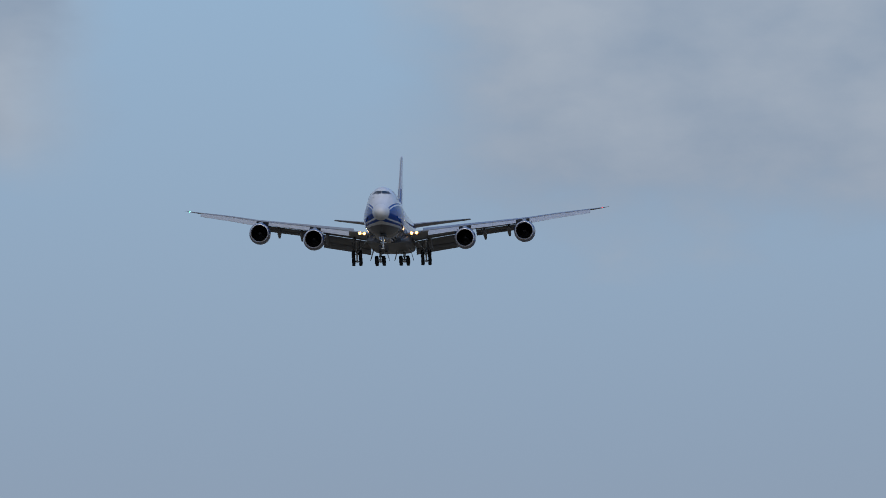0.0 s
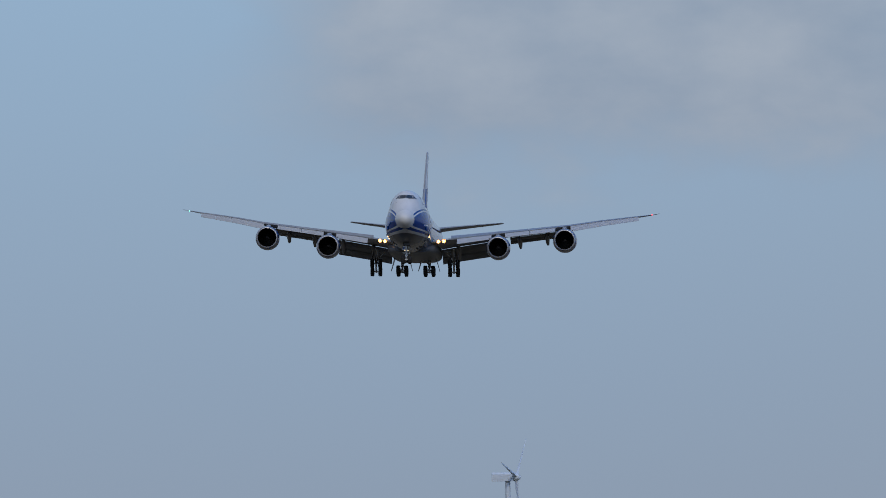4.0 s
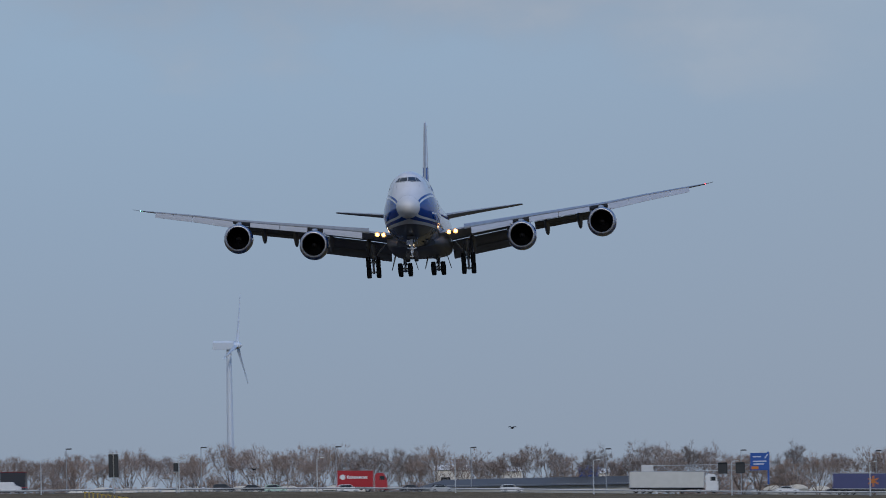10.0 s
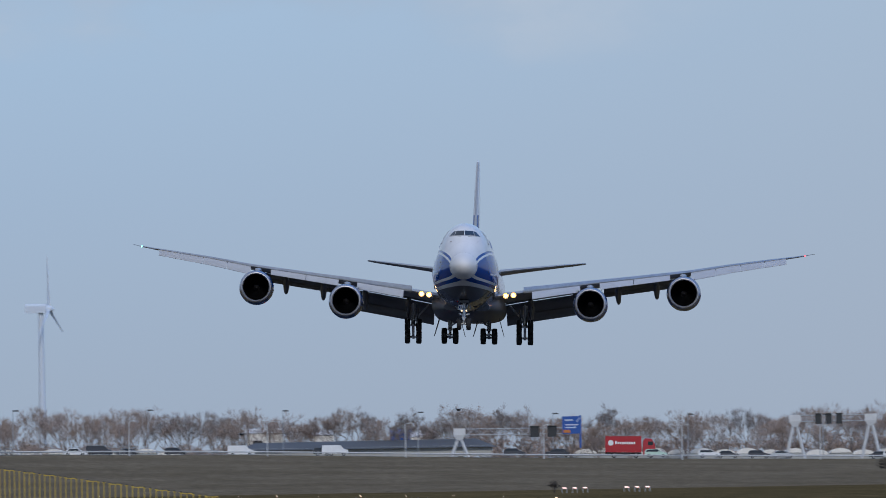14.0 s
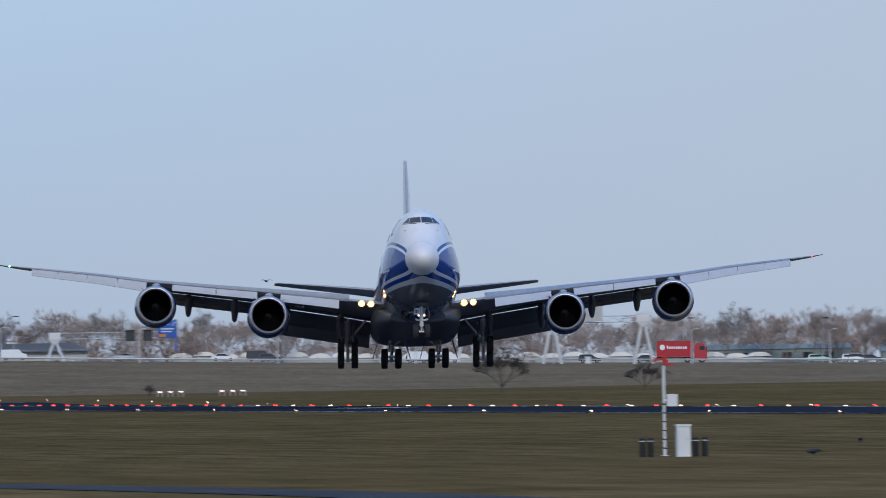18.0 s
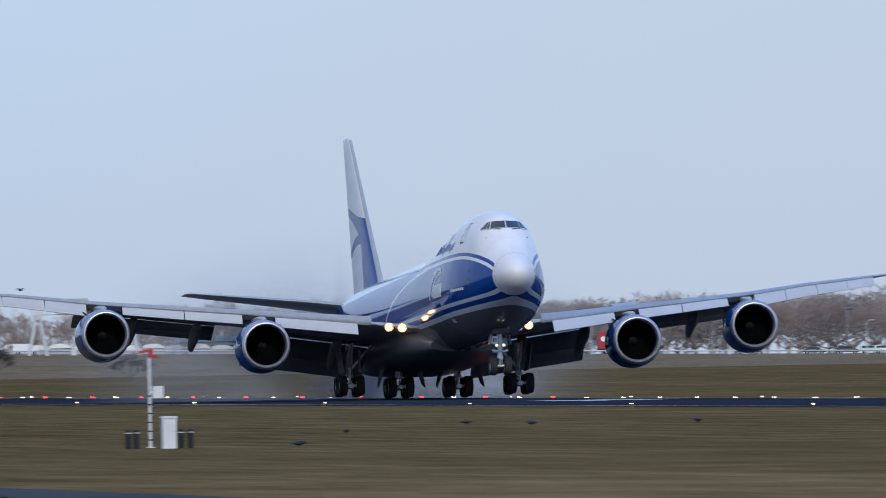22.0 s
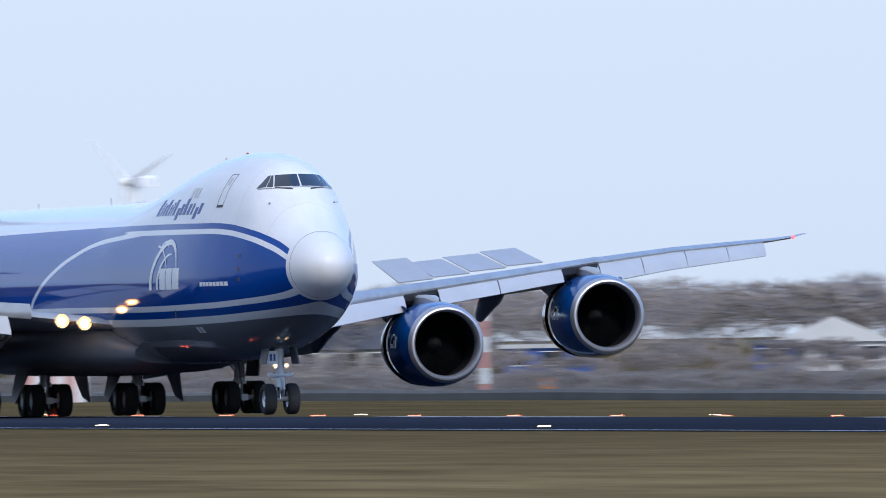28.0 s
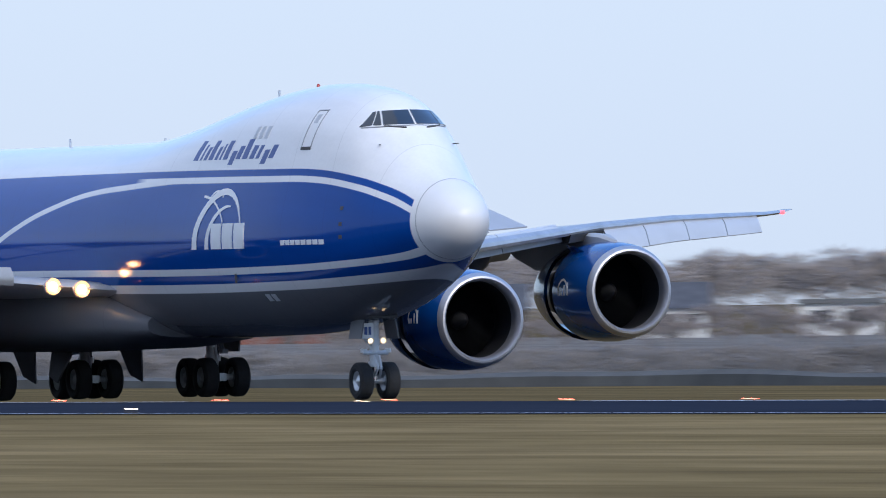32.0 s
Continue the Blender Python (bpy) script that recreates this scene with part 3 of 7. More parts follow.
def wing_ring(y, side, sections=24, aft=1.0):
    le, te, z, th, tw = wing_line(y)
    ch = te - le
    ring = []
    half = sections // 2
    xs = [0.5 * (1 - math.cos(math.pi * k / half)) for k in range(half + 1)]
    upper = [(x, 0.62) for x in xs[::-1]]
    lower = [(x, -0.38) for x in xs[1:-1]]
    for x, k in upper + lower:
        t = th * 2.6 * (0.2969 * math.sqrt(x) - 0.126 * x - 0.3516 * x * x + 0.2843 * x**3 - 0.1036 * x**4) * 1.9 / 1.0
        x2 = min(x, aft)
        zz = z + t * k * 0.77 - (x2 - 0.25) * ch * math.tan(radians(-tw)) * -1 * 0.35
        ring.append(Vector((ORIGIN - (le + x2 * ch), side * y, zz)))
    return ring


def wing_point(y, x, side, dz=0.0, dx=0.0):
    """A point under (dz < 0) or over the wing's chord line at chord fraction x."""
    le, te, z, th, tw = wing_line(y)
    ch = te - le
    return Vector((ORIGIN - (le + x * ch) - dx, side * y, z - (x - 0.25) * ch * math.tan(radians(tw)) * 0.35 + dz))


def strip(y0, y1, side, prof, n=5):
    """A spanwise body: prof(y) gives its section in (aft, up) round the wing's chord line."""
    rings = []
    for i in range(n + 1):
        y = y0 + (y1 - y0) * i / n
        base = wing_point(y, 0, side)
        rings.append([base + Vector((-a, 0, u)) for a, u in prof(y)])
    return Geo().loft(rings)


SLATS = [(6.3, 11.0), (12.9, 16.2), (16.25, 19.8), (21.9, 24.3), (24.34, 26.8), (26.84, 29.2), (29.24, 31.4)]
FLAPS_IN, FLAPS_OUT, OUTER = (3.5, 11.2), (13.2, 21.8), 21.85


def build_wing(plane, side):
    """One wing with its panels, flaps, fairings and lamps; returns all that bends with it."""
    before = set(plane.children)
    rings = [wing_ring(y, side) for y in (2.6, 4, 5.5, 7, 8.5, 10, 11.7, 14, 16, 18.5, 20.8, OUTER)]
    part("wing", Geo().loft(rings), M_WING, plane, "grey swept wing", sharp=50)
    rings = [wing_ring(y, side) for y in (OUTER, 23.5, 26, 28.5, 30.5, 31.3, 32.0, 32.6, 33.2, 33.8, 34.3)]
    outer = [part("outer_wing", Geo().loft(rings), M_WING, plane, "grey outer wing panel with raked tip", sharp=50)]
    inner_slats = []
    # leading-edge flaps, drooped
    for y0, y1 in SLATS:
        def prof(y):
            le, te, z, th, tw = wing_line(y)
            k = 0.036 * (te - le) + 0.27
            k *= 0.88 if y < 21 else 1.4
            return [(a, u - 0.1 * k) for a, u in [(-0.95 * k, -1.02 * k), (-0.75 * k, -0.72 * k), (-0.35 * k, -0.2 * k), (0.12 * k, 0.12 * k), (0.5 * k, 0.22 * k), (0.55 * k, 0.14 * k), (0.12 * k, -0.02 * k), (-0.3 * k, -0.36 * k), (-0.72 * k, -0.85 * k), (-0.9 * k, -1.06 * k)]]
        sl = part("slat", strip(y0, y1, side, prof), M_SLAT, plane, "white drooped leading-edge flap panel")
        (outer if y0 > 21 else inner_slats).append(sl)
    # bare fixed leading edge above them
    def nose_prof(y):
        le, te, z, th, tw = wing_line(y)
        return [(0.02, -0.06 * th), (-0.05, 0.06 * th), (0.0, 0.2 * th), (0.22, 0.33 * th + 0.02), (0.3, 0.2 * th), (0.2, -0.05)]
    part("leading_edge", strip(5.5, OUTER, side, nose_prof, 8), M_NOSE, plane, "bare metal wing leading edge")
    outer.append(part("leading_edge", strip(OUTER, 33.2, side, nose_prof, 8), M_NOSE, plane, "bare metal wing leading edge"))
    # dark gap boxes above the pylons
    for y0, y1 in ((11.05, 12.85), (19.85, 21.85)):
        def prof(y):
            le, te, z, th, tw = wing_line(y)
            return [(-0.12, -0.02), (0.5, 0.08), (0.9, -0.3), (0.1, -0.3)]
        part("fixed_edge", strip(y0, y1, side, prof, 2), M_COVE, plane)
    # trailing-edge flaps in three steps, full down
    for y0, y1, size in ((*FLAPS_IN, 1.05), (*FLAPS_OUT, 0.46)):
        for k, (a0, drop, ang, ln, th) in enumerate(((-1.1, -0.03, 10, 1.2, 0.3), (0.2, -0.36, 24, 2.0, 0.36), (2.3, -1.36, 38, 1.05, 0.22))):
            def prof(y):
                le, te, z, tk, tw = wing_line(y)
                c, q = math.cos(radians(ang)), math.sin(radians(ang))
                o = te - le + a0 * size
                pts = []
                for u, w in ((0, 0), (0.12, 0.5), (0.4, 0.62), (1, 0.04), (0.6, -0.3), (0.12, -0.42)):
                    u, w = u * ln * size * 1.25, w * th * size
                    pts.append((o + u * c + w * q, drop * size - u * q + w * c))
                return pts
            part("flap", strip(y0, y1, side, prof, 4), M_FLAP, plane, "dark grey extended trailing-edge flap")
    # flap-track canoes
    for y in (6.0, 10.4, 14.6, 18.4):
        o = wing_point(y, 0.80, side, -0.55)
        g = Geo()
        rg = []
        big = 1.0 if y < 12 else 0.8
        for d, r, dz in ((-2.2, 0.03, 0.25), (-1.6, 0.22, 0.16), (-0.4, 0.4, 0.0), (0.8, 0.42, -0.25), (1.8, 0.36, -0.65), (2.7, 0.28, -1.05), (3.2, 0.12, -1.25), (3.3, 0.03, -1.3)):
            rg.append([o + Vector((-d * big, r * 0.8 * math.cos(a), dz * big - 0.15 + r * 1.35 * math.sin(a))) for a in [2 * math.pi * k / 12 for k in range(12)]])
        part("flap_track_fairing", g.loft(rg), M_FLAP, plane, "grey canoe-shaped flap-track fairing")
    # outboard aileron seam and static wicks
    g = Geo()
    for y in (26, 27.5, 29, 30.5, 32):
        p = wing_point(y, 1.0, side)
        g.rod(p, p + Vector((-0.35, 0, 0)), 0.012, seg=5)
    outer.append(part("static_wick", g, M_BAY, plane))
    # landing lights in the wing root's edge
    for y in (3.75, 4.5):
        p = wing_point(y, 0.0, side)
        part("lamp_bezel", Geo().lathe([(0.02, 0.3), (0.08, 0.29), (0.08, 0.27), (0.03, 0.26)], p + Vector((-0.02, 0, -0.05)), "x", 20, False), M_LIP, plane)
        # this bowl emits orange of its own to imitate the lamp's halo
        part("lamp_reflector", Geo().lathe([(0.0, 0.05), (0.03, 0.17), (0.07, 0.26)], p + Vector((0.03, 0, -0.05)), "x", 20, False), M_HALO, plane, "glowing ring for the lamp's halo")
        part("landing_light", Geo().lathe([(0.06, 0.0), (0.05, 0.1), (0.0, 0.15), (-0.05, 0.15)], p + Vector((0.09, 0, -0.05)), "x", 16), M_LAND, plane, "glowing landing light")
    p = wing_point(33.3, 0.02, side)
    nav = part("navigation_light", Geo().lathe([(-0.12, 0.02), (-0.06, 0.07), (0.06, 0.07), (0.12, 0.02)], p + Vector((0.06, 0, 0)), "x", 10), M_RED if side > 0 else M_GREEN, plane, "glowing red tip light" if side > 0 else "glowing green tip light")
    outer.append(nav)
    kinds = {ob: "outer" for ob in outer} | {ob: "slat" for ob in inner_slats}
    return [(ob, side, kinds.get(ob, "")) for ob in plane.children if ob not in before and not ob.name.startswith(("landing_light", "lamp_"))]


SPOILERS = [(5.3, 7.0), (7.05, 8.8), (13.4, 15.1), (15.15, 16.9), (16.95, 18.7), (18.75, 20.5)]


def build_spoilers(plane):
    """Panels on the wings' backs, hinged at their front edges. Returns them with their hinge points."""
    out = []
    for side in (-1, 1):
        for y0, y1 in SPOILERS:
            def cf(y):
                le, te, z, th, tw = wing_line(y)
                return 1 - 2.6 / (te - le)
            h0, h1 = wing_point(y0, cf(y0), side, 0.28), wing_point(y1, cf(y1), side, 0.22)
            mid = (h0 + h1) / 2
            ax = (h1 - h0).normalized() * side
            length = 1.75
            g = Geo()
            back = Vector((0, 0, 1)).cross(ax)
            back = back * (length if back.x < 0 else -length) + Vector((0, 0, -0.03))
            up = Vector((0, 0, 0.05))
            a, b = h0 - mid, h1 - mid
            g.add([a, b, b + back, a + back, a + up, b + up, b + back + up * 0.4, a + back + up * 0.4], [(0, 1, 2, 3), (4, 5, 6, 7), (0, 1, 5, 4), (1, 2, 6, 5), (2, 3, 7, 6), (3, 0, 4, 7)])
            ob = part("spoiler", g, M_FLAPTOP, plane, "grey spoiler panel", smooth=False)
            ob.location = mid
            out.append((ob, mid, ax, side))
    return out


M_FLAPTOP = mat("spoiler paint", (0.36, 0.37, 0.39), 0.4, var=0.08, scale=0.7)


def build_tail(plane):
    rings = []
    for z, le, te, th in ((7.8, 54.4, 67.9, 0.9), (8.6, 55.7, 68.2, 0.85), (9.6, 57.0, 68.5, 0.78), (12, 59.9, 69.3, 0.66), (15, 63.5, 70.2, 0.52), (18, 67.1, 71.1, 0.38), (18.85, 68.1, 71.4, 0.32), (19.05, 68.8, 71.45, 0.2)):
        ring = []
        for k in range(20):
            a = 2 * math.pi * k / 20
            x = 0.5 * (1 - math.cos(a))
            t = th * (0.2969 * math.sqrt(x) - 0.126 * x - 0.3516 * x * x + 0.2843 * x**3 - 0.1015 * x**4) * 5
            ring.append(Vector((ORIGIN - (le + x * (te - le)), t * (1 if a < math.pi else -1) * 0.5 * 2, z)))
        rings.append(ring)
    fin = part("fin", Geo().loft(rings), M_FIN, plane, "white tail fin with blue arch bands", sharp=60)
    g = Geo()
    for z0, z1 in ((9.2, 13.6), (13.7, 18.6)):
        for sd in (-1, 1):
            a0, a1 = 65.2 + (z0 - 8.7) * 0.46, 65.2 + (z1 - 8.7) * 0.46
            g.add([(ORIGIN - a0, sd * 0.36, z0), (ORIGIN - a0 - 0.05, sd * 0.355, z0), (ORIGIN - a1 - 0.05, sd * 0.26, z1), (ORIGIN - a1, sd * 0.26, z1)], [(0, 1, 2, 3)])
    part("rudder_seam", g, M_GREYINK, fin)
    for side in (-1, 1):
        rings = []
        for y, le, te, z, th in ((0.8, 60.9, 70.3, 7.35, 0.9), (1.8, 61.8, 70.5, 7.52, 0.85), (4, 63.6, 70.9, 7.88, 0.68), (7, 66.0, 71.6, 8.32, 0.5), (10, 68.3, 72.2, 8.74, 0.32), (10.8, 69.2, 72.4, 8.87, 0.22), (11.0, 69.9, 72.5, 8.9, 0.12)):
            ring = []
            for k in range(20):
                a = 2 * math.pi * k / 20
                x = 0.5 * (1 - math.cos(a))
                t = th * (0.2969 * math.sqrt(x) - 0.126 * x - 0.3516 * x * x + 0.2843 * x**3 - 0.1015 * x**4) * 5
                ring.append(Vector((ORIGIN - (le + x * (te - le)), side * y, z + t * (0.5 if a < math.pi else -0.5) * 1.5)))
            rings.append(ring)
        part("tailplane", Geo().loft(rings), M_WING, plane, "grey horizontal tailplane", sharp=60)
    part("tail_cone", Geo().lathe([(0, 0.42), (-0.8, 0.36), (-1.6, 0.22), (-1.7, 0.15)], (ORIGIN - 72.1, 0, 7.45), "x", 16), M_EXH, plane)


def fan_mesh():
    """A rotor of eighteen wide twisted blades."""
    vs, fs = [], []
    for k in range(18):
        blade = []
        for r, tw in ((0.3, 0.12), (0.8, 0.3), (1.33, 0.5)):
            for sgn in (-1, 1):
                aa = 2 * math.pi * k / 18 + sgn * 0.13 / max(r, 0.5) + (r - 0.3) * 0.12
                blade.append((-2.0 - 0.14 * sgn * (1 + tw), r * math.cos(aa), r * math.sin(aa)))
        vs += blade + [(x - 0.02, y, z) for x, y, z in blade]
        o, n = 12 * k, 12 * ((k + 1) % 18)
        fs += [(o + a, o + b, o + c, o + d) for a, b, c, d in ((0, 1, 3, 2), (2, 3, 5, 4), (6, 8, 9, 7), (8, 10, 11, 9), (0, 6, 7, 1), (4, 5, 11, 10), (0, 2, 8, 6), (2, 4, 10, 8), (1, 7, 9, 3), (3, 9, 11, 5))]
        fs.append((o + 1, n, n + 6, o + 7))
    g = Geo().add(vs, fs)
    me = g.mesh("fan", True)
    me.materials.append(M_FAN)
    return me


FAN = fan_mesh()
FANS = []


def build_engine(plane, y, s0, zc, side):
    """Nacelle at span y with its lip at station s0. Returns the reverser sleeve."""
    o = Vector((ORIGIN - s0, side * y, zc))
    eng = new("engine")
    eng.parent, eng.location = plane, o
    eng["label"] = "blue turbofan nacelle with bare metal lip"
    R = 1.62
    part("lip", Geo().lathe([(-0.62, 1.29), (-0.3, 1.27), (-0.08, 1.30), (0.0, 1.37), (-0.02, 1.44), (-0.12, 1.52), (-0.24, 1.56)], seg=56, caps=False), M_LIP, eng, "polished bare metal intake lip")
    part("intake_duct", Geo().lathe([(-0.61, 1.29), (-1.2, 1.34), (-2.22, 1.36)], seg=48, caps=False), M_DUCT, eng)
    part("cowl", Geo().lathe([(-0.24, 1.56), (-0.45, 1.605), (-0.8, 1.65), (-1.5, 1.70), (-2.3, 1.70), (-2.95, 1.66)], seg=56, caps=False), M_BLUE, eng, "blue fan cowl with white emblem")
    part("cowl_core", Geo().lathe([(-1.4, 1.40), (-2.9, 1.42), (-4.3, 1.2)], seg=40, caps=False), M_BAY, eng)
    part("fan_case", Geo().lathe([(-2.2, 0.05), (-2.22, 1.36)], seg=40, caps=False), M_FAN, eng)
    FANS.append(part("fan", FAN, None, eng, "spinning fan of metal blades, darkened for intake shade"))
    part("spinner", Geo().lathe([(-1.45, 0.01), (-1.55, 0.1), (-1.8, 0.24), (-2.05, 0.34)], seg=24), M_SPINNER, eng, "shade-dark spinner cone")
    sl = part("reverser_sleeve", Geo().lathe([(-2.97, 1.655), (-3.5, 1.58), (-4.3, 1.40), (-5.0, 1.16), (-4.98, 1.1), (-4.2, 1.3), (-3.0, 1.52)], seg=56, caps=False), M_BLUE, eng, "blue translating reverser sleeve")
    for sd in (-1, 1):
        pts = []
        for i in range(9):
            a = radians(-10 + 50 * i / 8)
            for dr in (0, 0.07):
                x = -3.1 - 0.55 * math.sin(math.pi * i / 8) - dr
                r = 1.655 + (x + 2.97) * 0.19 + 0.012
                pts.append((x, sd * r * math.cos(a), r * math.sin(a)))
        part("sleeve_arc", Geo().add(pts, [(2 * i, 2 * i + 1, 2 * i + 3, 2 * i + 2) for i in range(8)]), M_LOGO, sl)
    part("core_nozzle", Geo().lathe([(-4.2, 0.95), (-5.4, 0.86), (-6.6, 0.62), (-6.55, 0.55)], seg=32, caps=False), M_EXH, eng)
    part("exhaust_plug", Geo().lathe([(-5.8, 0.5), (-6.8, 0.36), (-7.6, 0.05)], seg=24), M_EXH, eng)
    # strake
    for sd in (-1, 1):
        a = radians(52)
        b = Vector((-1.7, sd * 1.70 * math.cos(a), 1.70 * math.sin(a)))
        n = Vector((0, sd * math.cos(a), math.sin(a)))
        part("strake", Geo().add([b, b + Vector((-1.1, 0, 0)), b + Vector((-1.05, 0, 0)) + n * 0.32, b + Vector((-0.5, 0, 0)) + n * 0.26, b + n.cross(Vector((1, 0, 0))) * 0.03, b + Vector((-1.1, 0, 0)) + n.cross(Vector((1, 0, 0))) * 0.03], [(0, 1, 2, 3), (4, 3, 2, 5), (0, 4, 5, 1)]), M_BLUE, eng, smooth=False)
    # emblem on both flanks
    for sd in (-1, 1):
        def cyl_point(x, a, off):
            r = 1.70 + off
            return Vector((-x, sd * r * math.cos(a), r * math.sin(a)))
        for (x0, w, a0, a1) in ((1.55, 0.13, -0.08, 0.18), (1.8, 0.1, -0.08, 0.12), (2.05, 0.12, -0.08, 0.02), (2.25, 0.12, -0.08, 0.02)):
            g = patch([(x0, a0), (x0 + w, a0), (x0 + w, a1), (x0, a1)], cyl_point, 2, 3, 0.008)
            part("emblem_bar", g, M_LOGO, eng)
        pts = []
        for i in range(11):
            a = math.pi * i / 10
            for r in (0.34, 0.42):
                pts.append(cyl_point(1.98 - r * math.cos(a), 0.0 + r * math.sin(a) * 0.62, 0.01))
        part("emblem_arch", Geo().add(pts, [(2 * i, 2 * i + 1, 2 * i + 3, 2 * i + 2) for i in range(10)]), M_LOGO, eng)
    # pylon
    le, te, z, th, tw = wing_line(y)
    rings = []
    for d, w, zb, zt in ((-1.3, 0.06, 1.62, 1.75), (-2.2, 0.3, 1.55, 1.95), (-3.6, 0.34, 1.3, None), (-5.4, 0.36, 0.9, None), (-7.4, 0.34, 0.75, None), (-9.6, 0.2, 1.2, None), (-11.4, 0.03, 1.8, None)):
        s = s0 - d
        if zt is None:
            x = (s - le) / (te - le)
            zt = (z - zc - 0.05) if x > 0 else 1.95 + (z - zc - 0.1 - 1.95) * max(0, min(1, (-d - 2.2) / max(0.5, le - s0 - 2.2)))
            if x > 0.08:
                zt = z - zc - 0.1
        zb = min(zb, zt - 0.1)
        rings.append([(d, -w, zb), (d, w, zb), (d, w, zt - 0.1), (d, w * 0.5, zt), (d, -w * 0.5, zt), (d, -w, zt - 0.1)])
    part("pylon", Geo().loft([[Vector(p) for p in r] for r in rings]), M_FLAPTOP, eng, "grey engine pylon")
    return eng, sl, side


def wheel(parent, o, r, w, name="wheel"):
    wh = new(name)
    wh.parent, wh.location = parent, o
    t = w / 2
    part("tyre", Geo().lathe([(-t * 0.7, r * 0.52), (-t, r * 0.68), (-t * 0.96, r * 0.88), (-t * 0.72, r * 0.98), (-t * 0.3, r), (t * 0.3, r), (t * 0.72, r * 0.98), (t * 0.96, r * 0.88), (t, r * 0.68), (t * 0.7, r * 0.52)], (0, 0, 0), "y", 32, False), M_TYRE, wh, "black rubber tyre")
    part("rim", Geo().lathe([(-t * 0.75, 0.03), (-t * 0.62, r * 0.2), (-t * 0.35, r * 0.32), (-t * 0.72, r * 0.53), (t * 0.72, r * 0.53), (t * 0.35, r * 0.32), (t * 0.62, r * 0.2), (t * 0.75, 0.03)], (0, 0, 0), "y", 20), M_RIM, wh, "light alloy wheel hub")
    return wh


def build_main_gear(plane, s, y, side, wing):
    gear = new("wing_gear" if wing else "body_gear")
    gear.parent, gear.location = plane, (ORIGIN - s, side * y, 0)
    gear["label"] = "four-wheel main landing gear bogie"
    r = 0.66
    for dx in (-0.76, 0.76):
        for dy in (-0.56, 0.56):
            wheel(gear, (dx, dy, r), r, 0.54)
    part("bogie_beam", Geo().box((0, 0, r), (1.75, 0.26, 0.26)).rod((-0.74, -0.6, r), (-0.74, 0.6, r), 0.1).rod((0.74, -0.6, r), (0.74, 0.6, r), 0.1), M_GEAR, gear)
    top = 3.3 if wing else 2.6
    part("oleo", Geo().rod((0, 0, r), (0, 0, 1.7), 0.14, seg=14), M_OLEO, gear)
    part("strut", Geo().rod((0, 0, 1.25), (0, 0, top), 0.21, 0.24, 14).lathe([(1.2, 0.27), (1.4, 0.27)], (0, 0, 0), "z", 14), M_GEAR, gear, "grey gear leg")
    g = Geo().rod((0, 0, 1.6), (0.1, -side * 1.5, top), 0.09).rod((0, 0, 1.75), (1.6, 0, top), 0.09).rod((0.26, 0, 0.8), (0.42, 0, 1.2), 0.05).rod((0.42, 0, 1.2), (0.2, 0, 1.65), 0.05)
    part("brace", g, M_GEAR, gear)
    part("hose", Geo().rod((0.16, 0.1, 0.7), (0.22, 0.12, 1.3), 0.02).rod((0.22, 0.12, 1.3), (0.2, 0.1, 2.2), 0.02).rod((-0.16, 0.1, 0.7), (-0.22, 0.12, 2.0), 0.02), M_BAY, gear)
    if wing:
        part("door_strut", Geo().rod((0.3, side * 0.5, 2.0), (1.25, side * 0.3, 2.9), 0.07, seg=8).rod((1.2, -side * 0.5, 2.9), (1.9, -side * 0.4, 1.55), 0.08, seg=8).box((1.98, -side * 0.4, 1.52), (0.3, 0.2, 0.14)), M_BELLY, gear)
        m = Euler((radians(-8 * side), 0, 0)).to_matrix()
        part("gear_door", Geo().box((0.1, side * 0.62, 2.35), (2.0, 0.06, 1.7), m), M_BELLY, gear, "grey gear door", smooth=False)
    else:
        for sd in (-1, 1):
            m = Euler((radians(16 * sd), 0, 0)).to_matrix()
            prof = ((1.5, 0.5), (-1.3, 0.5), (-0.75, -1.25), (0.15, -1.5))
            d = Geo().add([m @ Vector((x, y, z)) for y in (-0.03, 0.03) for x, z in prof], [(0, 1, 2, 3), (4, 5, 6, 7), (0, 1, 5, 4), (1, 2, 6, 5), (2, 3, 7, 6), (3, 0, 4, 7)])
            ob = part("gear_door", d, M_BELLY, gear, "grey hanging gear door", smooth=False)
            ob.location = (1.1, sd * 1.12, 2.0)
    return gear


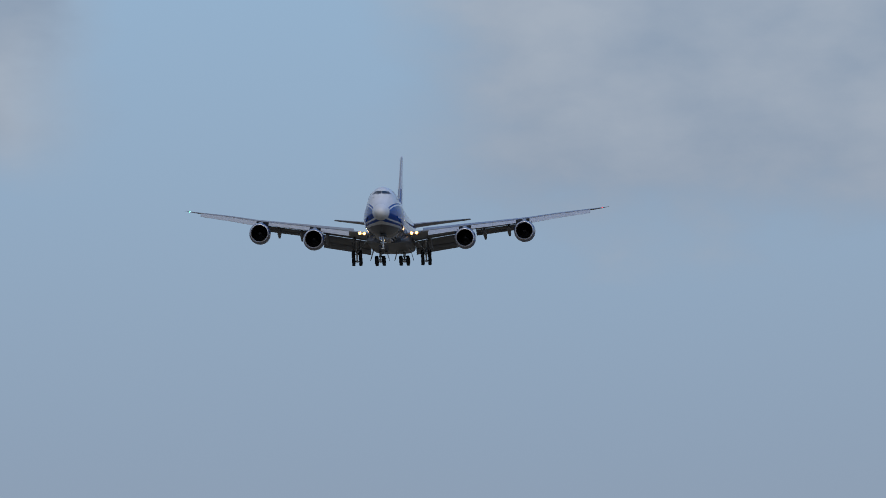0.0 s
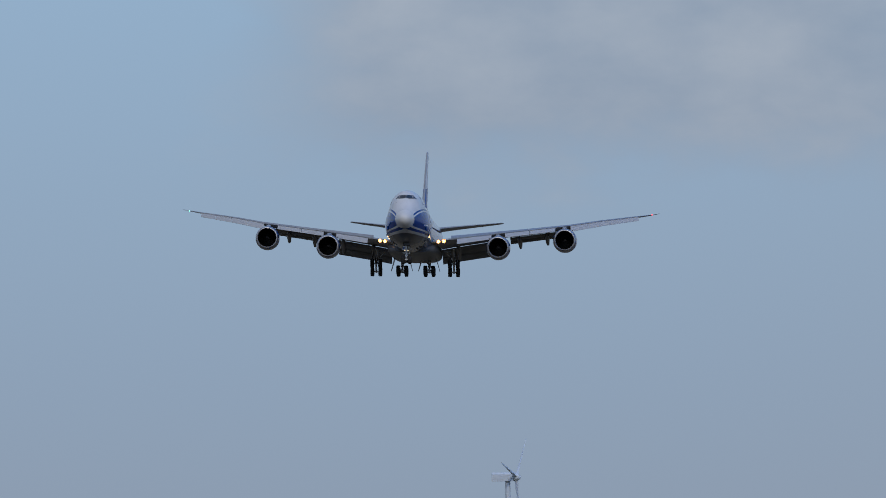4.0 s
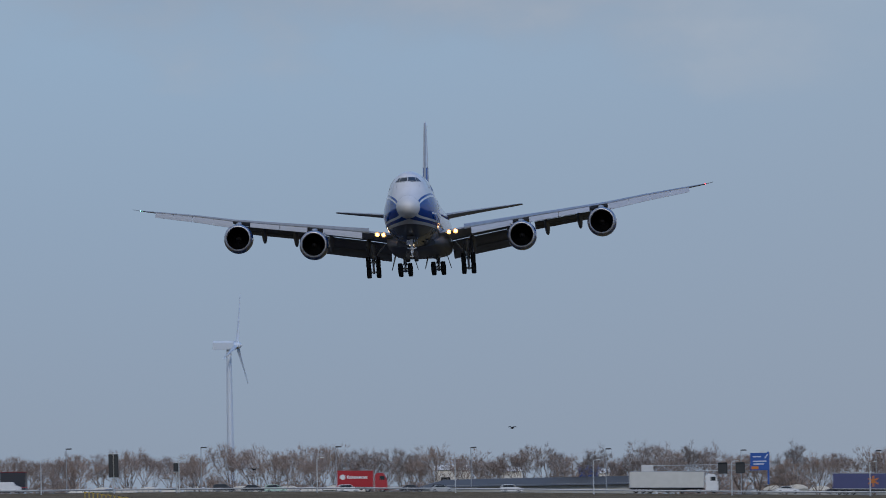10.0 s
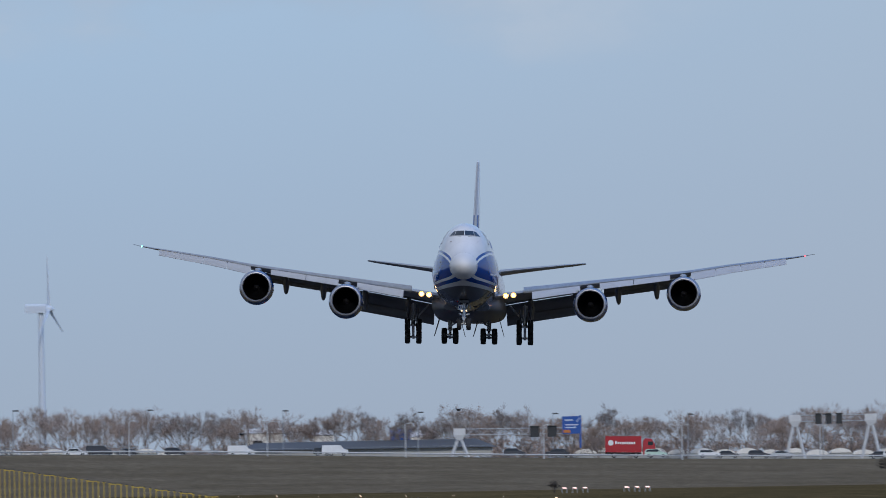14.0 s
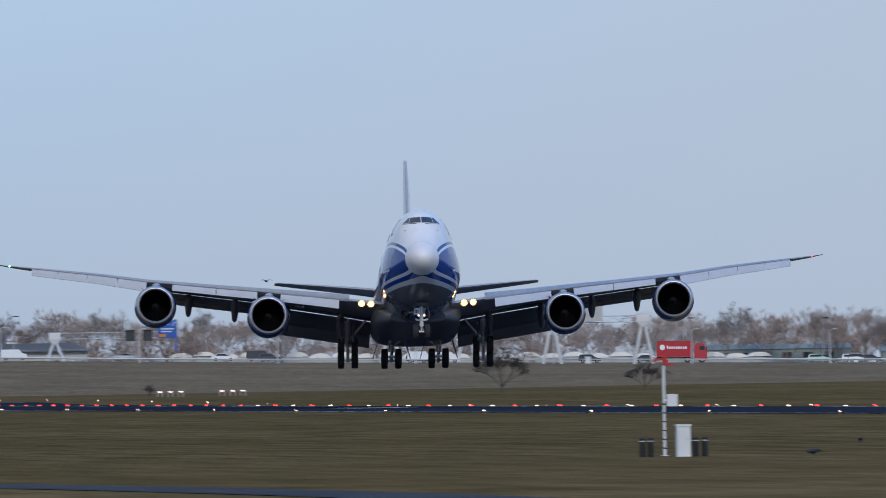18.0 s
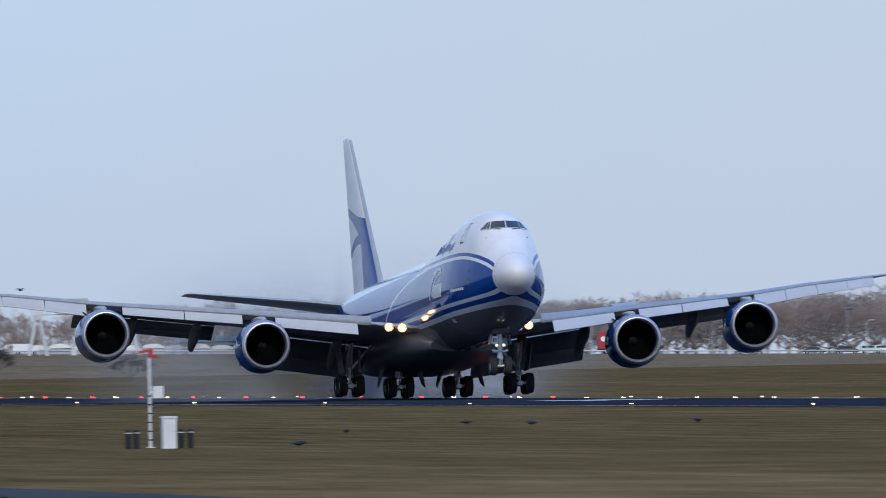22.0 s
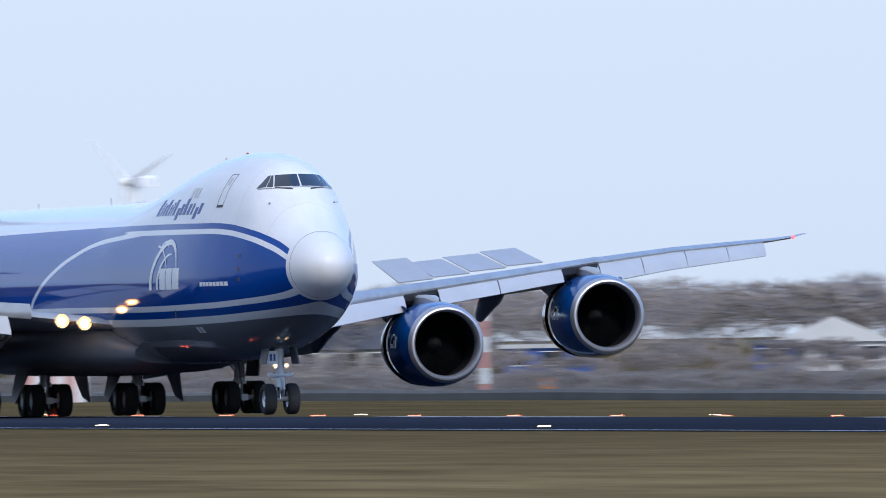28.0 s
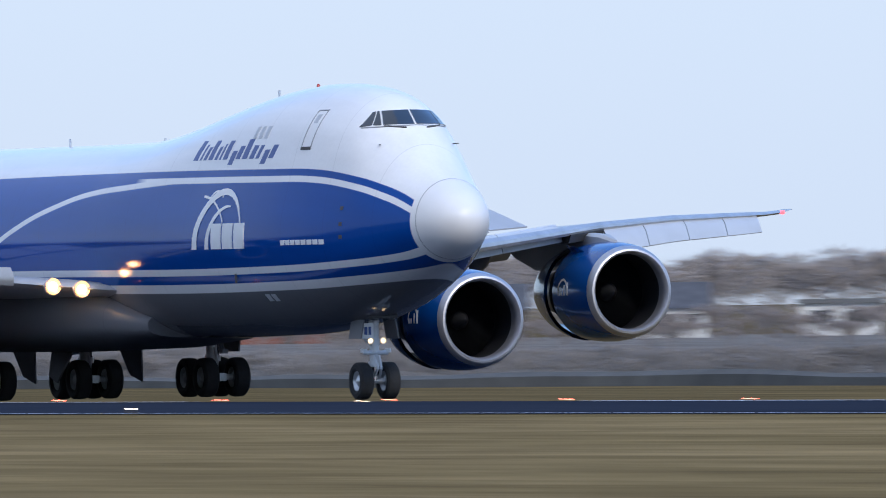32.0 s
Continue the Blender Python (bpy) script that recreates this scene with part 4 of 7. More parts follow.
def build_nose_gear(plane, s):
    gear = new("nose_gear")
    gear.parent, gear.location = plane, (ORIGIN - s, 0, 0)
    gear["label"] = "two-wheel nose landing gear with glowing lamps"
    r = 0.60
    for dy in (-0.46, 0.46):
        wheel(gear, (0, dy, r), r, 0.46)
    part("axle", Geo().rod((0, -0.5, r), (0, 0.5, r), 0.09), M_GEAR, gear)
    part("oleo", Geo().rod((0, 0, r), (0, 0, 1.35), 0.10, seg=14), M_OLEO, gear)
    part("strut", Geo().rod((0, 0, 1.1), (0, 0, 2.6), 0.15, 0.17, 14).lathe([(1.05, 0.2), (1.22, 0.2)], (0, 0, 0), "z", 14).lathe([(1.75, 0.22), (1.95, 0.22)], (0, 0, 0), "z", 14), M_GEAR, gear, "grey nose gear leg")
    part("torque_link", Geo().rod((0.12, 0.1, 0.7), (0.42, 0.06, 1.0), 0.045).rod((0.12, -0.1, 0.7), (0.42, -0.06, 1.0), 0.045).rod((0.42, 0.06, 1.0), (0.14, 0.1, 1.4), 0.045).rod((0.42, -0.06, 1.0), (0.14, -0.1, 1.4), 0.045), M_GEAR, gear)
    part("steering_jack", Geo().rod((0.1, -0.42, 1.5), (0.1, 0.42, 1.5), 0.08).rod((0.12, -0.42, 1.5), (0.12, -0.42, 1.62), 0.1).rod((0.12, 0.42, 1.5), (0.12, 0.42, 1.62), 0.1), M_GEAR, gear)
    part("drag_brace", Geo().rod((0, 0.16, 1.8), (-1.4, 0.3, 2.6), 0.07).rod((0, -0.16, 1.8), (-1.4, -0.3, 2.6), 0.07), M_GEAR, gear)
    for dy in (-0.22, 0.22):
        part("gear_lamp", Geo().lathe([(0.0, 0.07), (0.03, 0.045), (0.035, 0.0)], (0.24, dy, 1.88), "x", 14), M_TAXI, gear, "glowing gear lamp")
        part("lamp_housing", Geo().lathe([(-0.12, 0.05), (0.0, 0.12), (0.02, 0.115), (-0.02, 0.1)], (0.22, dy, 1.88), "x", 14), M_GEAR, gear)
    part("number_plate", Geo().box((0.3, -0.36, 2.2), (0.04, 0.42, 0.5)), M_WHITE, gear, "white panel with dark bars", smooth=False)
    part("number_plate_bar", Geo().box((0.33, -0.42, 2.2), (0.02, 0.1, 0.26)).box((0.33, -0.28, 2.2), (0.02, 0.08, 0.26)), M_INK, gear, smooth=False)
    for side in (-1, 1):
        part("gear_door", Geo().box((0.0, side * 0.6, 2.25), (1.0, 0.05, 0.62), Euler((radians(10 * side), 0, 0)).to_matrix()), M_BELLY, gear, "grey nose gear door", smooth=False)
    part("gear_well", Geo().box((-0.2, 0, 2.74), (2.2, 0.9, 0.3)), M_BAY, gear, smooth=False)
    return gear

# ---- ground, runway, road ----
def ground_mat(name, c1, c2, c3, scale, stretch, dry=0.0):
    """Grass or soil in three tones; dry: how much paler it is towards the near end of the runway."""
    m = bpy.data.materials.new(name)
    m.use_nodes = True
    g = Graph(m)
    tc = g.node("ShaderNodeTexCoord")
    mp = g.node("ShaderNodeMapping", Vector=tc.outputs["Object"])
    mp.inputs["Scale"].default_value = stretch
    a = g.node("ShaderNodeTexNoise", Vector=mp.outputs[0], Scale=scale, Detail=6.0, Roughness=0.6)
    b = g.node("ShaderNodeTexNoise", Vector=mp.outputs[0], Scale=scale * 12, Detail=6.0, Roughness=0.7)
    c = g.node("ShaderNodeTexNoise", Vector=mp.outputs[0], Scale=scale * 90, Detail=6.0, Roughness=0.8)
    fa = g.clamp(g.math("MULTIPLY_ADD", a.outputs[0], 4.0, -1.5))
    fb = g.clamp(g.math("MULTIPLY_ADD", b.outputs[0], 4.0, -1.5))
    col = g.mix(fa, c1, c2)
    col = g.mix(g.math("MULTIPLY", fb, 0.8), col, c3)
    mul = g.nt.nodes.new("ShaderNodeMix")
    mul.data_type, mul.blend_type = "RGBA", "MULTIPLY"
    mul.inputs["Factor"].default_value = 1.0
    g.link(col, mul.inputs[6])
    v = g.math("MULTIPLY_ADD", c.outputs[0], 2.1, -0.05)
    if dry:
        where = g.node("ShaderNodeSeparateXYZ", Vector=tc.outputs["Object"])
        near_end = g.clamp(g.math("MULTIPLY_ADD", g.math("ADD", where.outputs[1], g.math("MULTIPLY", a.outputs[0], 200.0)), -1 / 250, 2.9))
        tufts = g.node("ShaderNodeMapping", Vector=tc.outputs["Object"])
        tufts.inputs["Scale"].default_value = (1, 0.22, 1)
        lump = g.node("ShaderNodeTexNoise", Vector=tufts.outputs[0], Scale=scale * 5, Detail=5.0, Roughness=0.65)
        soft = g.math("MULTIPLY_ADD", lump.outputs[0], 2.2, -0.1)
        soft = g.math("ADD", g.math("MULTIPLY", v, 0.2), g.math("MULTIPLY", soft, 0.8))
        v = g.math("ADD", g.math("MULTIPLY", v, g.math("SUBTRACT", 1.0, near_end)), g.math("MULTIPLY", soft, near_end))
        close = g.clamp(g.math("MULTIPLY_ADD", g.math("ADD", where.outputs[1], g.math("MULTIPLY", a.outputs[0], 120.0)), -1 / 160, 3.2))
        v = g.math("MULTIPLY", v, g.math("MULTIPLY_ADD", close, dry, 1.0))
        g.link(g.mix(g.math("MULTIPLY", fb, g.math("MULTIPLY_ADD", near_end, -0.55, 0.8)), g.mix(fa, c1, c2), c3), mul.inputs[6])
    g.link(g.node("ShaderNodeCombineXYZ", X=v, Y=v, Z=v).outputs[0], mul.inputs[7])
    g.link(mul.outputs[2], g.bsdf.inputs["Base Color"])
    g.bsdf.inputs["Roughness"].default_value = 1.0
    g.bsdf.inputs["Specular IOR Level"].default_value = 0.0
    bp = g.node("ShaderNodeBump", Height=c.outputs[0], Strength=0.6, Distance=0.15)
    g.link(bp.outputs[0], g.bsdf.inputs["Normal"])
    return m


M_GRASS = ground_mat("winter grass", (0.142, 0.101, 0.047, 1), (0.196, 0.139, 0.068, 1), (0.064, 0.052, 0.024, 1), 0.05, (1, 0.06, 1), 0.36)
M_BANK = ground_mat("rough embankment grass", (0.20, 0.155, 0.10, 1), (0.275, 0.215, 0.145, 1), (0.12, 0.098, 0.065, 1), 0.05, (1, 0.3, 1))
M_SCRUB = ground_mat("rough brown field and dry reed", (0.20, 0.18, 0.16, 1), (0.26, 0.235, 0.205, 1), (0.13, 0.118, 0.105, 1), 0.05, (1, 0.06, 1))
M_ASPHALT = mat("dark runway asphalt", (0.025, 0.031, 0.045), 0.6, var=0.3, scale=0.05, fine=2.0, stretch=(1, 0.1, 1))
M_ASPHALT.node_tree.nodes["Principled BSDF"].inputs["Specular IOR Level"].default_value = 0.0
M_TAXI_ASPHALT = mat("grey taxiway asphalt", (0.034, 0.036, 0.042), 0.85, var=0.25, scale=0.1, fine=3.0)
M_TAXI_ASPHALT.node_tree.nodes["Principled BSDF"].inputs["Specular IOR Level"].default_value = 0.12
M_MARK = mat("white runway paint", (0.42, 0.43, 0.46), 0.6, var=0.25, scale=0.5)
M_ROADTOP = mat("motorway asphalt", (0.10, 0.105, 0.11), 0.8, var=0.2, scale=0.2)
M_STEEL = mat("galvanised steel", (0.42, 0.44, 0.46), 0.5, 0.5, var=0.15, scale=2)
M_POLE = mat("pale pole paint", (0.55, 0.57, 0.58), 0.5, 0.1, var=0.1)

NEAR_X, MID_X, FAR_X, LIGHT0, STEP = 148.79, 175.72, 202.64, 1334.92, 52.198


FALL = 0.58


def ground_z(x, y):
    """The ground's height: level up to the runway's crown, then falling to the far verge; the fall runs out towards the motorway."""
    return -FALL * max(0.0, min(1.0, (x - MID_X) / (FAR_X - MID_X))) * max(0.0, min(1.0, (1900 - y) / 300))


def lay(name, xs, ys, lift, material):
    """A sheet that follows the ground at a small height over it."""
    vs = [(x, y, ground_z(x, y) + lift) for y in ys for x in xs]
    n = len(xs)
    fs = [(j * n + i, j * n + i + 1, (j + 1) * n + i + 1, (j + 1) * n + i) for j in range(len(ys) - 1) for i in range(n - 1)]
    return part(name, Geo().add(vs, fs), material, smooth=False)


def along(r, f):
    """A point of the plan from metres across and ahead of the motorway's frame."""
    a = radians(6.5)
    return Vector((r * math.cos(a) + f * math.sin(a), -r * math.sin(a) + f * math.cos(a), 0))


def road_z(r):
    return max(0.7, 4.75 - 0.0165 * r + 0.8 * math.exp(-((r + 80) / 60) ** 2))


ROAD_F = 3100.0
tagged(lay("ground", (-3500, -1000, MID_X, FAR_X, 1500, 5000), (-1500, 0, 800, 1600, 1900, 3000, 5500), 0.0, M_GRASS), "flat winter grassland, dull green and straw brown", "grass", kind="structure")
# embankment of the motorway
g = Geo()
rings = []
for i in range(61):
    r = -900 + 40 * i
    z = road_z(r)
    rings.append([along(r, ff) + Vector((0, 0, zz)) for ff, zz in ((2430, -0.3), (2600, z * 0.22), (2900, z * 0.7), (3072, z - 0.25), (3078, z - 0.05), (3140, z - 0.05), (3160, z * 0.8), (3300, 0.3), (3320, 0.01))])
tagged(part("embankment", Geo().loft(rings, closed=False), M_BANK), "long grassy embankment below the motorway", "embankment", kind="structure")
g = Geo().loft([[along(-900 + 40 * i, ff) + Vector((0, 0, road_z(-900 + 40 * i) + zz)) for ff, zz in ((3079, 0.0), (3139, 0.0), (3139, -0.3), (3079, -0.3))] for i in range(61)])
tagged(part("motorway", g, M_ROADTOP), "grey asphalt motorway on the embankment", "road", kind="structure")
tagged(lay("runway", (NEAR_X + 3, MID_X, FAR_X - 3), (-600, 0, 800, 1600, 1900, 3000, 3300), 0.02, M_ASPHALT), "dark blue-grey asphalt runway", "runway", kind="structure")
for x, w in ((NEAR_X + 4.2, 0.4), (FAR_X - 4.2, 0.5)):
    tagged(lay("runway_edge_stripe", (x - w / 2, x + w / 2), (-600, 0, 800, 1600, 1900, 3000, 3200), 0.027, M_MARK), "white painted runway side stripe", "marking", kind="structure")
dash = Geo().add([(-0.45, 0, 0), (0.45, 0, 0), (0.45, 30, 0), (-0.45, 30, 0)], [(0, 1, 2, 3)]).mesh("centre dash")
dash.materials.append(M_MARK)
for k in range(52):
    ob = new("centre_line_dash", dash)
    ob.location = (MID_X - 0.46, 100 + 60 * k, 0.028)
    tagged(ob, "white painted centre line dash", "marking", kind="structure")
g = Geo()
for y0 in (1330, 980):
    for dx in (-9, -6, 6, 9):
        g.add([(MID_X + x, y, ground_z(MID_X + x, y) + 0.028) for x, y in ((dx - 0.9, y0), (dx + 0.9, y0), (dx + 0.9, y0 + 22), (dx - 0.9, y0 + 22))], [(0, 1, 2, 3)])
tagged(part("touchdown_mark", g, M_MARK), "white touchdown zone bars", "marking", kind="structure")
# taxiway in the foreground
rings = []
for i in range(30):
    y = 250 + 12 * i
    x = 54.5 - 0.00018 * max(0, y - 400) ** 2 * 3
    rings.append([(x - 3.6, y, 0.02), (x, y, 0.022)])
tagged(part("service_road", Geo().loft([[Vector(q) for q in r] for r in rings], closed=False, caps=False), M_TAXI_ASPHALT), "narrow grey perimeter road", "road", kind="structure")

# ---- runway lights ----
M_LWHITE = glow("warm white runway light", (1.0, 0.66, 0.46), 9)
M_LAMBER = glow("orange-red runway light", (1.0, 0.13, 0.085), 8)
M_LRED = glow("red runway light", (1.0, 0.012, 0.009), 9)
M_LAMPBODY = mat("dull yellow light base", (0.14, 0.10, 0.035), 0.7)
edge_body = Geo().lathe([(0, 0.12), (0.03, 0.12), (0.04, 0.03), (0.17, 0.03), (0.18, 0.07), (0.2, 0.07)], axis="z", seg=10).mesh("light base", True)
edge_body.materials.append(M_LAMPBODY)
globe = Geo().lathe([(0.19, 0.035), (0.205, 0.045), (0.23, 0.035), (0.24, 0.01)], axis="z", seg=10).mesh("light glass", True)
inset_body = Geo().lathe([(0.02, 0.16), (0.05, 0.14), (0.06, 0.1)], axis="z", seg=12).mesh("inset base", True)
inset_body.materials.append(M_LAMPBODY)
inset = Geo().lathe([(0.055, 0.09), (0.08, 0.07), (0.09, 0.02)], axis="z", seg=10).mesh("inset glass", True)
inset_red = Geo().lathe([(0.055, 0.1), (0.1, 0.09), (0.13, 0.02)], axis="z", seg=10).mesh("inset red glass", True)
globe.materials.append(M_LWHITE)
inset.materials.append(M_LWHITE)
inset_red.materials.append(M_LRED)
inset_amber = inset.copy()
inset_amber.materials[0] = M_LAMBER


def runway_light(x, y, red, flush=False, group="runway edge lights"):
    e = thing("runway_light", "glowing %s runway light %s" % ("red" if red else "warm white", "set flush in the asphalt" if flush else "on a short stem"), "runway light", group)
    e.location = (x, y, ground_z(x, y))
    part("light_base", inset_body if flush else edge_body, None, e)
    part("light_glass", ((inset_red if y > 1000 else inset_amber) if red else inset) if flush else globe, None, e)
    return e


for k in range(-22, 26):
    y = LIGHT0 - STEP * k
    runway_light(NEAR_X, y, False)
    runway_light(FAR_X, y, False)
for k in range(-70, 92):
    y = LIGHT0 - STEP / 4 * k
    red = y > 1500 or (k % 2 == 0 and y > 1040) or y < 840
    runway_light(MID_X, y + 3, red, True, "runway centre line lights")


# ---- instruments beside the runway ----
M_REDPAINT = mat("red paint", (0.42, 0.02, 0.02), 0.45, var=0.12)
M_TUBE = mat("black plastic tube", (0.007, 0.0075, 0.008), 0.7, var=0.2)
M_CAB = mat("pale cabinet paint", (0.66, 0.68, 0.68), 0.5, var=0.08, scale=2)


def build_mast():
    o = Vector((81.9, 573.0, 0))
    mast = thing("wind_mast", "white mast with red head and a small box beside it", "mast")
    mast.location = o
    part("pole", Geo().rod((0, 0, 0), (0, 0, 3.1), 0.055, 0.045, 12).lathe([(0, 0.14), (0.03, 0.14)], axis="z"), M_CAB, mast, "white steel pole")
    g = Geo().box((0.05, 0, 3.22), (0.16, 0.16, 0.26)).box((-0.12, 0, 3.3), (0.5, 0.12, 0.08), Euler((0, radians(-10), 0)).to_matrix()).box((0.2, 0, 3.12), (0.3, 0.1, 0.08), Euler((0, radians(12), 0)).to_matrix())
    part("head", g, M_REDPAINT, mast, "red rotating head")
    for k in range(6):
        part("pole_clamp", Geo().lathe([(0.25 + 0.3 * k, 0.062), (0.27 + 0.3 * k, 0.07), (0.29 + 0.3 * k, 0.062)], axis="z", seg=12), M_TUBE, mast, "dark cable clamp")
    part("junction_box", Geo().box((0.27, -0.05, 1.9), (0.36, 0.22, 0.42)).box((0.08, -0.03, 1.9), (0.2, 0.05, 0.06)), M_CAB, mast, "white junction box")
    cab = thing("cabinet", "pale grey equipment cabinet on the grass", "cabinet")
    right = Vector((o.y, -o.x, 0)).normalized()
    cab.location = o * 0.99 + right * 0.62
    part("body", Geo().box((0, 0, 0.52), (0.46, 0.4, 1.04)), M_CAB, cab, smooth=False)
    part("roof", Geo().box((0, 0, 1.06), (0.52, 0.46, 0.06)), M_CAB, cab, smooth=False)
    part("door_edge", Geo().box((-0.18, -0.202, 0.52), (0.012, 0.01, 0.92)).box((0.14, -0.205, 0.6), (0.03, 0.02, 0.1)), M_STEEL, cab, smooth=False)
    tube = thing("tube_post", "short black round post with a pale ring", "post", "tube posts")
    tube.location = o * 0.991 - right * 0.75
    part("tube", Geo().lathe([(0, 0.105), (0.6, 0.105), (0.64, 0.09), (0.65, 0.02)], axis="z", seg=18), M_TUBE, tube)
    part("ring", Geo().lathe([(0.53, 0.108), (0.53, 0.111), (0.555, 0.111), (0.555, 0.108)], axis="z", seg=18, caps=False), M_CAB, tube)
    for dx in (-0.48, 1.04, 1.35):
        copy_thing(tube, Matrix.Translation(o * 0.991 + right * dx))
    st = thing("marker_stake", "pale wooden marker stake in the grass", "stake")
    st.location = (108.8, 577.0, 0)
    part("stake", Geo().box((0, 0, 0.48), (0.14, 0.06, 0.96)), mat("weathered wood", (0.34, 0.29, 0.22), 0.8, var=0.2), st, smooth=False)


build_mast()


# ---- bare trees ----
M_BARK = mat("grey-brown bark", (0.20, 0.165, 0.145), 0.9, var=0.25, scale=2)
M_BUSH = mat("dark bush twigs", (0.075, 0.062, 0.055), 0.9, var=0.25, scale=2)
# M_TWIG and M_TWIG2 are lightened in place of haze before the motorway trees
M_TWIG = mat("brown winter twigs", (0.33, 0.26, 0.225), 0.9, var=0.3, scale=0.4)
M_REED = mat("grey dry reed", (0.24, 0.218, 0.205), 0.95, var=0.25, scale=0.3)
# far wood: twig brown greyed in the colour to imitate haze
M_HAZEWOOD = mat("haze-greyed brown twigs", (0.30, 0.265, 0.25), 0.95, var=0.25, scale=0.3)
M_TWIG2 = mat("dark winter twigs", (0.25, 0.215, 0.20), 0.9, var=0.3, scale=0.4)


def tree_meshes(seed, h, wide, twigs, thick=0.017):
    """A bare tree: short trunk, a fan of rising limbs that fork four times, and fine twigs along the outer forks."""
    rnd = random.Random(seed)
    trunk, crown = Geo(), Geo()
    fork = Vector((rnd.uniform(-0.2, 0.2), rnd.uniform(-0.2, 0.2), h * rnd.uniform(0.12, 0.2)))
    trunk.rod((0, 0, -0.1), fork, h * 0.017, h * 0.014, 7)
    nodes = []

    def grow(p, d, length, r, level):
        side = d.orthogonal().normalized()
        side.rotate(Matrix.Rotation(rnd.uniform(0, 6.3), 3, d))
        mid = p + d * length * 0.5 + side * length * rnd.uniform(0.0, 0.07)
        q = p + d * length
        geo = trunk if level < 2 else crown
        seg = (6, 5, 3, 3, 3)[level]
        geo.rod(p, mid, r, r * 0.86, seg)
        geo.rod(mid, q, r * 0.86, r * 0.7, seg)
        if level > 1:
            nodes.append((mid, q, d))
        if level == 4:
            return
        n = 3 if rnd.random() < 0.55 else 2
        turn = rnd.uniform(0, 6.3)
        for k in range(n):
            side = d.orthogonal().normalized()
            side.rotate(Matrix.Rotation(turn + 6.283 * k / n + rnd.uniform(-0.4, 0.4), 3, d))
            e = (d + side * rnd.uniform(0.22, 0.58) + Vector((0, 0, 0.16))).normalized()
            grow(q, e, length * rnd.uniform(0.62, 0.86), r * 0.62, level + 1)

    n = rnd.randrange(5, 8)
    for k in range(n):
        a = 2 * math.pi * (k + rnd.uniform(-0.3, 0.3)) / n
        lean = radians(rnd.uniform(14, 50)) * wide / 0.36 if k else 0.06
        d = Vector((math.cos(a) * math.sin(lean), math.sin(a) * math.sin(lean), math.cos(lean)))
        grow(fork, d, h * rnd.uniform(0.2, 0.27), h * 0.0085, 0)
    for k in range(twigs):
        p, q, d = rnd.choice(nodes)
        s = p.lerp(q, rnd.uniform(0.0, 1.0))
        e = (d + Vector((rnd.gauss(0, 0.55), rnd.gauss(0, 0.55), rnd.gauss(0.15, 0.5)))).normalized()
        q = s + e * rnd.uniform(0.4, 1.25) * h / 11
        u = e.orthogonal().normalized() * thick * h / 11
        w = e.cross(u)
        crown.add([s + u, s - u * 0.5 + w * 0.87, s - u * 0.5 - w * 0.87, q], [(0, 1, 3), (1, 2, 3), (2, 0, 3)])
    return trunk.mesh("trunk"), crown.mesh("crown")


TREES = []
for i in range(8):
    a, b = tree_meshes(30 + i, 11.0, (0.30, 0.36, 0.26, 0.40, 0.32, 0.38, 0.24, 0.34)[i], 3600, 0.015)
    a.materials.append(M_BARK)
    b.materials.append((M_TWIG, M_TWIG, M_TWIG2)[i % 3])
    TREES.append((a, b))
a, b = tree_meshes(77, 11.0, 0.46, 2600, 0.04)
a.materials.append(M_BUSH)
b.materials.append(M_BUSH)
TREES.append((a, b))
COARSE = [tree_meshes(60 + i, 11.0, (0.36, 0.42, 0.32, 0.46)[i], 820, 0.09) for i in range(4)]


def tree(i, p, h, rz, label="bare winter tree with fine brown twigs", group="roadside trees", wide=1.0):
    e = thing("tree", label, "tree", group)
    part("trunk", TREES[i][0], None, e)
    part("crown", TREES[i][1], None, e)
    k = h / 11.0
    e.location, e.rotation_euler, e.scale = p, (0, 0, rz), (k * wide, k * wide, k)
    return e


def wood(name, label, rows, material):
    """Many far trees joined into one mesh; rows of kind, place, height, turn, width."""
    store = []
    for a, b in COARSE:
        vs, fs, off = [], [], 0
        for me in (a, b):
            co = np.empty(len(me.vertices) * 3, "f")
            me.vertices.foreach_get("co", co)
            me.calc_loop_triangles()
            tr = np.empty(len(me.loop_triangles) * 3, "i")
            me.loop_triangles.foreach_get("vertices", tr)
            vs.append(co.reshape(-1, 3))
            fs.append(tr.reshape(-1, 3) + off)
            off += len(me.vertices)
        store.append((np.concatenate(vs), np.concatenate(fs)))
    V, F, off = [], [], 0
    for i, p, h, rz, wide in rows:
        v, f = store[i]
        k = h / 11.0
        c, q = math.cos(rz) * k * wide, math.sin(rz) * k * wide
        V.append(np.stack([v[:, 0] * c - v[:, 1] * q + p[0], v[:, 0] * q + v[:, 1] * c + p[1], v[:, 2] * k + p[2]], 1))
        F.append(f + off)
        off += len(v)
    V, F = np.concatenate(V), np.concatenate(F)
    me = bpy.data.meshes.new(name)
    me.vertices.add(len(V))
    me.vertices.foreach_set("co", V.ravel())
    me.loops.add(F.size)
    me.loops.foreach_set("vertex_index", F.ravel())
    me.polygons.add(len(F))
    me.polygons.foreach_set("loop_start", np.arange(0, F.size, 3))
    me.update(calc_edges=True)
    me.materials.append(material)
    tagged(new(name, me), label, "wood", kind="stuff")


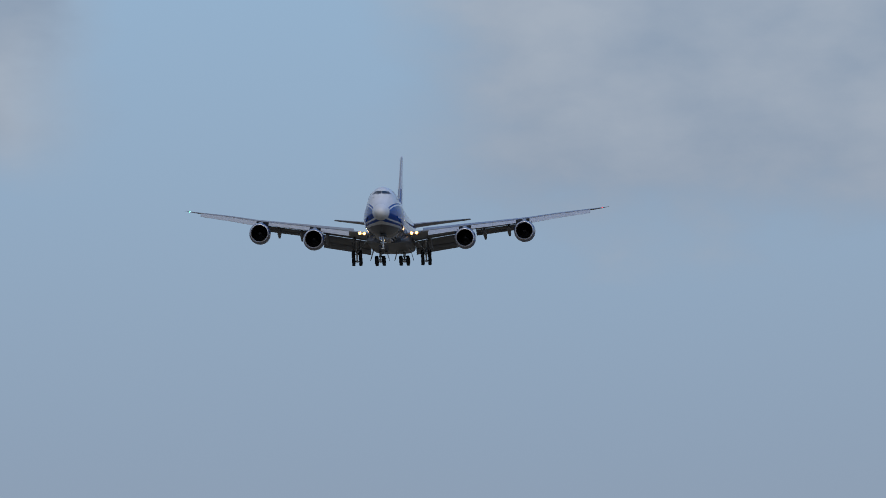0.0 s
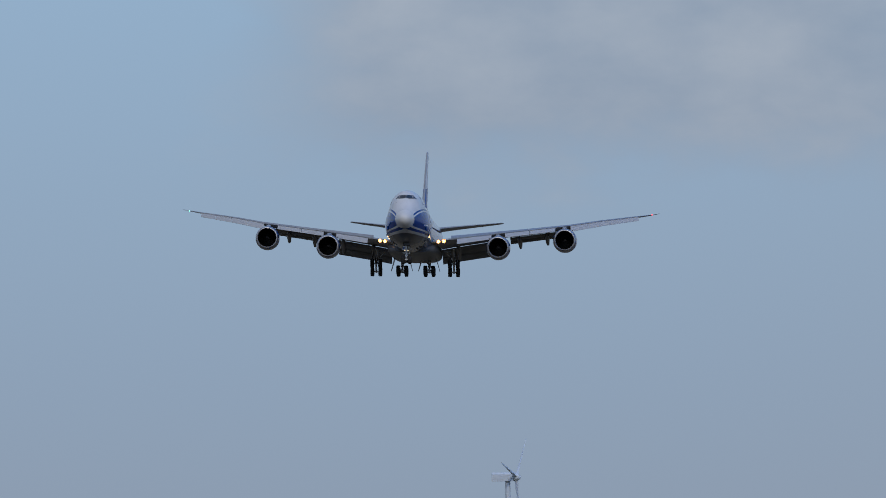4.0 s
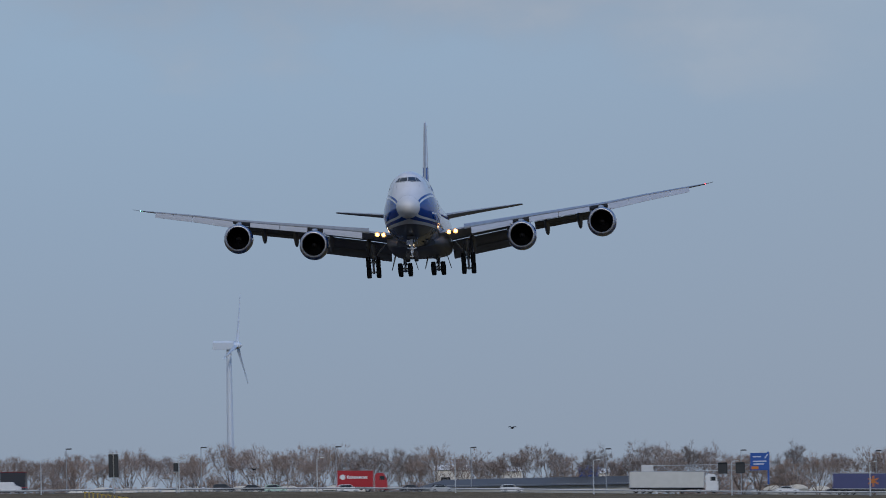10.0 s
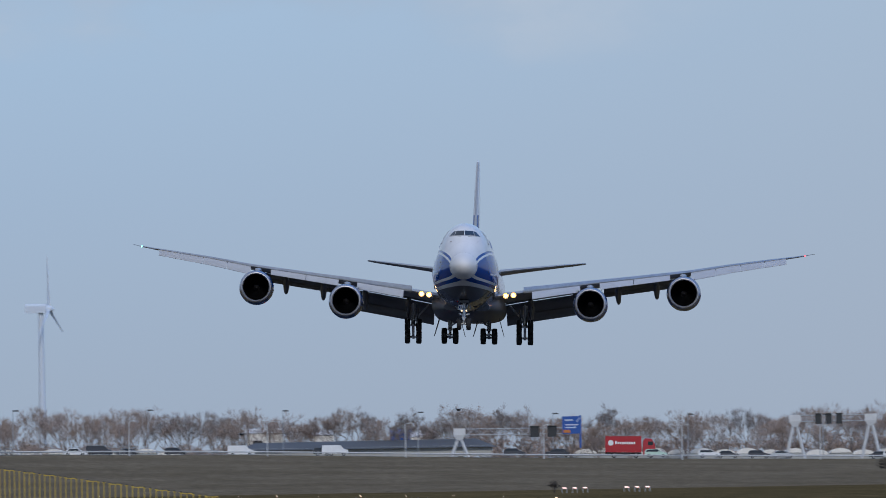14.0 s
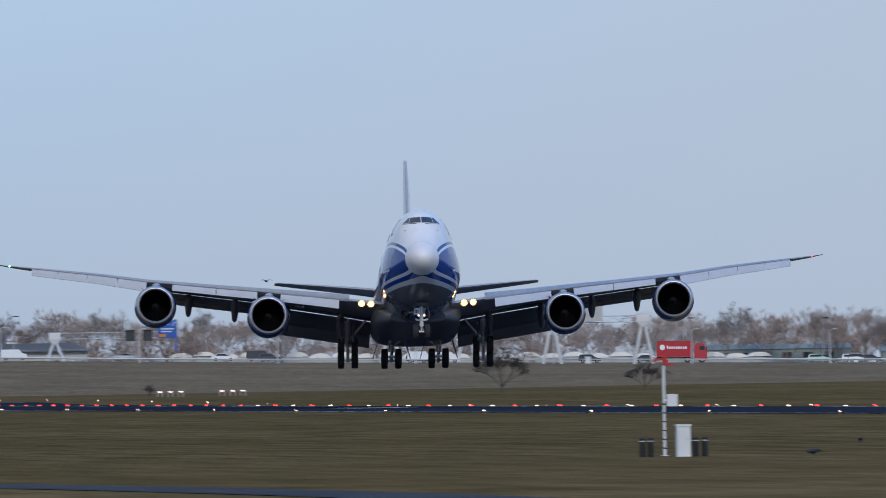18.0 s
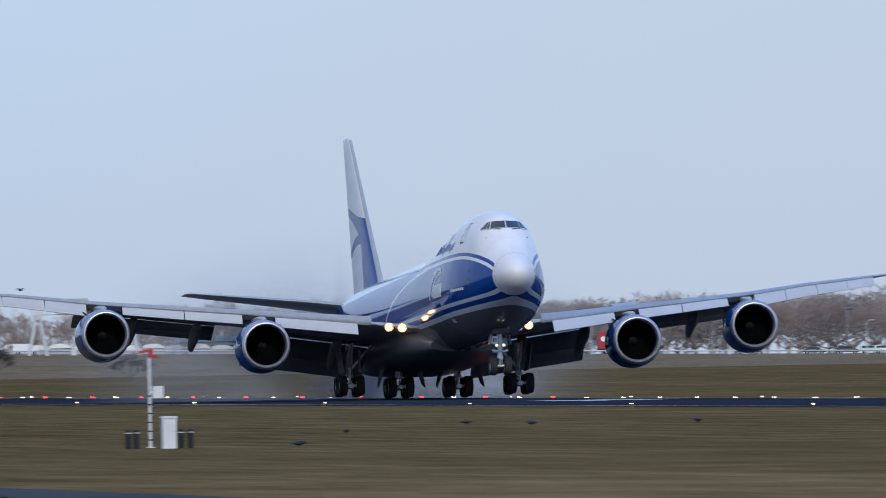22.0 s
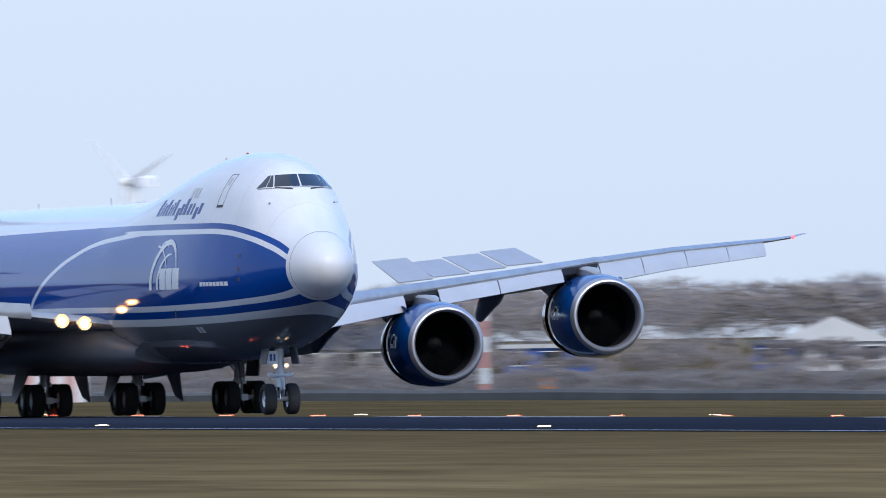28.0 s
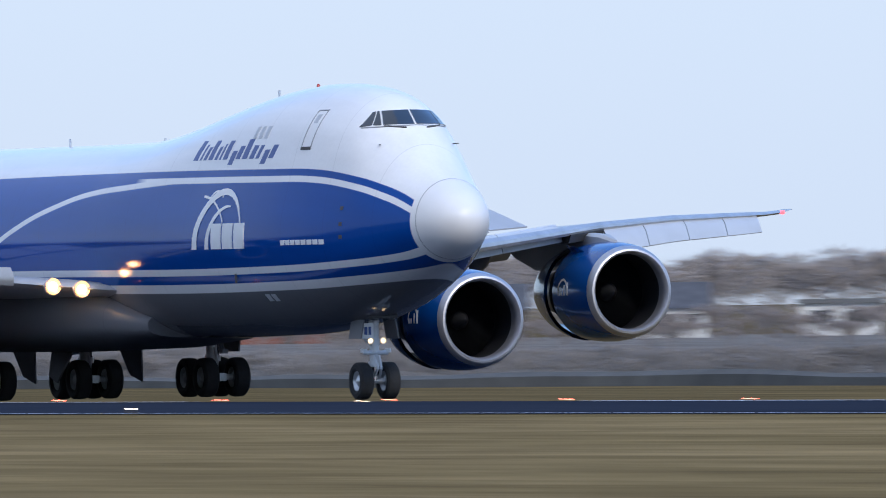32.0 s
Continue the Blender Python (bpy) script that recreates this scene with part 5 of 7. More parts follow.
rnd = random.Random(5)
for i in range(140):
    r = -330 + i * 4.0 + rnd.uniform(-1.5, 1.5)
    if 67 < r < 76:
        continue
    tree(rnd.randrange(8), along(r, 3185 + rnd.uniform(-12, 40)) + Vector((0, 0, road_z(r) * 0.5)), rnd.uniform(9.6, 12.6), rnd.uniform(0, 6), wide=rnd.uniform(0.85, 1.15))
rows = []
for i in range(95):
    r = -330 + i * 5.9 + rnd.uniform(-3, 3)
    p = along(r, 3330 + rnd.uniform(-20, 60))
    rows.append((rnd.randrange(4), (p.x, p.y, 0), rnd.uniform(8.5, 11.5), rnd.uniform(0, 6), rnd.uniform(1.1, 1.5)))
wood("tree_belt", "belt of bare winter trees behind the motorway", rows, M_TWIG)
for az, d, h in ((7.588, 1995, 4.6), (8.07, 1950, 3.0), (9.05, 1930, 3.8), (6.4, 2050, 1.5)):
    a = radians(az)
    tree(8, (d * math.sin(a), d * math.cos(a), 0), h * 1.1, az, "small bare bush tree on the grass", "grass bushes", wide=1.5)
# wood and scrub beyond the runway
rows = []
for i in range(320):
    az = radians(9.0 + i * 0.059 + rnd.uniform(-0.04, 0.04))
    d = rnd.uniform(1480, 1750) if i > 66 else rnd.uniform(3230, 3450)
    h = rnd.uniform(6.8, 8.8) * (1.5 if i <= 66 else 0.95)
    rows.append((rnd.randrange(4), (d * math.sin(az), d * math.cos(az), -0.1), h, rnd.uniform(0, 6), rnd.uniform(1.7, 2.3)))
for i in range(110):
    az = radians(9.0 + i * 0.04 + rnd.uniform(-0.03, 0.03))
    d = rnd.uniform(3240, 3420)
    rows.append((rnd.randrange(4), (d * math.sin(az), d * math.cos(az), -0.1), rnd.uniform(10.5, 14.5), rnd.uniform(0, 6), rnd.uniform(1.3, 1.8)))
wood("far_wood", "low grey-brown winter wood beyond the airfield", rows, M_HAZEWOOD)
rows = []
for i in range(420):
    az = 14.0 + i * 0.031 + rnd.uniform(-0.05, 0.05)
    d = min(1045, 262 / math.sin(radians(az))) + rnd.uniform(12, 110)
    rows.append((rnd.randrange(4), (d * math.sin(radians(az)), d * math.cos(radians(az)), -FALL - 0.2), rnd.uniform(1.1, 1.9), rnd.uniform(0, 6), rnd.uniform(2.0, 3.0)))
wood("reed_scrub", "low grey scrub and reed behind the hedge", rows, M_REED)
rows = []
for i in range(300):
    az = radians(12.5 + i * 0.051 + rnd.uniform(-0.05, 0.05))
    d = rnd.uniform(1090, 1340)
    rows.append((rnd.randrange(4), (d * math.sin(az), d * math.cos(az), -FALL - 0.2), rnd.uniform(1.2, 3.4), rnd.uniform(0, 6), rnd.uniform(1.6, 2.4)))
wood("scrub", "low bare scrub along the field's edge", rows, M_TWIG2)
# belt of trees along the near boundary, seen mirrored in the airplane's paint
rows = [(rnd.randrange(4), (-60 + rnd.uniform(-14, 14), -350 + 12 * i + rnd.uniform(-4, 4), -0.1), rnd.uniform(9, 15), rnd.uniform(0, 6), rnd.uniform(1.3, 1.8)) for i in range(120)]
wood("near_wood", "belt of bare winter trees along the near boundary", rows, M_TWIG2)
g = Geo()
vs, fs = [], []
for i in range(41):
    a = radians(11.5 + 0.5 * i)
    near = min(1045 + (120 - 40 * i if i < 3 else 0), 262 / math.sin(a)) + 6 * math.sin(i * 1.3)
    for d in (near, 1480):
        vs.append((d * math.sin(a), d * math.cos(a), ground_z(d * math.sin(a), d * math.cos(a)) + 0.03))
    if i:
        fs.append((2 * i - 2, 2 * i - 1, 2 * i + 1, 2 * i))
tagged(part("field", g.add(vs, fs), M_SCRUB), "rough brown field beyond the airfield's hedge", "field", kind="structure")

# ---- the motorway's furniture ----
M_DARKBOARD = mat("dark sign back", (0.03, 0.033, 0.036), 0.6, var=0.2)
M_SIGNBLUE = mat("blue road sign", (0.02, 0.09, 0.36), 0.4, var=0.08)
M_SIGNTEXT = mat("pale sign bars", (0.5, 0.58, 0.7), 0.5, var=0.05)
M_ORANGE = mat("orange panel", (0.55, 0.18, 0.03), 0.5, var=0.1)
M_CREAM = mat("pale tent cloth", (0.82, 0.80, 0.75), 0.7, var=0.08, scale=0.6)
M_WALLGREY = mat("pale cladding", (0.42, 0.43, 0.42), 0.7, var=0.1, scale=0.4)
M_ROOFDARK = mat("dark grey roof sheet", (0.10, 0.105, 0.11), 0.7, var=0.12, scale=0.3)
M_HALL = mat("grey-green cladding", (0.20, 0.25, 0.25), 0.7, var=0.1, scale=0.4)
M_WIN = mat("window glass", (0.03, 0.035, 0.04), 0.1, var=0.1)
AZ0 = radians(6.5)


def site(r, f, z, turn=0.0):
    """A pose in the motorway's frame: its x axis runs along the road to the right."""
    p = along(r, f)
    return pose(p.x, p.y, z, 0, 0, -6.5 + turn)


def lamp_posts():
    near = thing("street_lamp", "pale steel street lamp beside the motorway", "street lamp", "near lamp row")
    part("pole", Geo().rod((0, 0, 0), (0, 0, 6.6), 0.12, 0.07, 8), M_POLE, near)
    part("arm", Geo().rod((0, 0, 6.55), (0.7, 0, 6.75), 0.05, seg=6), M_POLE, near)
    part("lantern", Geo().box((0.95, 0, 6.76), (0.7, 0.25, 0.14)), M_POLE, near, "pale lantern head", smooth=False)
    far = thing("street_lamp", "tall dark-headed street lamp beyond the carriageways", "street lamp", "far lamp row")
    part("pole", Geo().rod((0, 0, 0), (0, 0, 8.6), 0.1, 0.06, 8), M_STEEL, far)
    part("lantern", Geo().box((0.5, 0, 8.65), (1.1, 0.3, 0.22)), M_DARKBOARD, far, "dark lantern head", smooth=False)
    for ob, f0, r0, dz in ((near, 3073, -82.1, -0.7), (far, 3146, -80.5, -0.4)):
        first = True
        for k in range(-10, 18):
            r = r0 + 25 * k
            m = site(r, f0, road_z(r) + dz)
            if first:
                ob.matrix_world, first = m, False
            else:
                copy_thing(ob, m)


def rails():
    for k, (f0, h) in enumerate(((3081, 0.75), (3108, 0.8), (3138, 0.75))):
        g = Geo()
        for i in range(140):
            r = -420 + 6 * i
            p = along(r, f0)
            g.box((p.x, p.y, road_z(r) + h / 2), (0.12, 0.14, h))
        rl = thing("guard_rail", "long galvanised guard rail along the motorway", "guard rail", "guard rails")
        part("rail", Geo().loft([[along(-420 + 12 * i, f0 + a) + Vector((0, 0, road_z(-420 + 12 * i) + h + b)) for a, b in ((-0.1, -0.32), (-0.16, -0.2), (-0.1, -0.08), (0, -0.08), (0, -0.32))] for i in range(71)]), M_STEEL, rl)
        pst = part("posts", g, M_STEEL, rl, smooth=False)
        pst["kind"] = "stuff"


def truss(g, x0, x1, z, depth, n):
    for zz in (z, z + depth):
        for y in (-0.5, 0.5):
            g.rod((x0, y, zz), (x1, y, zz), 0.09, seg=6)
    w = (x1 - x0) / n
    for i in range(n):
        a, b = (z, z + depth) if i % 2 else (z + depth, z)
        for y in (-0.5, 0.5):
            g.rod((x0 + i * w, y, a), (x0 + (i + 1) * w, y, b), 0.05, seg=5)


def v_leg(g, x, h, w=1.1):
    g.loft([[(x - w, -0.6, h - 1.2), (x + w, -0.6, h - 1.2), (x + w, 0.6, h - 1.2), (x - w, 0.6, h - 1.2)], [(x - w, -0.6, h), (x + w, -0.6, h), (x + w, 0.6, h), (x - w, 0.6, h)]])
    g.loft([[(x - w * 0.45, -0.4, h - 2.2), (x + w * 0.45, -0.4, h - 2.2), (x + w * 0.45, 0.4, h - 2.2), (x - w * 0.45, 0.4, h - 2.2)], [(x - w, -0.6, h - 1.2), (x + w, -0.6, h - 1.2), (x + w, 0.6, h - 1.2), (x - w, 0.6, h - 1.2)]])


def gantry(r0, length, f0, h, zbase, label, boards, signs, right_leg=True):
    e = thing("sign_gantry", label, "gantry", "sign gantries", site(r0, f0, zbase))
    for x in ((0, length) if right_leg else (0,)):
        g = Geo()
        v_leg(g, x, h)
        part("leg_head", g, M_LEG, e, "pale tapered leg head", smooth=False)
        for dx in (-1.7, 1.7):
            part("leg", Geo().rod((x + dx * 0.2, 0, h - 2.1), (x + dx, 0, 0), 0.28, 0.3, 8), M_LEG, e, "pale splayed gantry leg")
    g = Geo()
    truss(g, 0, length, h - 1.25, 1.1, int(length / 1.3))
    part("truss", g, M_STEEL, e, "grey lattice beam")
    for x, w, hh in boards:
        part("signal_board", Geo().box((x, -0.8, h - 0.8), (w, 0.5, hh)).box((x, -1.1, h - 0.8 + hh / 2), (w, 0.5, 0.08)), M_DARKBOARD, e, "dark matrix signal box", smooth=False)
    for x, w, hh, z, kind in signs:
        m = M_SIGNBLUE if kind == "blue" else M_WALLGREY
        s = part("sign_panel", Geo().box((x, -0.9, z), (w, 0.12, hh)), m, e, "blue direction sign with pale bars" if kind == "blue" else "grey back of a large sign", smooth=False)
        if kind == "blue":
            for dx, dz, ww in ((-0.5, 0.9, 1.5), (0.0, 0.05, 2.4), (-0.2, -0.45, 2.0)):
                part("sign_bar", Geo().box((x + dx, -0.975, z + dz), (ww, 0.02, 0.24)), M_SIGNTEXT, s, smooth=False)
            part("sign_arrow", Geo().box((x + 1.2, -0.975, z + 0.95), (0.18, 0.02, 0.9), Euler((0, radians(35), 0)).to_matrix()), M_SIGNTEXT, s, smooth=False)
            part("sign_patch", Geo().box((x - 0.9, -0.98, z - 1.15), (1.3, 0.02, 0.55)), M_ORANGE, s, smooth=False)
            part("sign_post", Geo().box((x + 1.55, -0.7, z - 1.2), (0.35, 0.3, 6.0)), M_SIGNBLUE, e, smooth=False)
    return e


M_LEG = mat("pale gantry paint", (0.62, 0.63, 0.63), 0.5, var=0.08, scale=1)
lamp_posts()
rails()
gantry(-22.6, 21.5, 3112, 5.7, 5.0, "grey lattice gantry with dark signal boxes and a blue sign", ((13.8, 1.7, 2.0), (17.0, 1.7, 2.0)), ((20.6, 3.5, 3.2, 6.0, "blue"),), False)
gantry(39.0, 13.9, 3120, 8.1, 4.1, "grey lattice gantry with three dark signal boxes", ((4.3, 1.1, 1.9), (6.2, 1.1, 1.9), (8.1, 1.1, 1.9)), ())
gantry(67.5, 16.5, 3068, 8.9, 3.1, "pale lattice gantry with a large grey sign board", (), ((6.2, 6.0, 2.6, 9.2, "grey"),))
for r, zb, zt, w, h in ((-119, 5.4, 14.2, 1.7, 4.2), (-107.6, 5.0, 12.4, 1.1, 1.6)):
    e = thing("sign_board", "dark backed sign board on a pale pole", "sign", "sign boards", site(r, 3075, zb))
    part("pole", Geo().rod((0, 0, 0), (0, 0, zt - zb - 0.2), 0.13, seg=8), M_POLE, e)
    if w > 1.2:
        for dx in (-0.48, 0.48):
            part("board", Geo().box((dx, -0.2, zt - zb - h / 2), (0.82, 0.2, h)), M_DARKBOARD, e, "dark board", smooth=False)
        part("hood", Geo().box((0, -0.2, zt - zb + 0.06), (1.9, 0.4, 0.12)), M_POLE, e, smooth=False)
    else:
        part("board", Geo().box((0, -0.2, zt - zb - h / 2), (w, 0.2, h)), M_DARKBOARD, e, "dark board", smooth=False)
        part("hood", Geo().box((0, -0.2, zt - zb + 0.04), (w, 0.4, 0.1)).box((0, -0.2, zt - zb - h), (w, 0.4, 0.1)), M_POLE, e, smooth=False)
e = thing("roadside_cabinet", "white cabinet beside the motorway rail", "cabinet", "", site(74.1, 3074, road_z(74) - 0.5))
part("body", Geo().box((0, 0, 0.75), (0.9, 0.6, 1.5)), M_CAB, e, smooth=False)
part("roof", Geo().box((0, 0, 1.53), (1.0, 0.7, 0.08)), M_CAB, e, smooth=False)

# ---- halls behind the motorway ----
dome = None
for k in range(56):
    r = -130 + 4.35 * k
    if -75 < r < -8:
        continue
    if dome is None:
        dome = thing("tent_hall", "white domed tent hall", "tent", "row of tents")
        part("roof", Geo().loft([[(2.1 * math.cos(math.pi * i / 10), y, 2.7 + 1.0 * math.sin(math.pi * i / 10)) for i in range(11)] for y in (-8, 0, 8)]), M_CREAM, dome, "white domed cloth roof")
        part("wall", Geo().box((0, 0, 1.4), (4.3, 16, 2.9)), M_WALLGREY, dome, "pale wall", smooth=False)
        dome.matrix_world = site(r, 3196, road_z(r) - 2.8)
    else:
        copy_thing(dome, site(r, 3196 + (k % 3), road_z(r) - (2.8 if r < 0 else 1.9) + 0.25 * (k % 2)))
e = thing("low_hall", "long low hall with a dark grey sloping roof", "hall", "", site(-41, 3172, road_z(-41) - 0.3))
part("wall", Geo().box((0, 0, 1.0), (48, 10, 2.0)), M_WALLGREY, e, smooth=False)
part("roof", Geo().loft([[(-25, -6, 1.7), (-20, 0, 3.1), (-20, 6, 3.0), (-25, 6, 1.7)], [(25, -6, 1.7), (21, 0, 3.3), (21, 6, 3.2), (25, 6, 1.7)]]), M_ROOFDARK, e, "dark grey roof", smooth=False)
for r, w, h, c, lb in ((-60, 7, 4.2, M_CREAM, "cream distant shed among the trees"), (-49, 4, 4.0, M_CREAM, "cream distant shed among the trees"), (-34.5, 3.6, 4.4, M_SIGNBLUE, "blue distant container among the trees"), (-30, 5, 3.9, M_CREAM, "cream distant shed among the trees"), (112, 30, 2.6, M_HALL, "long low grey-green hall behind the motorway"), (150, 34, 2.4, M_HALL, "long low grey-green hall behind the motorway")):
    e = thing("shed", lb, "shed", "far sheds", site(r, 3215, road_z(r)))
    part("wall", Geo().box((0, 0, h / 2), (w, 8, h)), c, e, smooth=False)
    part("roof", Geo().loft([[(-w / 2 - 0.2, -4.3, h), (-w / 2 - 0.2, 0, h + 0.9), (-w / 2 - 0.2, 4.3, h)], [(w / 2 + 0.2, -4.3, h), (w / 2 + 0.2, 0, h + 0.9), (w / 2 + 0.2, 4.3, h)]]), M_ROOFDARK if c is M_WALLGREY else c, e, smooth=False)
    for k in range(int(w / 4)):
        part("window", Geo().box((-w / 2 + 2 + 4 * k, -4.03, h * 0.55), (1.8, 0.08, 1.0)), M_WIN, e, smooth=False)


# ---- vehicles ----
M_HUB = mat("hub cap", (0.35, 0.36, 0.37), 0.4, 0.6)


def paint(name, c):
    return mat(name, c, 0.3, var=0.06, scale=1.0, coat=0.5)


PAINTS = {"white": paint("white car paint", (0.75, 0.76, 0.76)), "dark": paint("dark car paint", (0.02, 0.022, 0.03)), "silver": paint("silver car paint", (0.45, 0.47, 0.48)), "mint": paint("pale green car paint", (0.45, 0.62, 0.52)), "blue": paint("blue car paint", (0.10, 0.16, 0.36)), "red": paint("red truck paint", (0.42, 0.012, 0.02)), "cream": paint("cream trailer cloth", (0.62, 0.62, 0.58)), "indigo": paint("indigo trailer cloth", (0.06, 0.07, 0.18))}


def wheels(e, xs, half, r):
    for x in xs:
        for sd in (-1, 1):
            w = new("wheel")
            w.parent, w.location = e, (x, sd * half, r)
            part("tyre", Geo().lathe([(-0.11, r * 0.6), (-0.11, r * 0.95), (-0.07, r), (0.07, r), (0.11, r * 0.95), (0.11, r * 0.6)], (0, 0, 0), "y", 16, False), M_TYRE, w)
            part("rim", Geo().lathe([(-0.1, 0.02), (-0.1, r * 0.6), (0.1, r * 0.6), (0.1, 0.02)], (0, 0, 0), "y", 12), M_HUB, w)


def shell(prof, half, top_in=0.14):
    """A vehicle body from its side profile (x, z), a little narrower at the top."""
    zs = [z for _, z in prof]
    lo, hi = min(zs), max(zs)
    rings = []
    for k in (-1.0, -0.92, 0.92, 1.0):
        ring = []
        for x, z in prof:
            y = k * (half - top_in * max(0, (z - lo) / (hi - lo) - 0.45) / 0.55)
            sh = 0.985 if abs(k) == 1.0 else 1.0
            ring.append((x * sh, y, lo + (z - lo) * (sh if abs(k) == 1 else 1)))
        rings.append(ring)
    return Geo().loft([[Vector(p) for p in r] for r in rings])


def car(colour, label, style="hatch"):
    e = thing("car" if style != "van" else "van", label, "car" if style != "van" else "van", "motorway traffic")
    if style == "van":
        prof = [(-2.4, 0.4), (-2.45, 1.1), (-2.4, 1.95), (0.9, 2.0), (1.5, 1.35), (2.35, 1.1), (2.45, 0.4)]
        glass = [(0.35, 1.3), (0.4, 1.8), (0.92, 1.82), (1.38, 1.33)]
        half, xs = 0.92, (-1.5, 1.55)
    elif style == "saloon":
        prof = [(-2.2, 0.35), (-2.25, 0.85), (-1.7, 0.95), (-1.1, 1.38), (0.35, 1.42), (1.15, 0.98), (2.1, 0.8), (2.2, 0.35)]
        glass = [(-1.45, 0.98), (-1.02, 1.32), (0.3, 1.36), (0.98, 0.99)]
        half, xs = 0.88, (-1.35, 1.35)
    else:
        prof = [(-2.0, 0.35), (-2.05, 0.9), (-1.85, 1.4), (-1.4, 1.52), (0.3, 1.52), (1.05, 1.02), (1.95, 0.82), (2.05, 0.35)]
        glass = [(-1.75, 1.02), (-1.62, 1.38), (0.25, 1.46), (0.92, 1.03)]
        half, xs = 0.87, (-1.25, 1.3)
    part("body", shell(prof, half), PAINTS[colour], e, sharp=40)
    for sd in (-1, 1):
        part("side_window", Geo().add([(x, sd * (half - 0.04 - (z - 1) * 0.1), z) for x, z in glass] + [(x, sd * (half - 0.12 - (z - 1) * 0.1), z) for x, z in glass], [(0, 1, 2, 3), (4, 5, 6, 7), (0, 1, 5, 4), (1, 2, 6, 5), (2, 3, 7, 6), (3, 0, 4, 7)]), M_WIN, e, smooth=False)
        part("headlight", Geo().box((prof[-2][0] - 0.05, sd * half * 0.7, prof[-2][1] - 0.12), (0.12, 0.34, 0.14)), M_CAB, e, smooth=False)
    part("windscreen", Geo().add([(glass[2][0] + 0.12, -half * 0.75, glass[2][1] + 0.02), (glass[2][0] + 0.12, half * 0.75, glass[2][1] + 0.02), (glass[3][0] + 0.14, half * 0.84, glass[3][1] + 0.03), (glass[3][0] + 0.14, -half * 0.84, glass[3][1] + 0.03)], [(0, 1, 2, 3)]), M_WIN, e, smooth=False)
    wheels(e, xs, half - 0.1, 0.32)
    return e


def truck(cab, box, length, label, logo=None):
    e = thing("truck", label, "truck", "motorway traffic")
    x1 = 2.4
    part("cab", shell([(x1 - 2.3, 0.6), (x1 - 2.3, 3.1), (x1 - 1.9, 3.6), (x1 - 0.7, 3.5), (x1 - 0.05, 2.4), (x1, 1.2), (x1, 0.5)], 1.24, 0.08), PAINTS[cab], e, "tall truck cab", sharp=40)
    part("windscreen", Geo().add([(x1 - 0.62, -1.05, 3.25), (x1 - 0.62, 1.05, 3.25), (x1 + 0.0, 1.1, 2.3), (x1 + 0.0, -1.1, 2.3)], [(0, 1, 2, 3)]), M_WIN, e, smooth=False)
    for sd in (-1, 1):
        part("side_window", Geo().box((x1 - 0.95, sd * 1.2, 2.65), (0.9, 0.06, 0.7)), M_WIN, e, smooth=False)
        part("mirror", Geo().box((x1 - 0.1, sd * 1.38, 2.5), (0.12, 0.16, 0.6)), M_DARKBOARD, e, smooth=False)
    part("bumper", Geo().box((x1 - 0.1, 0, 0.62), (0.4, 2.4, 0.5)), M_DARKBOARD, e, smooth=False)
    bx = x1 - 2.6 - length / 2
    body = part("trailer_box", Geo().box((bx, 0, 2.5), (length, 2.5, 2.8)), PAINTS[box], e, "%s box body" % box, smooth=False)
    part("trailer_edge", Geo().box((bx, 0, 3.92), (length + 0.06, 2.54, 0.08)).box((bx, 0, 1.08), (length + 0.06, 2.54, 0.12)), PAINTS[cab] if cab == "red" else M_STEEL, e, smooth=False)
    part("chassis", Geo().box((bx, 0, 0.85), (length, 1.0, 0.3)).box((bx, -1.1, 0.7), (length * 0.4, 0.06, 0.6)), M_DARKBOARD, e, smooth=False)
    if logo == "white":
        part("logo_disc", Geo().lathe([(-1.28, 0.0), (-1.28, 0.5), (-1.24, 0.5)], (bx - length / 2 + 1.0, 0, 2.75), "y", 20), M_LOGO, e)
        for k in range(9):
            part("logo_bar", Geo().box((bx - length / 2 + 1.95 + 0.42 * k, -1.265, 2.7 if k else 2.78), (0.3, 0.03, 0.42 if k else 0.6)), M_LOGO, e, smooth=False)
    if logo == "star":
        for k in range(3):
            part("logo_bar", Geo().box((bx + 0.6, -1.27, 2.5), (0.3, 0.03, 2.0), Euler((0, radians(60 * k), 0)).to_matrix()), M_ORANGE, e, smooth=False)
    n = (x1 - 0.9, x1 - 3.6) + ((bx - length / 2 + 1.6,) if length < 8 else (bx - length / 2 + 1.2, bx - length / 2 + 2.5, bx - length / 2 + 3.8))
    wheels(e, n, 1.05, 0.5)
    return e


TRAFFIC = []


def drive(e, r13, speed, lane):
    TRAFFIC.append((e, r13, speed, lane))


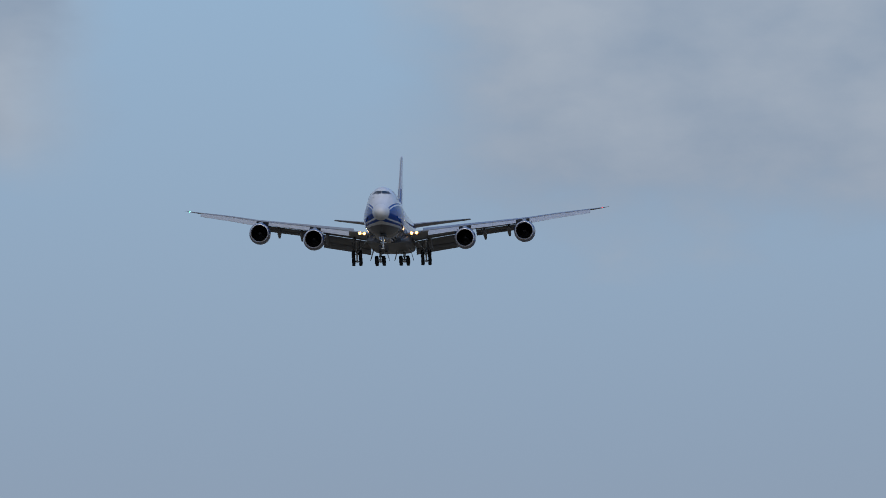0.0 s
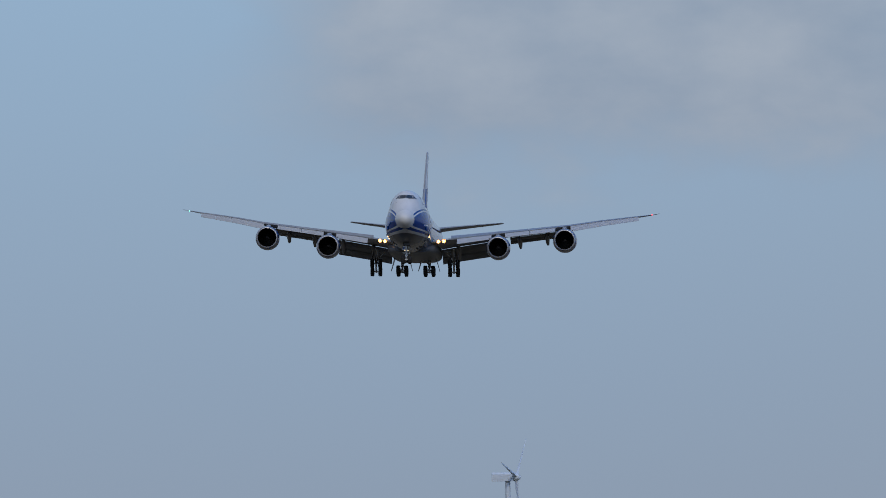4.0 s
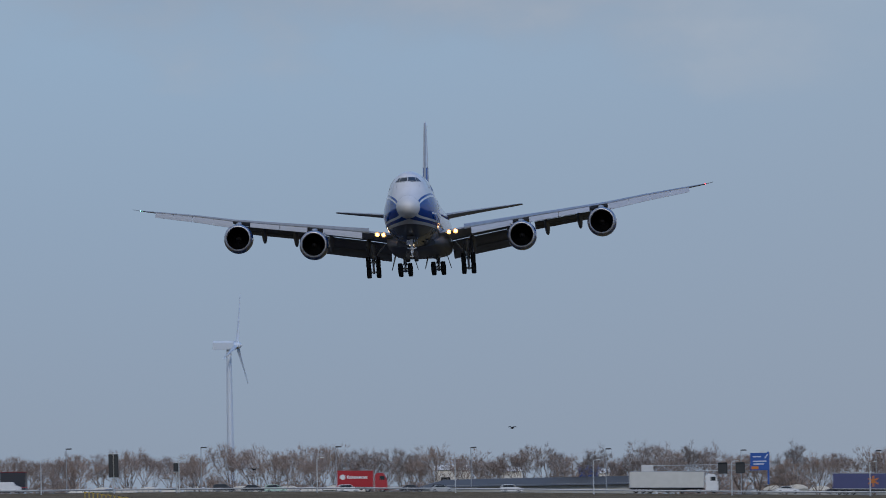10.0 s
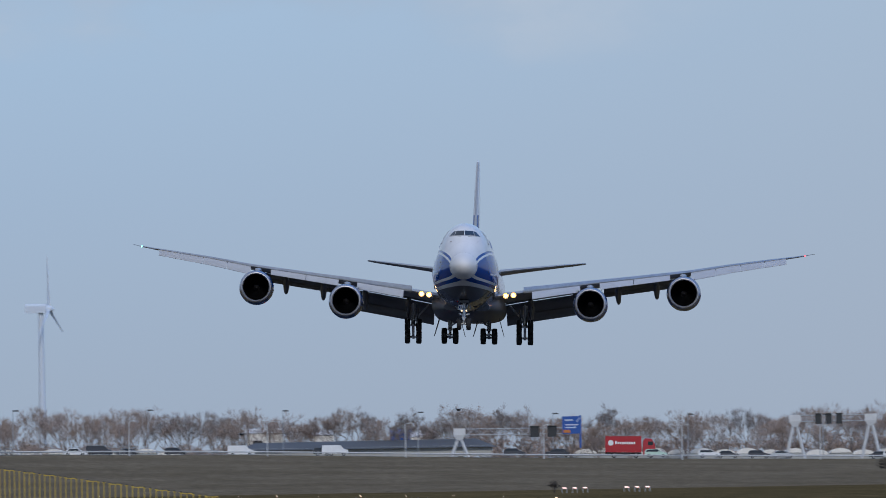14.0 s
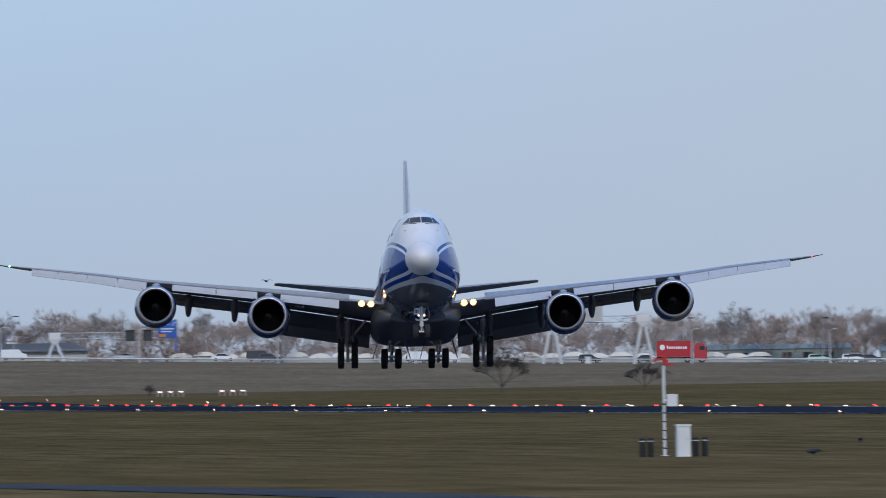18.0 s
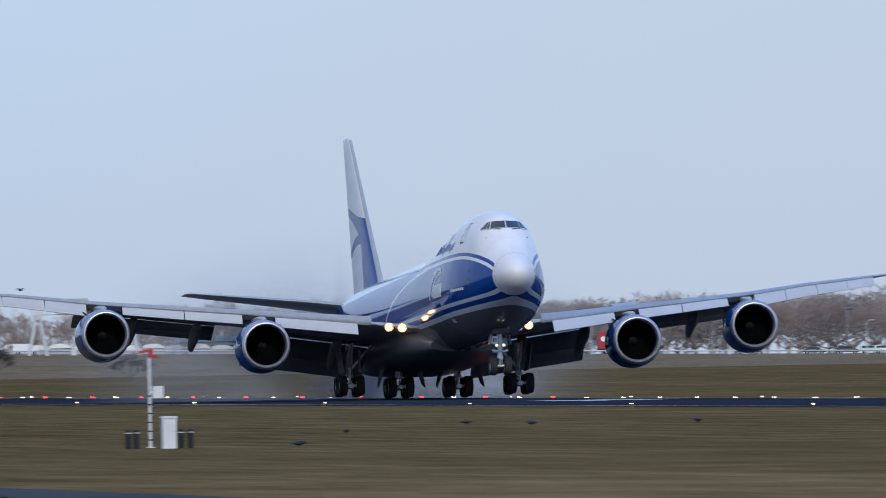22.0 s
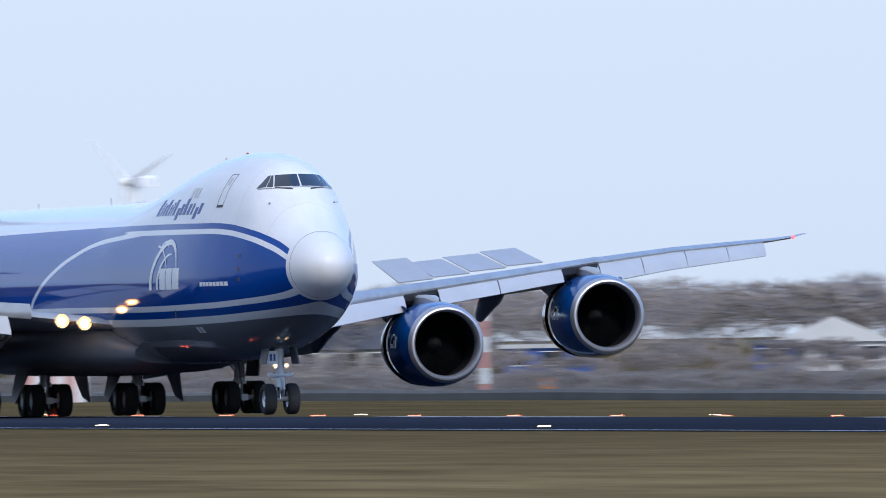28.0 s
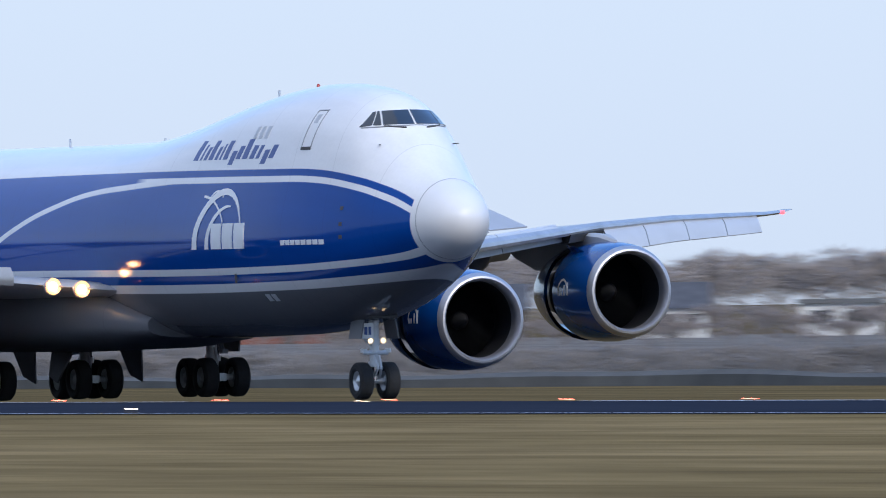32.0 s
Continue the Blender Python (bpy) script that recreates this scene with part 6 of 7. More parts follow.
drive(truck("red", "red", 6.6, "red box truck with white sign bars on the motorway", "white"), -10.0, 20.83, 3104)
drive(truck("white", "cream", 13.6, "white articulated truck with a cream trailer"), 55.0, 22.35, 3100)
drive(truck("white", "indigo", 13.6, "white articulated truck with an indigo trailer", "star"), 95.5, 23.5, 3100)
drive(truck("red", "dark", 5.0, "short red truck with a dark box body"), -202.0, -20.0, 3120)
drive(car("white", "white panel van on the motorway", "van"), -89.0, 26.62, 3097)
drive(car("white", "white panel van on the motorway", "van"), -68.7, 23.50, 3097)
for c, lb, st, r, v, lane in (("white", "white saloon car on the motorway", "saloon", -117.4, 25.1, 3087), ("dark", "dark people carrier on the motorway", "van", -114.2, 25.8, 3104), ("dark", "dark estate car on the motorway", "hatch", -96.9, 22.7, 3092), ("dark", "dark hatchback on the motorway", "hatch", -34.2, 21.8, 3092), ("dark", "dark saloon car on the motorway", "saloon", -27.0, 22.5, 3100), ("mint", "pale green hatchback on the motorway", "hatch", -12.6, 25.8, 3087), ("dark", "dark saloon car on the motorway", "saloon", 3.4, 23, 3104), ("dark", "dark hatchback on the motorway", "hatch", 9.1, 23, 3098), ("silver", "silver saloon car on the motorway", "saloon", 12.2, 24, 3087), ("white", "white compact car on the motorway", "hatch", 30.7, 26, 3098), ("dark", "dark saloon car on the motorway", "saloon", 36.4, 18, 3104), ("dark", "dark estate car on the motorway", "hatch", -70, 22.7, 3104), ("dark", "dark car on the far carriageway", "saloon", 60, -24, 3120), ("dark", "dark car on the far carriageway", "hatch", 20, -25, 3124), ("dark", "dark car on the far carriageway", "saloon", -60, -24, 3120), ("silver", "silver car on the far carriageway", "saloon", 120, -26, 3128), ("white", "white car on the motorway", "hatch", -2, 25, 3098), ("white", "white van on the motorway", "van", -150, 24, 3098), ("dark", "dark hatchback on the motorway", "hatch", -165, 23, 3092), ("silver", "silver estate car on the motorway", "hatch", -190, 25, 3098), ("white", "white van on the motorway", "van", -213, 24, 3092), ("white", "white saloon car on the motorway", "saloon", 75, 24, 3098)):
    drive(car(c, lb, st), r, v, lane)

# ---- wind turbines ----
M_TURBINE = mat("white turbine paint", (0.9, 0.9, 0.91), 0.5, var=0.04)
TURBINES = []


# white of the leftmost turbine with haze mixed into its base colour
M_TURBHAZE = mat("haze-tinted turbine paint", (0.66, 0.74, 0.84), 0.6, var=0.04)


def turbine(az, el, d, blade, face, start, speed):
    white = M_TURBINE if az > 6 else M_TURBHAZE
    hub = EYE + d * math.tan(radians(el))
    a = radians(az)
    e = thing("wind_turbine", "white three-bladed wind turbine in the distance", "wind turbine", "wind turbines", pose(d * math.sin(a), d * math.cos(a), 0, 0, 0, -az + face))
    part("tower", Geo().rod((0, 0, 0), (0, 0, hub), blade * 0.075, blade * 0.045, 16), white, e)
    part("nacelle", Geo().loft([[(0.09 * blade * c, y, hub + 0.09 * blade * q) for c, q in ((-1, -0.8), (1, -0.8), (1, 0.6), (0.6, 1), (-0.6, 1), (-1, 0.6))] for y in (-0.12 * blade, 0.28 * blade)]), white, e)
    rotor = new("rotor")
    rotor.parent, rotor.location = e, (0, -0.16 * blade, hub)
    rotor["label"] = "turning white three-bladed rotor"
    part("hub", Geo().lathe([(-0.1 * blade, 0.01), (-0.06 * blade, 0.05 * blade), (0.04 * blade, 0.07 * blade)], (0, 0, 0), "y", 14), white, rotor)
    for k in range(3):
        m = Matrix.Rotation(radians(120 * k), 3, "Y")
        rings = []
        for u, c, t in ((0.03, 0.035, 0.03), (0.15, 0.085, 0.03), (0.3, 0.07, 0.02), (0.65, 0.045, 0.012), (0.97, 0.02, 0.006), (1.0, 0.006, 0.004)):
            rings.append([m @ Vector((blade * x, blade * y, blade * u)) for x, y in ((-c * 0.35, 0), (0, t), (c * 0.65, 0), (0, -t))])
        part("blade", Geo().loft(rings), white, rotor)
    TURBINES.append((rotor, start, speed))


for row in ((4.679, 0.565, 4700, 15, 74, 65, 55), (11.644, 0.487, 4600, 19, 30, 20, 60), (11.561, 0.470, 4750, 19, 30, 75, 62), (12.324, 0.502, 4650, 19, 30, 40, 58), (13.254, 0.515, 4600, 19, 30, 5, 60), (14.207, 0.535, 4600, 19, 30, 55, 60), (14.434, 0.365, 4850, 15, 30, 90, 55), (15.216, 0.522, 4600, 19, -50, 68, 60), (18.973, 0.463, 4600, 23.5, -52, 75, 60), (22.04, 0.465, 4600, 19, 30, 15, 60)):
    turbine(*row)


# ---- far side of the airfield ----
M_HEDGE = mat("dark winter hedge", (0.085, 0.082, 0.075), 0.95, var=0.35, scale=0.6, bump=0.4)
M_BRICK = mat("red brick", (0.22, 0.08, 0.055), 0.85, var=0.2, scale=1.5)
M_TILE = mat("grey roof tile", (0.09, 0.093, 0.105), 0.9, var=0.25, scale=1.0)
M_TILE.node_tree.nodes["Principled BSDF"].inputs["Specular IOR Level"].default_value = 0.15
M_RENDER = mat("white rendered wall", (0.56, 0.56, 0.55), 0.8, var=0.06, scale=0.6)
M_TIMBER = mat("dark timber cladding", (0.06, 0.055, 0.05), 0.8, var=0.2)
rnd = random.Random(21)
g = Geo()
rings = []
for i in range(140):
    a = radians(11.0 + i * 0.13)
    d = min(1040 + 14 * math.sin(i * 0.35), 258 / math.sin(a) + 3 * math.sin(i * 0.35))
    c, s = math.sin(a), math.cos(a)
    h = (0.5 if d > 1030 else 0.55) + 0.25 * noise.noise(Vector((i * 0.21, 1.7, 0)))
    rings.append([Vector((c * (d + k), s * (d + k), z + ground_z(c * d, s * d))) for k, z in ((-1.2, 0.0), (-1.0, h * 0.7), (0, h), (1.0, h * 0.7), (1.2, 0))])
tagged(part("hedge", Geo().loft(rings), M_HEDGE), "long dark clipped winter hedge beyond the runway", "hedge", kind="stuff")


def house(az, d, w, h, wall, roof, label, kind="gable", turn=0.0, depth=8.0):
    a = radians(az)
    e = thing("house", label, "house", "houses beyond the runway", pose(d * math.sin(a), d * math.cos(a), ground_z(d * math.sin(a), d * math.cos(a)), 0, 0, -az + turn))
    part("wall", Geo().box((0, 0, h / 2), (w, depth, h)), wall, e, smooth=False)
    if kind == "gable":
        part("roof", Geo().loft([[(-w / 2 - 0.4, -depth / 2 - 0.4, h - 0.1), (-w / 2 - 0.4, 0, h + 2.2), (-w / 2 - 0.4, depth / 2 + 0.4, h - 0.1)], [(w / 2 + 0.4, -depth / 2 - 0.4, h - 0.1), (w / 2 + 0.4, 0, h + 2.2), (w / 2 + 0.4, depth / 2 + 0.4, h - 0.1)]]), roof, e, smooth=False)
    elif kind == "front":
        part("roof", Geo().loft([[(-w / 2 - 0.4, y, h - 0.1), (0, y, h + 2.0), (w / 2 + 0.4, y, h - 0.1)] for y in (-depth / 2 - 0.4, depth / 2 + 0.4)]), roof, e, smooth=False)
    else:
        part("roof", Geo().box((0, 0, h + 0.15), (w + 0.8, depth + 0.8, 0.35)), roof, e, smooth=False)
    n = max(2, int(w / 2.4))
    for k in range(n):
        x = -w / 2 + (k + 0.5) * w / n
        win = part("window", Geo().box((x, -depth / 2 - 0.03, h * 0.58), (w / n * 0.5, 0.08, 1.1)), M_WIN, e, smooth=False)
        part("window_sill", Geo().box((x, -depth / 2 - 0.05, h * 0.58 - 0.6), (w / n * 0.56, 0.14, 0.1)), M_CAB, win, smooth=False)
        part("lintel", Geo().box((x, -depth / 2 - 0.05, h * 0.58 + 0.6), (w / n * 0.56, 0.1, 0.08)), M_CAB, win, smooth=False)
    part("door", Geo().box((w * 0.12, -depth / 2 - 0.04, 1.05), (1.0, 0.1, 2.1)), M_TIMBER, e, smooth=False)
    return e


house(17.56, 1390, 9.5, 2.5, M_RENDER, M_RENDER, "white gabled bungalow beyond the airfield", "front")
house(17.36, 1385, 3.2, 2.3, M_SIGNBLUE, M_ROOFDARK, "blue container hut beside the bungalow", "flat")
house(18.0, 1420, 9, 2.6, M_BRICK, M_TILE, "brick bungalow with grey tiled roof")
house(18.6, 1400, 11, 2.7, M_TIMBER, M_TILE, "dark timber barn with grey roof")
house(19.12, 1380, 12, 2.6, M_RENDER, M_TILE, "white house with a grey roof", "gable")
house(19.55, 1360, 8, 3.2, M_RENDER, M_ROOFDARK, "white flat-roofed house beyond the airfield", "flat")
house(20.15, 1400, 10, 2.8, M_TIMBER, M_ROOFDARK, "dark flat-roofed house with white panels", "flat")
house(20.75, 1380, 11, 3.0, M_RENDER, M_TILE, "white farmhouse with dark roof")
house(21.35, 1370, 13, 2.6, M_RENDER, M_ROOFDARK, "long white flat-roofed hall", "flat")
house(22.2, 1420, 10, 2.8, M_BRICK, M_TILE, "brick farmhouse with grey tiled roof")
house(23.0, 1400, 12, 2.6, M_WALLGREY, M_ROOFDARK, "grey metal shed with a dark roof", "gable")
house(23.9, 1390, 9, 2.6, M_BRICK, M_TILE, "brick cottage with grey roof")
house(24.6, 1400, 10, 2.8, M_TIMBER, M_TILE, "dark timber house with tiled roof")
house(25.3, 1380, 8, 2.7, M_RENDER, M_TILE, "white cottage with dark roof")
house(25.95, 1380, 7, 2.9, M_RENDER, M_ROOFDARK, "white flat-roofed house beyond the airfield", "flat")
house(26.5, 1390, 12, 2.8, M_BRICK, M_TILE, "brick house with dark tiled roof")
house(12.5, 1650, 7, 2.6, M_RENDER, M_WALLGREY, "small white equipment building", "flat")
house(13.6, 1700, 14, 2.6, M_WALLGREY, M_ROOFDARK, "grey metal shed beyond the runway", "gable")
house(15.9, 1500, 9, 2.4, M_WALLGREY, M_TILE, "grey barn beyond the runway", "gable")
house(16.6, 1480, 8, 2.2, M_SIGNBLUE, M_WALLGREY, "blue container store beyond the runway", "flat")


def marked_hut(az, d, w, h):
    a = radians(az)
    e = thing("equipment_hut", "red and white striped equipment hut on the grass", "hut", "striped huts", pose(d * math.sin(a), d * math.cos(a), ground_z(d * math.sin(a), d * math.cos(a)), 0, 0, -az))
    n = 6
    for k in range(n):
        part("stripe_panel", Geo().box((-w / 2 + (k + 0.5) * w / n, 0, h / 2), (w / n, 2.4, h)), M_WARN if k % 2 == 0 else M_CAB, e, "faded red panel" if k % 2 == 0 else "white panel", smooth=False)
    part("roof", Geo().box((0, 0, h + 0.05), (w + 0.2, 2.6, 0.1)), M_CAB, e, smooth=False)


M_WARN = mat("faded red paint", (0.48, 0.24, 0.22), 0.6, var=0.12)
marked_hut(14.93, 985, 3.6, 2.4)
marked_hut(18.16, 815, 2.3, 1.7)
marked_hut(17.97, 818, 1.5, 0.9)
e = thing("warning_pole", "red and white banded pole on the grass", "pole", "", pose(930 * math.sin(radians(16.38)), 930 * math.cos(radians(16.38)), -FALL))
for k in range(7):
    part("band", Geo().rod((0, 0, 0.86 * k), (0, 0, 0.86 * (k + 1)), 0.25, seg=12), M_WARN if k % 2 == 0 else M_CAB, e)
e = thing("orange_box", "small orange marker box on the grass", "marker", "", pose(1020 * math.sin(radians(16.58)), 1020 * math.cos(radians(16.58)), -FALL))
part("body", Geo().box((0, 0, 0.4), (1.2, 0.8, 0.8)), M_ORANGE, e, smooth=False)
part("lid", Geo().box((0, 0, 0.83), (1.3, 0.9, 0.08)), M_ORANGE, e, smooth=False)

# approach-light stands and the yellow aerial row
M_LPALE = glow("pale approach light", (1.0, 0.62, 0.55), 1.5)
M_YELLOW = mat("yellow frame paint", (0.55, 0.38, 0.05), 0.55, var=0.12)
for k in range(62):
    y = 1962 + 8.2 * k
    h = 0.45 + 0.0122 * (y - 1960)
    e = thing("approach_post", "yellow post with a short crossbar on the grass", "post", "approach light posts", pose(180.2, y, 0))
    part("post", Geo().rod((0, 0, 0), (0, 0, h), 0.075, 0.06, 6), M_YELLOW, e)
    part("crossbar", Geo().box((0, 0, h), (0.35 if k % 4 else 1.4, 0.1, 0.1)), M_YELLOW, e, smooth=False)
    part("lamp", Geo().lathe([(0, 0.07), (0.12, 0.09), (0.14, 0.02)], (0, 0, h + 0.05), "z", 8), M_DARKBOARD, e)
a = radians(3.525)
e = thing("weather_mast", "red and white lattice mast with wind vane and cups", "mast", "", pose(1140 * math.sin(a), 1140 * math.cos(a), 0, 0, 0, -3.5))
for k in range(9):
    z0, z1 = k * 0.985, (k + 1) * 0.985
    g = Geo()
    for sx in (-0.24, 0.24):
        for sy in (-0.24, 0.24):
            g.rod((sx, sy, z0), (sx, sy, z1), 0.03, seg=5)
    for j in range(2):
        p, q = z0 + j * 0.49, z0 + j * 0.49 + 0.49
        for sy in (-0.24, 0.24):
            g.rod((-0.24, sy, p), (0.24, sy, q), 0.018, seg=4).rod((0.24, sy, p), (-0.24, sy, q), 0.018, seg=4)
        for sx in (-0.24, 0.24):
            g.rod((sx, -0.24, p), (sx, 0.24, q), 0.018, seg=4)
    part("lattice_section", g, M_REDPAINT if k % 2 == 0 else M_CAB, e, "red lattice section" if k % 2 == 0 else "white lattice section", smooth=False)
part("stem", Geo().rod((0, 0, 8.85), (0, 0, 9.3), 0.03).rod((-0.15, 0, 9.28), (0.35, 0, 9.28), 0.03).rod((-0.15, 0, 9.28), (-0.42, 0, 9.42), 0.03).rod((-0.42, 0, 9.42), (-0.42, 0, 9.95), 0.025).rod((0.35, 0, 9.28), (0.35, 0, 9.62), 0.025), M_DARKBOARD, e)
part("wind_vane", Geo().rod((0.2, 0, 9.62), (0.85, 0, 9.62), 0.018).box((0.8, 0, 9.66), (0.14, 0.03, 0.34)), M_DARKBOARD, e, "dark wind vane")
part("cup_wheel", Geo().box((-0.42, 0, 9.98), (0.28, 0.28, 0.05)), M_DARKBOARD, e, "dark cup wheel")
for dx in (-0.4, 0.32):
    part("obstacle_lamp", Geo().lathe([(0, 0.06), (0.16, 0.07), (0.2, 0.02)], (dx, 0, 8.98), "z", 10), M_LRED, e, "glowing red obstacle lamp")
for n, az in ((0, 6.46), (1, 6.67)):
    for k in range(3):
        a = radians(az - 0.025 + 0.035 * k)
        d = 2150
        p = thing("approach_lamp", "white approach lamp unit on short legs", "approach lamp", "approach lamps", pose(d * math.sin(a), d * math.cos(a), 0, 0, 0, -az))
        part("housing", Geo().box((0, 0.1, 0.62), (0.55, 0.5, 0.2)), M_STEEL, p, smooth=False)
        part("leg", Geo().rod((-0.3, 0, 0), (-0.3, 0, 0.5), 0.05, seg=6).rod((0.3, 0, 0), (0.3, 0, 0.5), 0.05, seg=6), M_STEEL, p)
        part("lamp", Geo().box((0, -0.17, 0.62), (0.45, 0.04, 0.12)), M_LPALE, p, "white glowing lamp", smooth=False)

# ---- birds ----
M_CROW = mat("black feathers", (0.012, 0.012, 0.014), 0.5, var=0.2)


def crow(flying, label):
    e = thing("crow", label, "bird", "crows")
    part("body", Geo().lathe([(-0.2, 0.02), (-0.1, 0.07), (0.03, 0.085), (0.14, 0.05), (0.18, 0.045), (0.23, 0.03), (0.3, 0.005)], (0, 0, 0.14 if not flying else 0), "x", 12), M_CROW, e)
    if flying:
        for sd in (-1, 1):
            part("wing", Geo().loft([[(0.1, sd * y, z), (0.06, sd * y, z + 0.015), (-b, sd * y, z)] for y, z, b in ((0.04, 0.03, 0.12), (0.25, 0.12, 0.14), (0.48, 0.05, 0.03))]), M_CROW, e)
    else:
        part("legs", Geo().rod((0, 0.03, 0), (0.01, 0.03, 0.1), 0.008, seg=5).rod((0, -0.03, 0), (0.01, -0.03, 0.1), 0.008, seg=5), M_CROW, e)
        part("wing", Geo().lathe([(-0.3, 0.01), (-0.1, 0.06), (0.08, 0.05)], (0, 0, 0.17), "x", 8), M_CROW, e)
    part("tail", Geo().box((-0.27, 0, 0.12 if not flying else 0.0), (0.18, 0.07, 0.015)), M_CROW, e, smooth=False)
    return e


for az, el, face in ((8.634, -0.32, 200), (8.794, -0.279, 100), (9.2, -0.255, 160), (9.42, -0.262, 20), (9.98, -0.262, 300)):
    d = EYE / math.tan(radians(-el))
    c = crow(False, "black crow standing on the grass")
    c.matrix_world = pose(d * math.sin(radians(az)), d * math.cos(radians(az)), 0, 0, 0, face)
FLYERS = []
for rows in (((0, 9.9, 0.36, 1300), (20, 9.5, 0.34, 1150), (21, 9.32, 0.33, 1100), (22.5, 9.33, 0.36, 1080), (23, 9.30, 0.36, 1070), (24, 9.29, 0.36, 1050), (32, 8.9, 0.35, 950)),
             ((0, 3.0, 0.5, 1500), (13, 5.17, 0.12, 1400), (14, 5.35, 0.13, 1380), (15.5, 6.01, 0.27, 1350), (18, 6.8, 0.3, 1300), (32, 9.0, 0.5, 1300)),
             ((0, 2.2, 0.3, 1500), (8, 3.9, 0.25, 1400), (9, 5.4, 0.28, 1400), (13, 5.9, 0.21, 1380), (15, 6.3, 0.2, 1350), (32, 9.5, 0.3, 1300))):
    FLYERS.append((crow(True, "black crow in flight with spread wings"), rows))


# ---- touchdown smoke ----
def smoke_mat():
    m = bpy.data.materials.new("grey tyre smoke")
    m.use_nodes = True
    g = Graph(m)
    g.bsdf.inputs["Base Color"].default_value = (0.31, 0.37, 0.47, 1)
    g.bsdf.inputs["Roughness"].default_value = 1.0
    g.bsdf.inputs["Specular IOR Level"].default_value = 0.0
    tc = g.node("ShaderNodeTexCoord")
    sep = g.node("ShaderNodeSeparateXYZ", Vector=tc.outputs["Object"])
    core = g.math("POWER", g.math("ABSOLUTE", sep.outputs[1]), 3.0)
    inf = g.node("ShaderNodeObjectInfo")
    shift = g.node("ShaderNodeVectorMath", **{})
    shift.operation = "ADD"
    g.link(tc.outputs["Object"], shift.inputs[0])
    off = g.node("ShaderNodeCombineXYZ", X=g.math("MULTIPLY", inf.outputs["Random"], 40.0))
    g.link(off.outputs[0], shift.inputs[1])
    n = g.node("ShaderNodeTexNoise", Vector=shift.outputs[0], Scale=1.6, Detail=5.0, Roughness=0.6)
    a = g.clamp(g.math("MULTIPLY_ADD", n.outputs[0], 1.7, -0.25))
    g.link(g.math("MULTIPLY", g.math("MULTIPLY", core, a), 0.9), g.bsdf.inputs["Alpha"])
    return m


M_SMOKE = smoke_mat()
# a thin curved veil, bulging towards the runway's near end
ball = Geo()
for j in range(19):
    for i in range(33):
        a, c = math.pi * i / 32, math.pi * (j / 18 - 0.5)
        ball.v.append((-math.cos(a) * math.cos(c), -math.sin(a) * math.cos(c), math.sin(c)))
ball.f += [(33 * j + i, 33 * j + i + 1, 33 * j + i + 34, 33 * j + i + 33) for j in range(18) for i in range(32)]
ball = ball.mesh("smoke puff", True, 80)
ball.materials.append(M_SMOKE)
SMOKE = []
rnd = random.Random(3)
for k in range(7):
    y = 1120 - 40 * k
    x = MID_X + rnd.uniform(-4, 4)
    e = new("smoke_puff", ball)
    tagged(e, "thin grey drifting tyre smoke above the runway", "smoke", "touchdown smoke")
    e.scale = (rnd.uniform(16, 22), 5.0, (9.5, 9.0, 7.5, 7.0, 5.5, 4.5, 3.5)[k])
    e.visible_shadow = False
    SMOKE.append((e, x, y, k))

WISPS = []
for k in range(15):
    y = 1120 - 13.5 * k
    e = new("smoke_puff", ball)
    tagged(e, "small pale puff of tyre smoke low on the runway", "smoke", "touchdown smoke")
    e.scale = (rnd.uniform(3.5, 6.5), 2.0, rnd.uniform(1.6, 2.8))
    e.visible_shadow = False
    WISPS.append((e, MID_X + rnd.uniform(-8, 5), y, k))

# ---- assemble the airplane ----
plane = thing("cargo_airplane", "white and blue four-engined cargo jet with lowered gear", "airplane")
build_hull(plane)
BENDING = []
for side in (-1, 1):
    BENDING += build_wing(plane, side)
SPOILER_PARTS = build_spoilers(plane)
build_tail(plane)
SLEEVES = []
for side in (-1, 1):
    for yy, ss, zz in ((11.95, 26.3, 2.62), (21.1, 34.95, 3.64)):
        eng, sleeve, _ = build_engine(plane, yy, ss, zz, side)
        SLEEVES.append(sleeve)
        BENDING.append((eng, side, ""))
GEARS = [build_main_gear(plane, 34.4, 5.5, -1, True), build_main_gear(plane, 34.4, 5.5, 1, True), build_main_gear(plane, 36.9, 1.92, -1, False), build_main_gear(plane, 36.9, 1.92, 1, False)]
NOSE_GEAR = build_nose_gear(plane, 7.15)

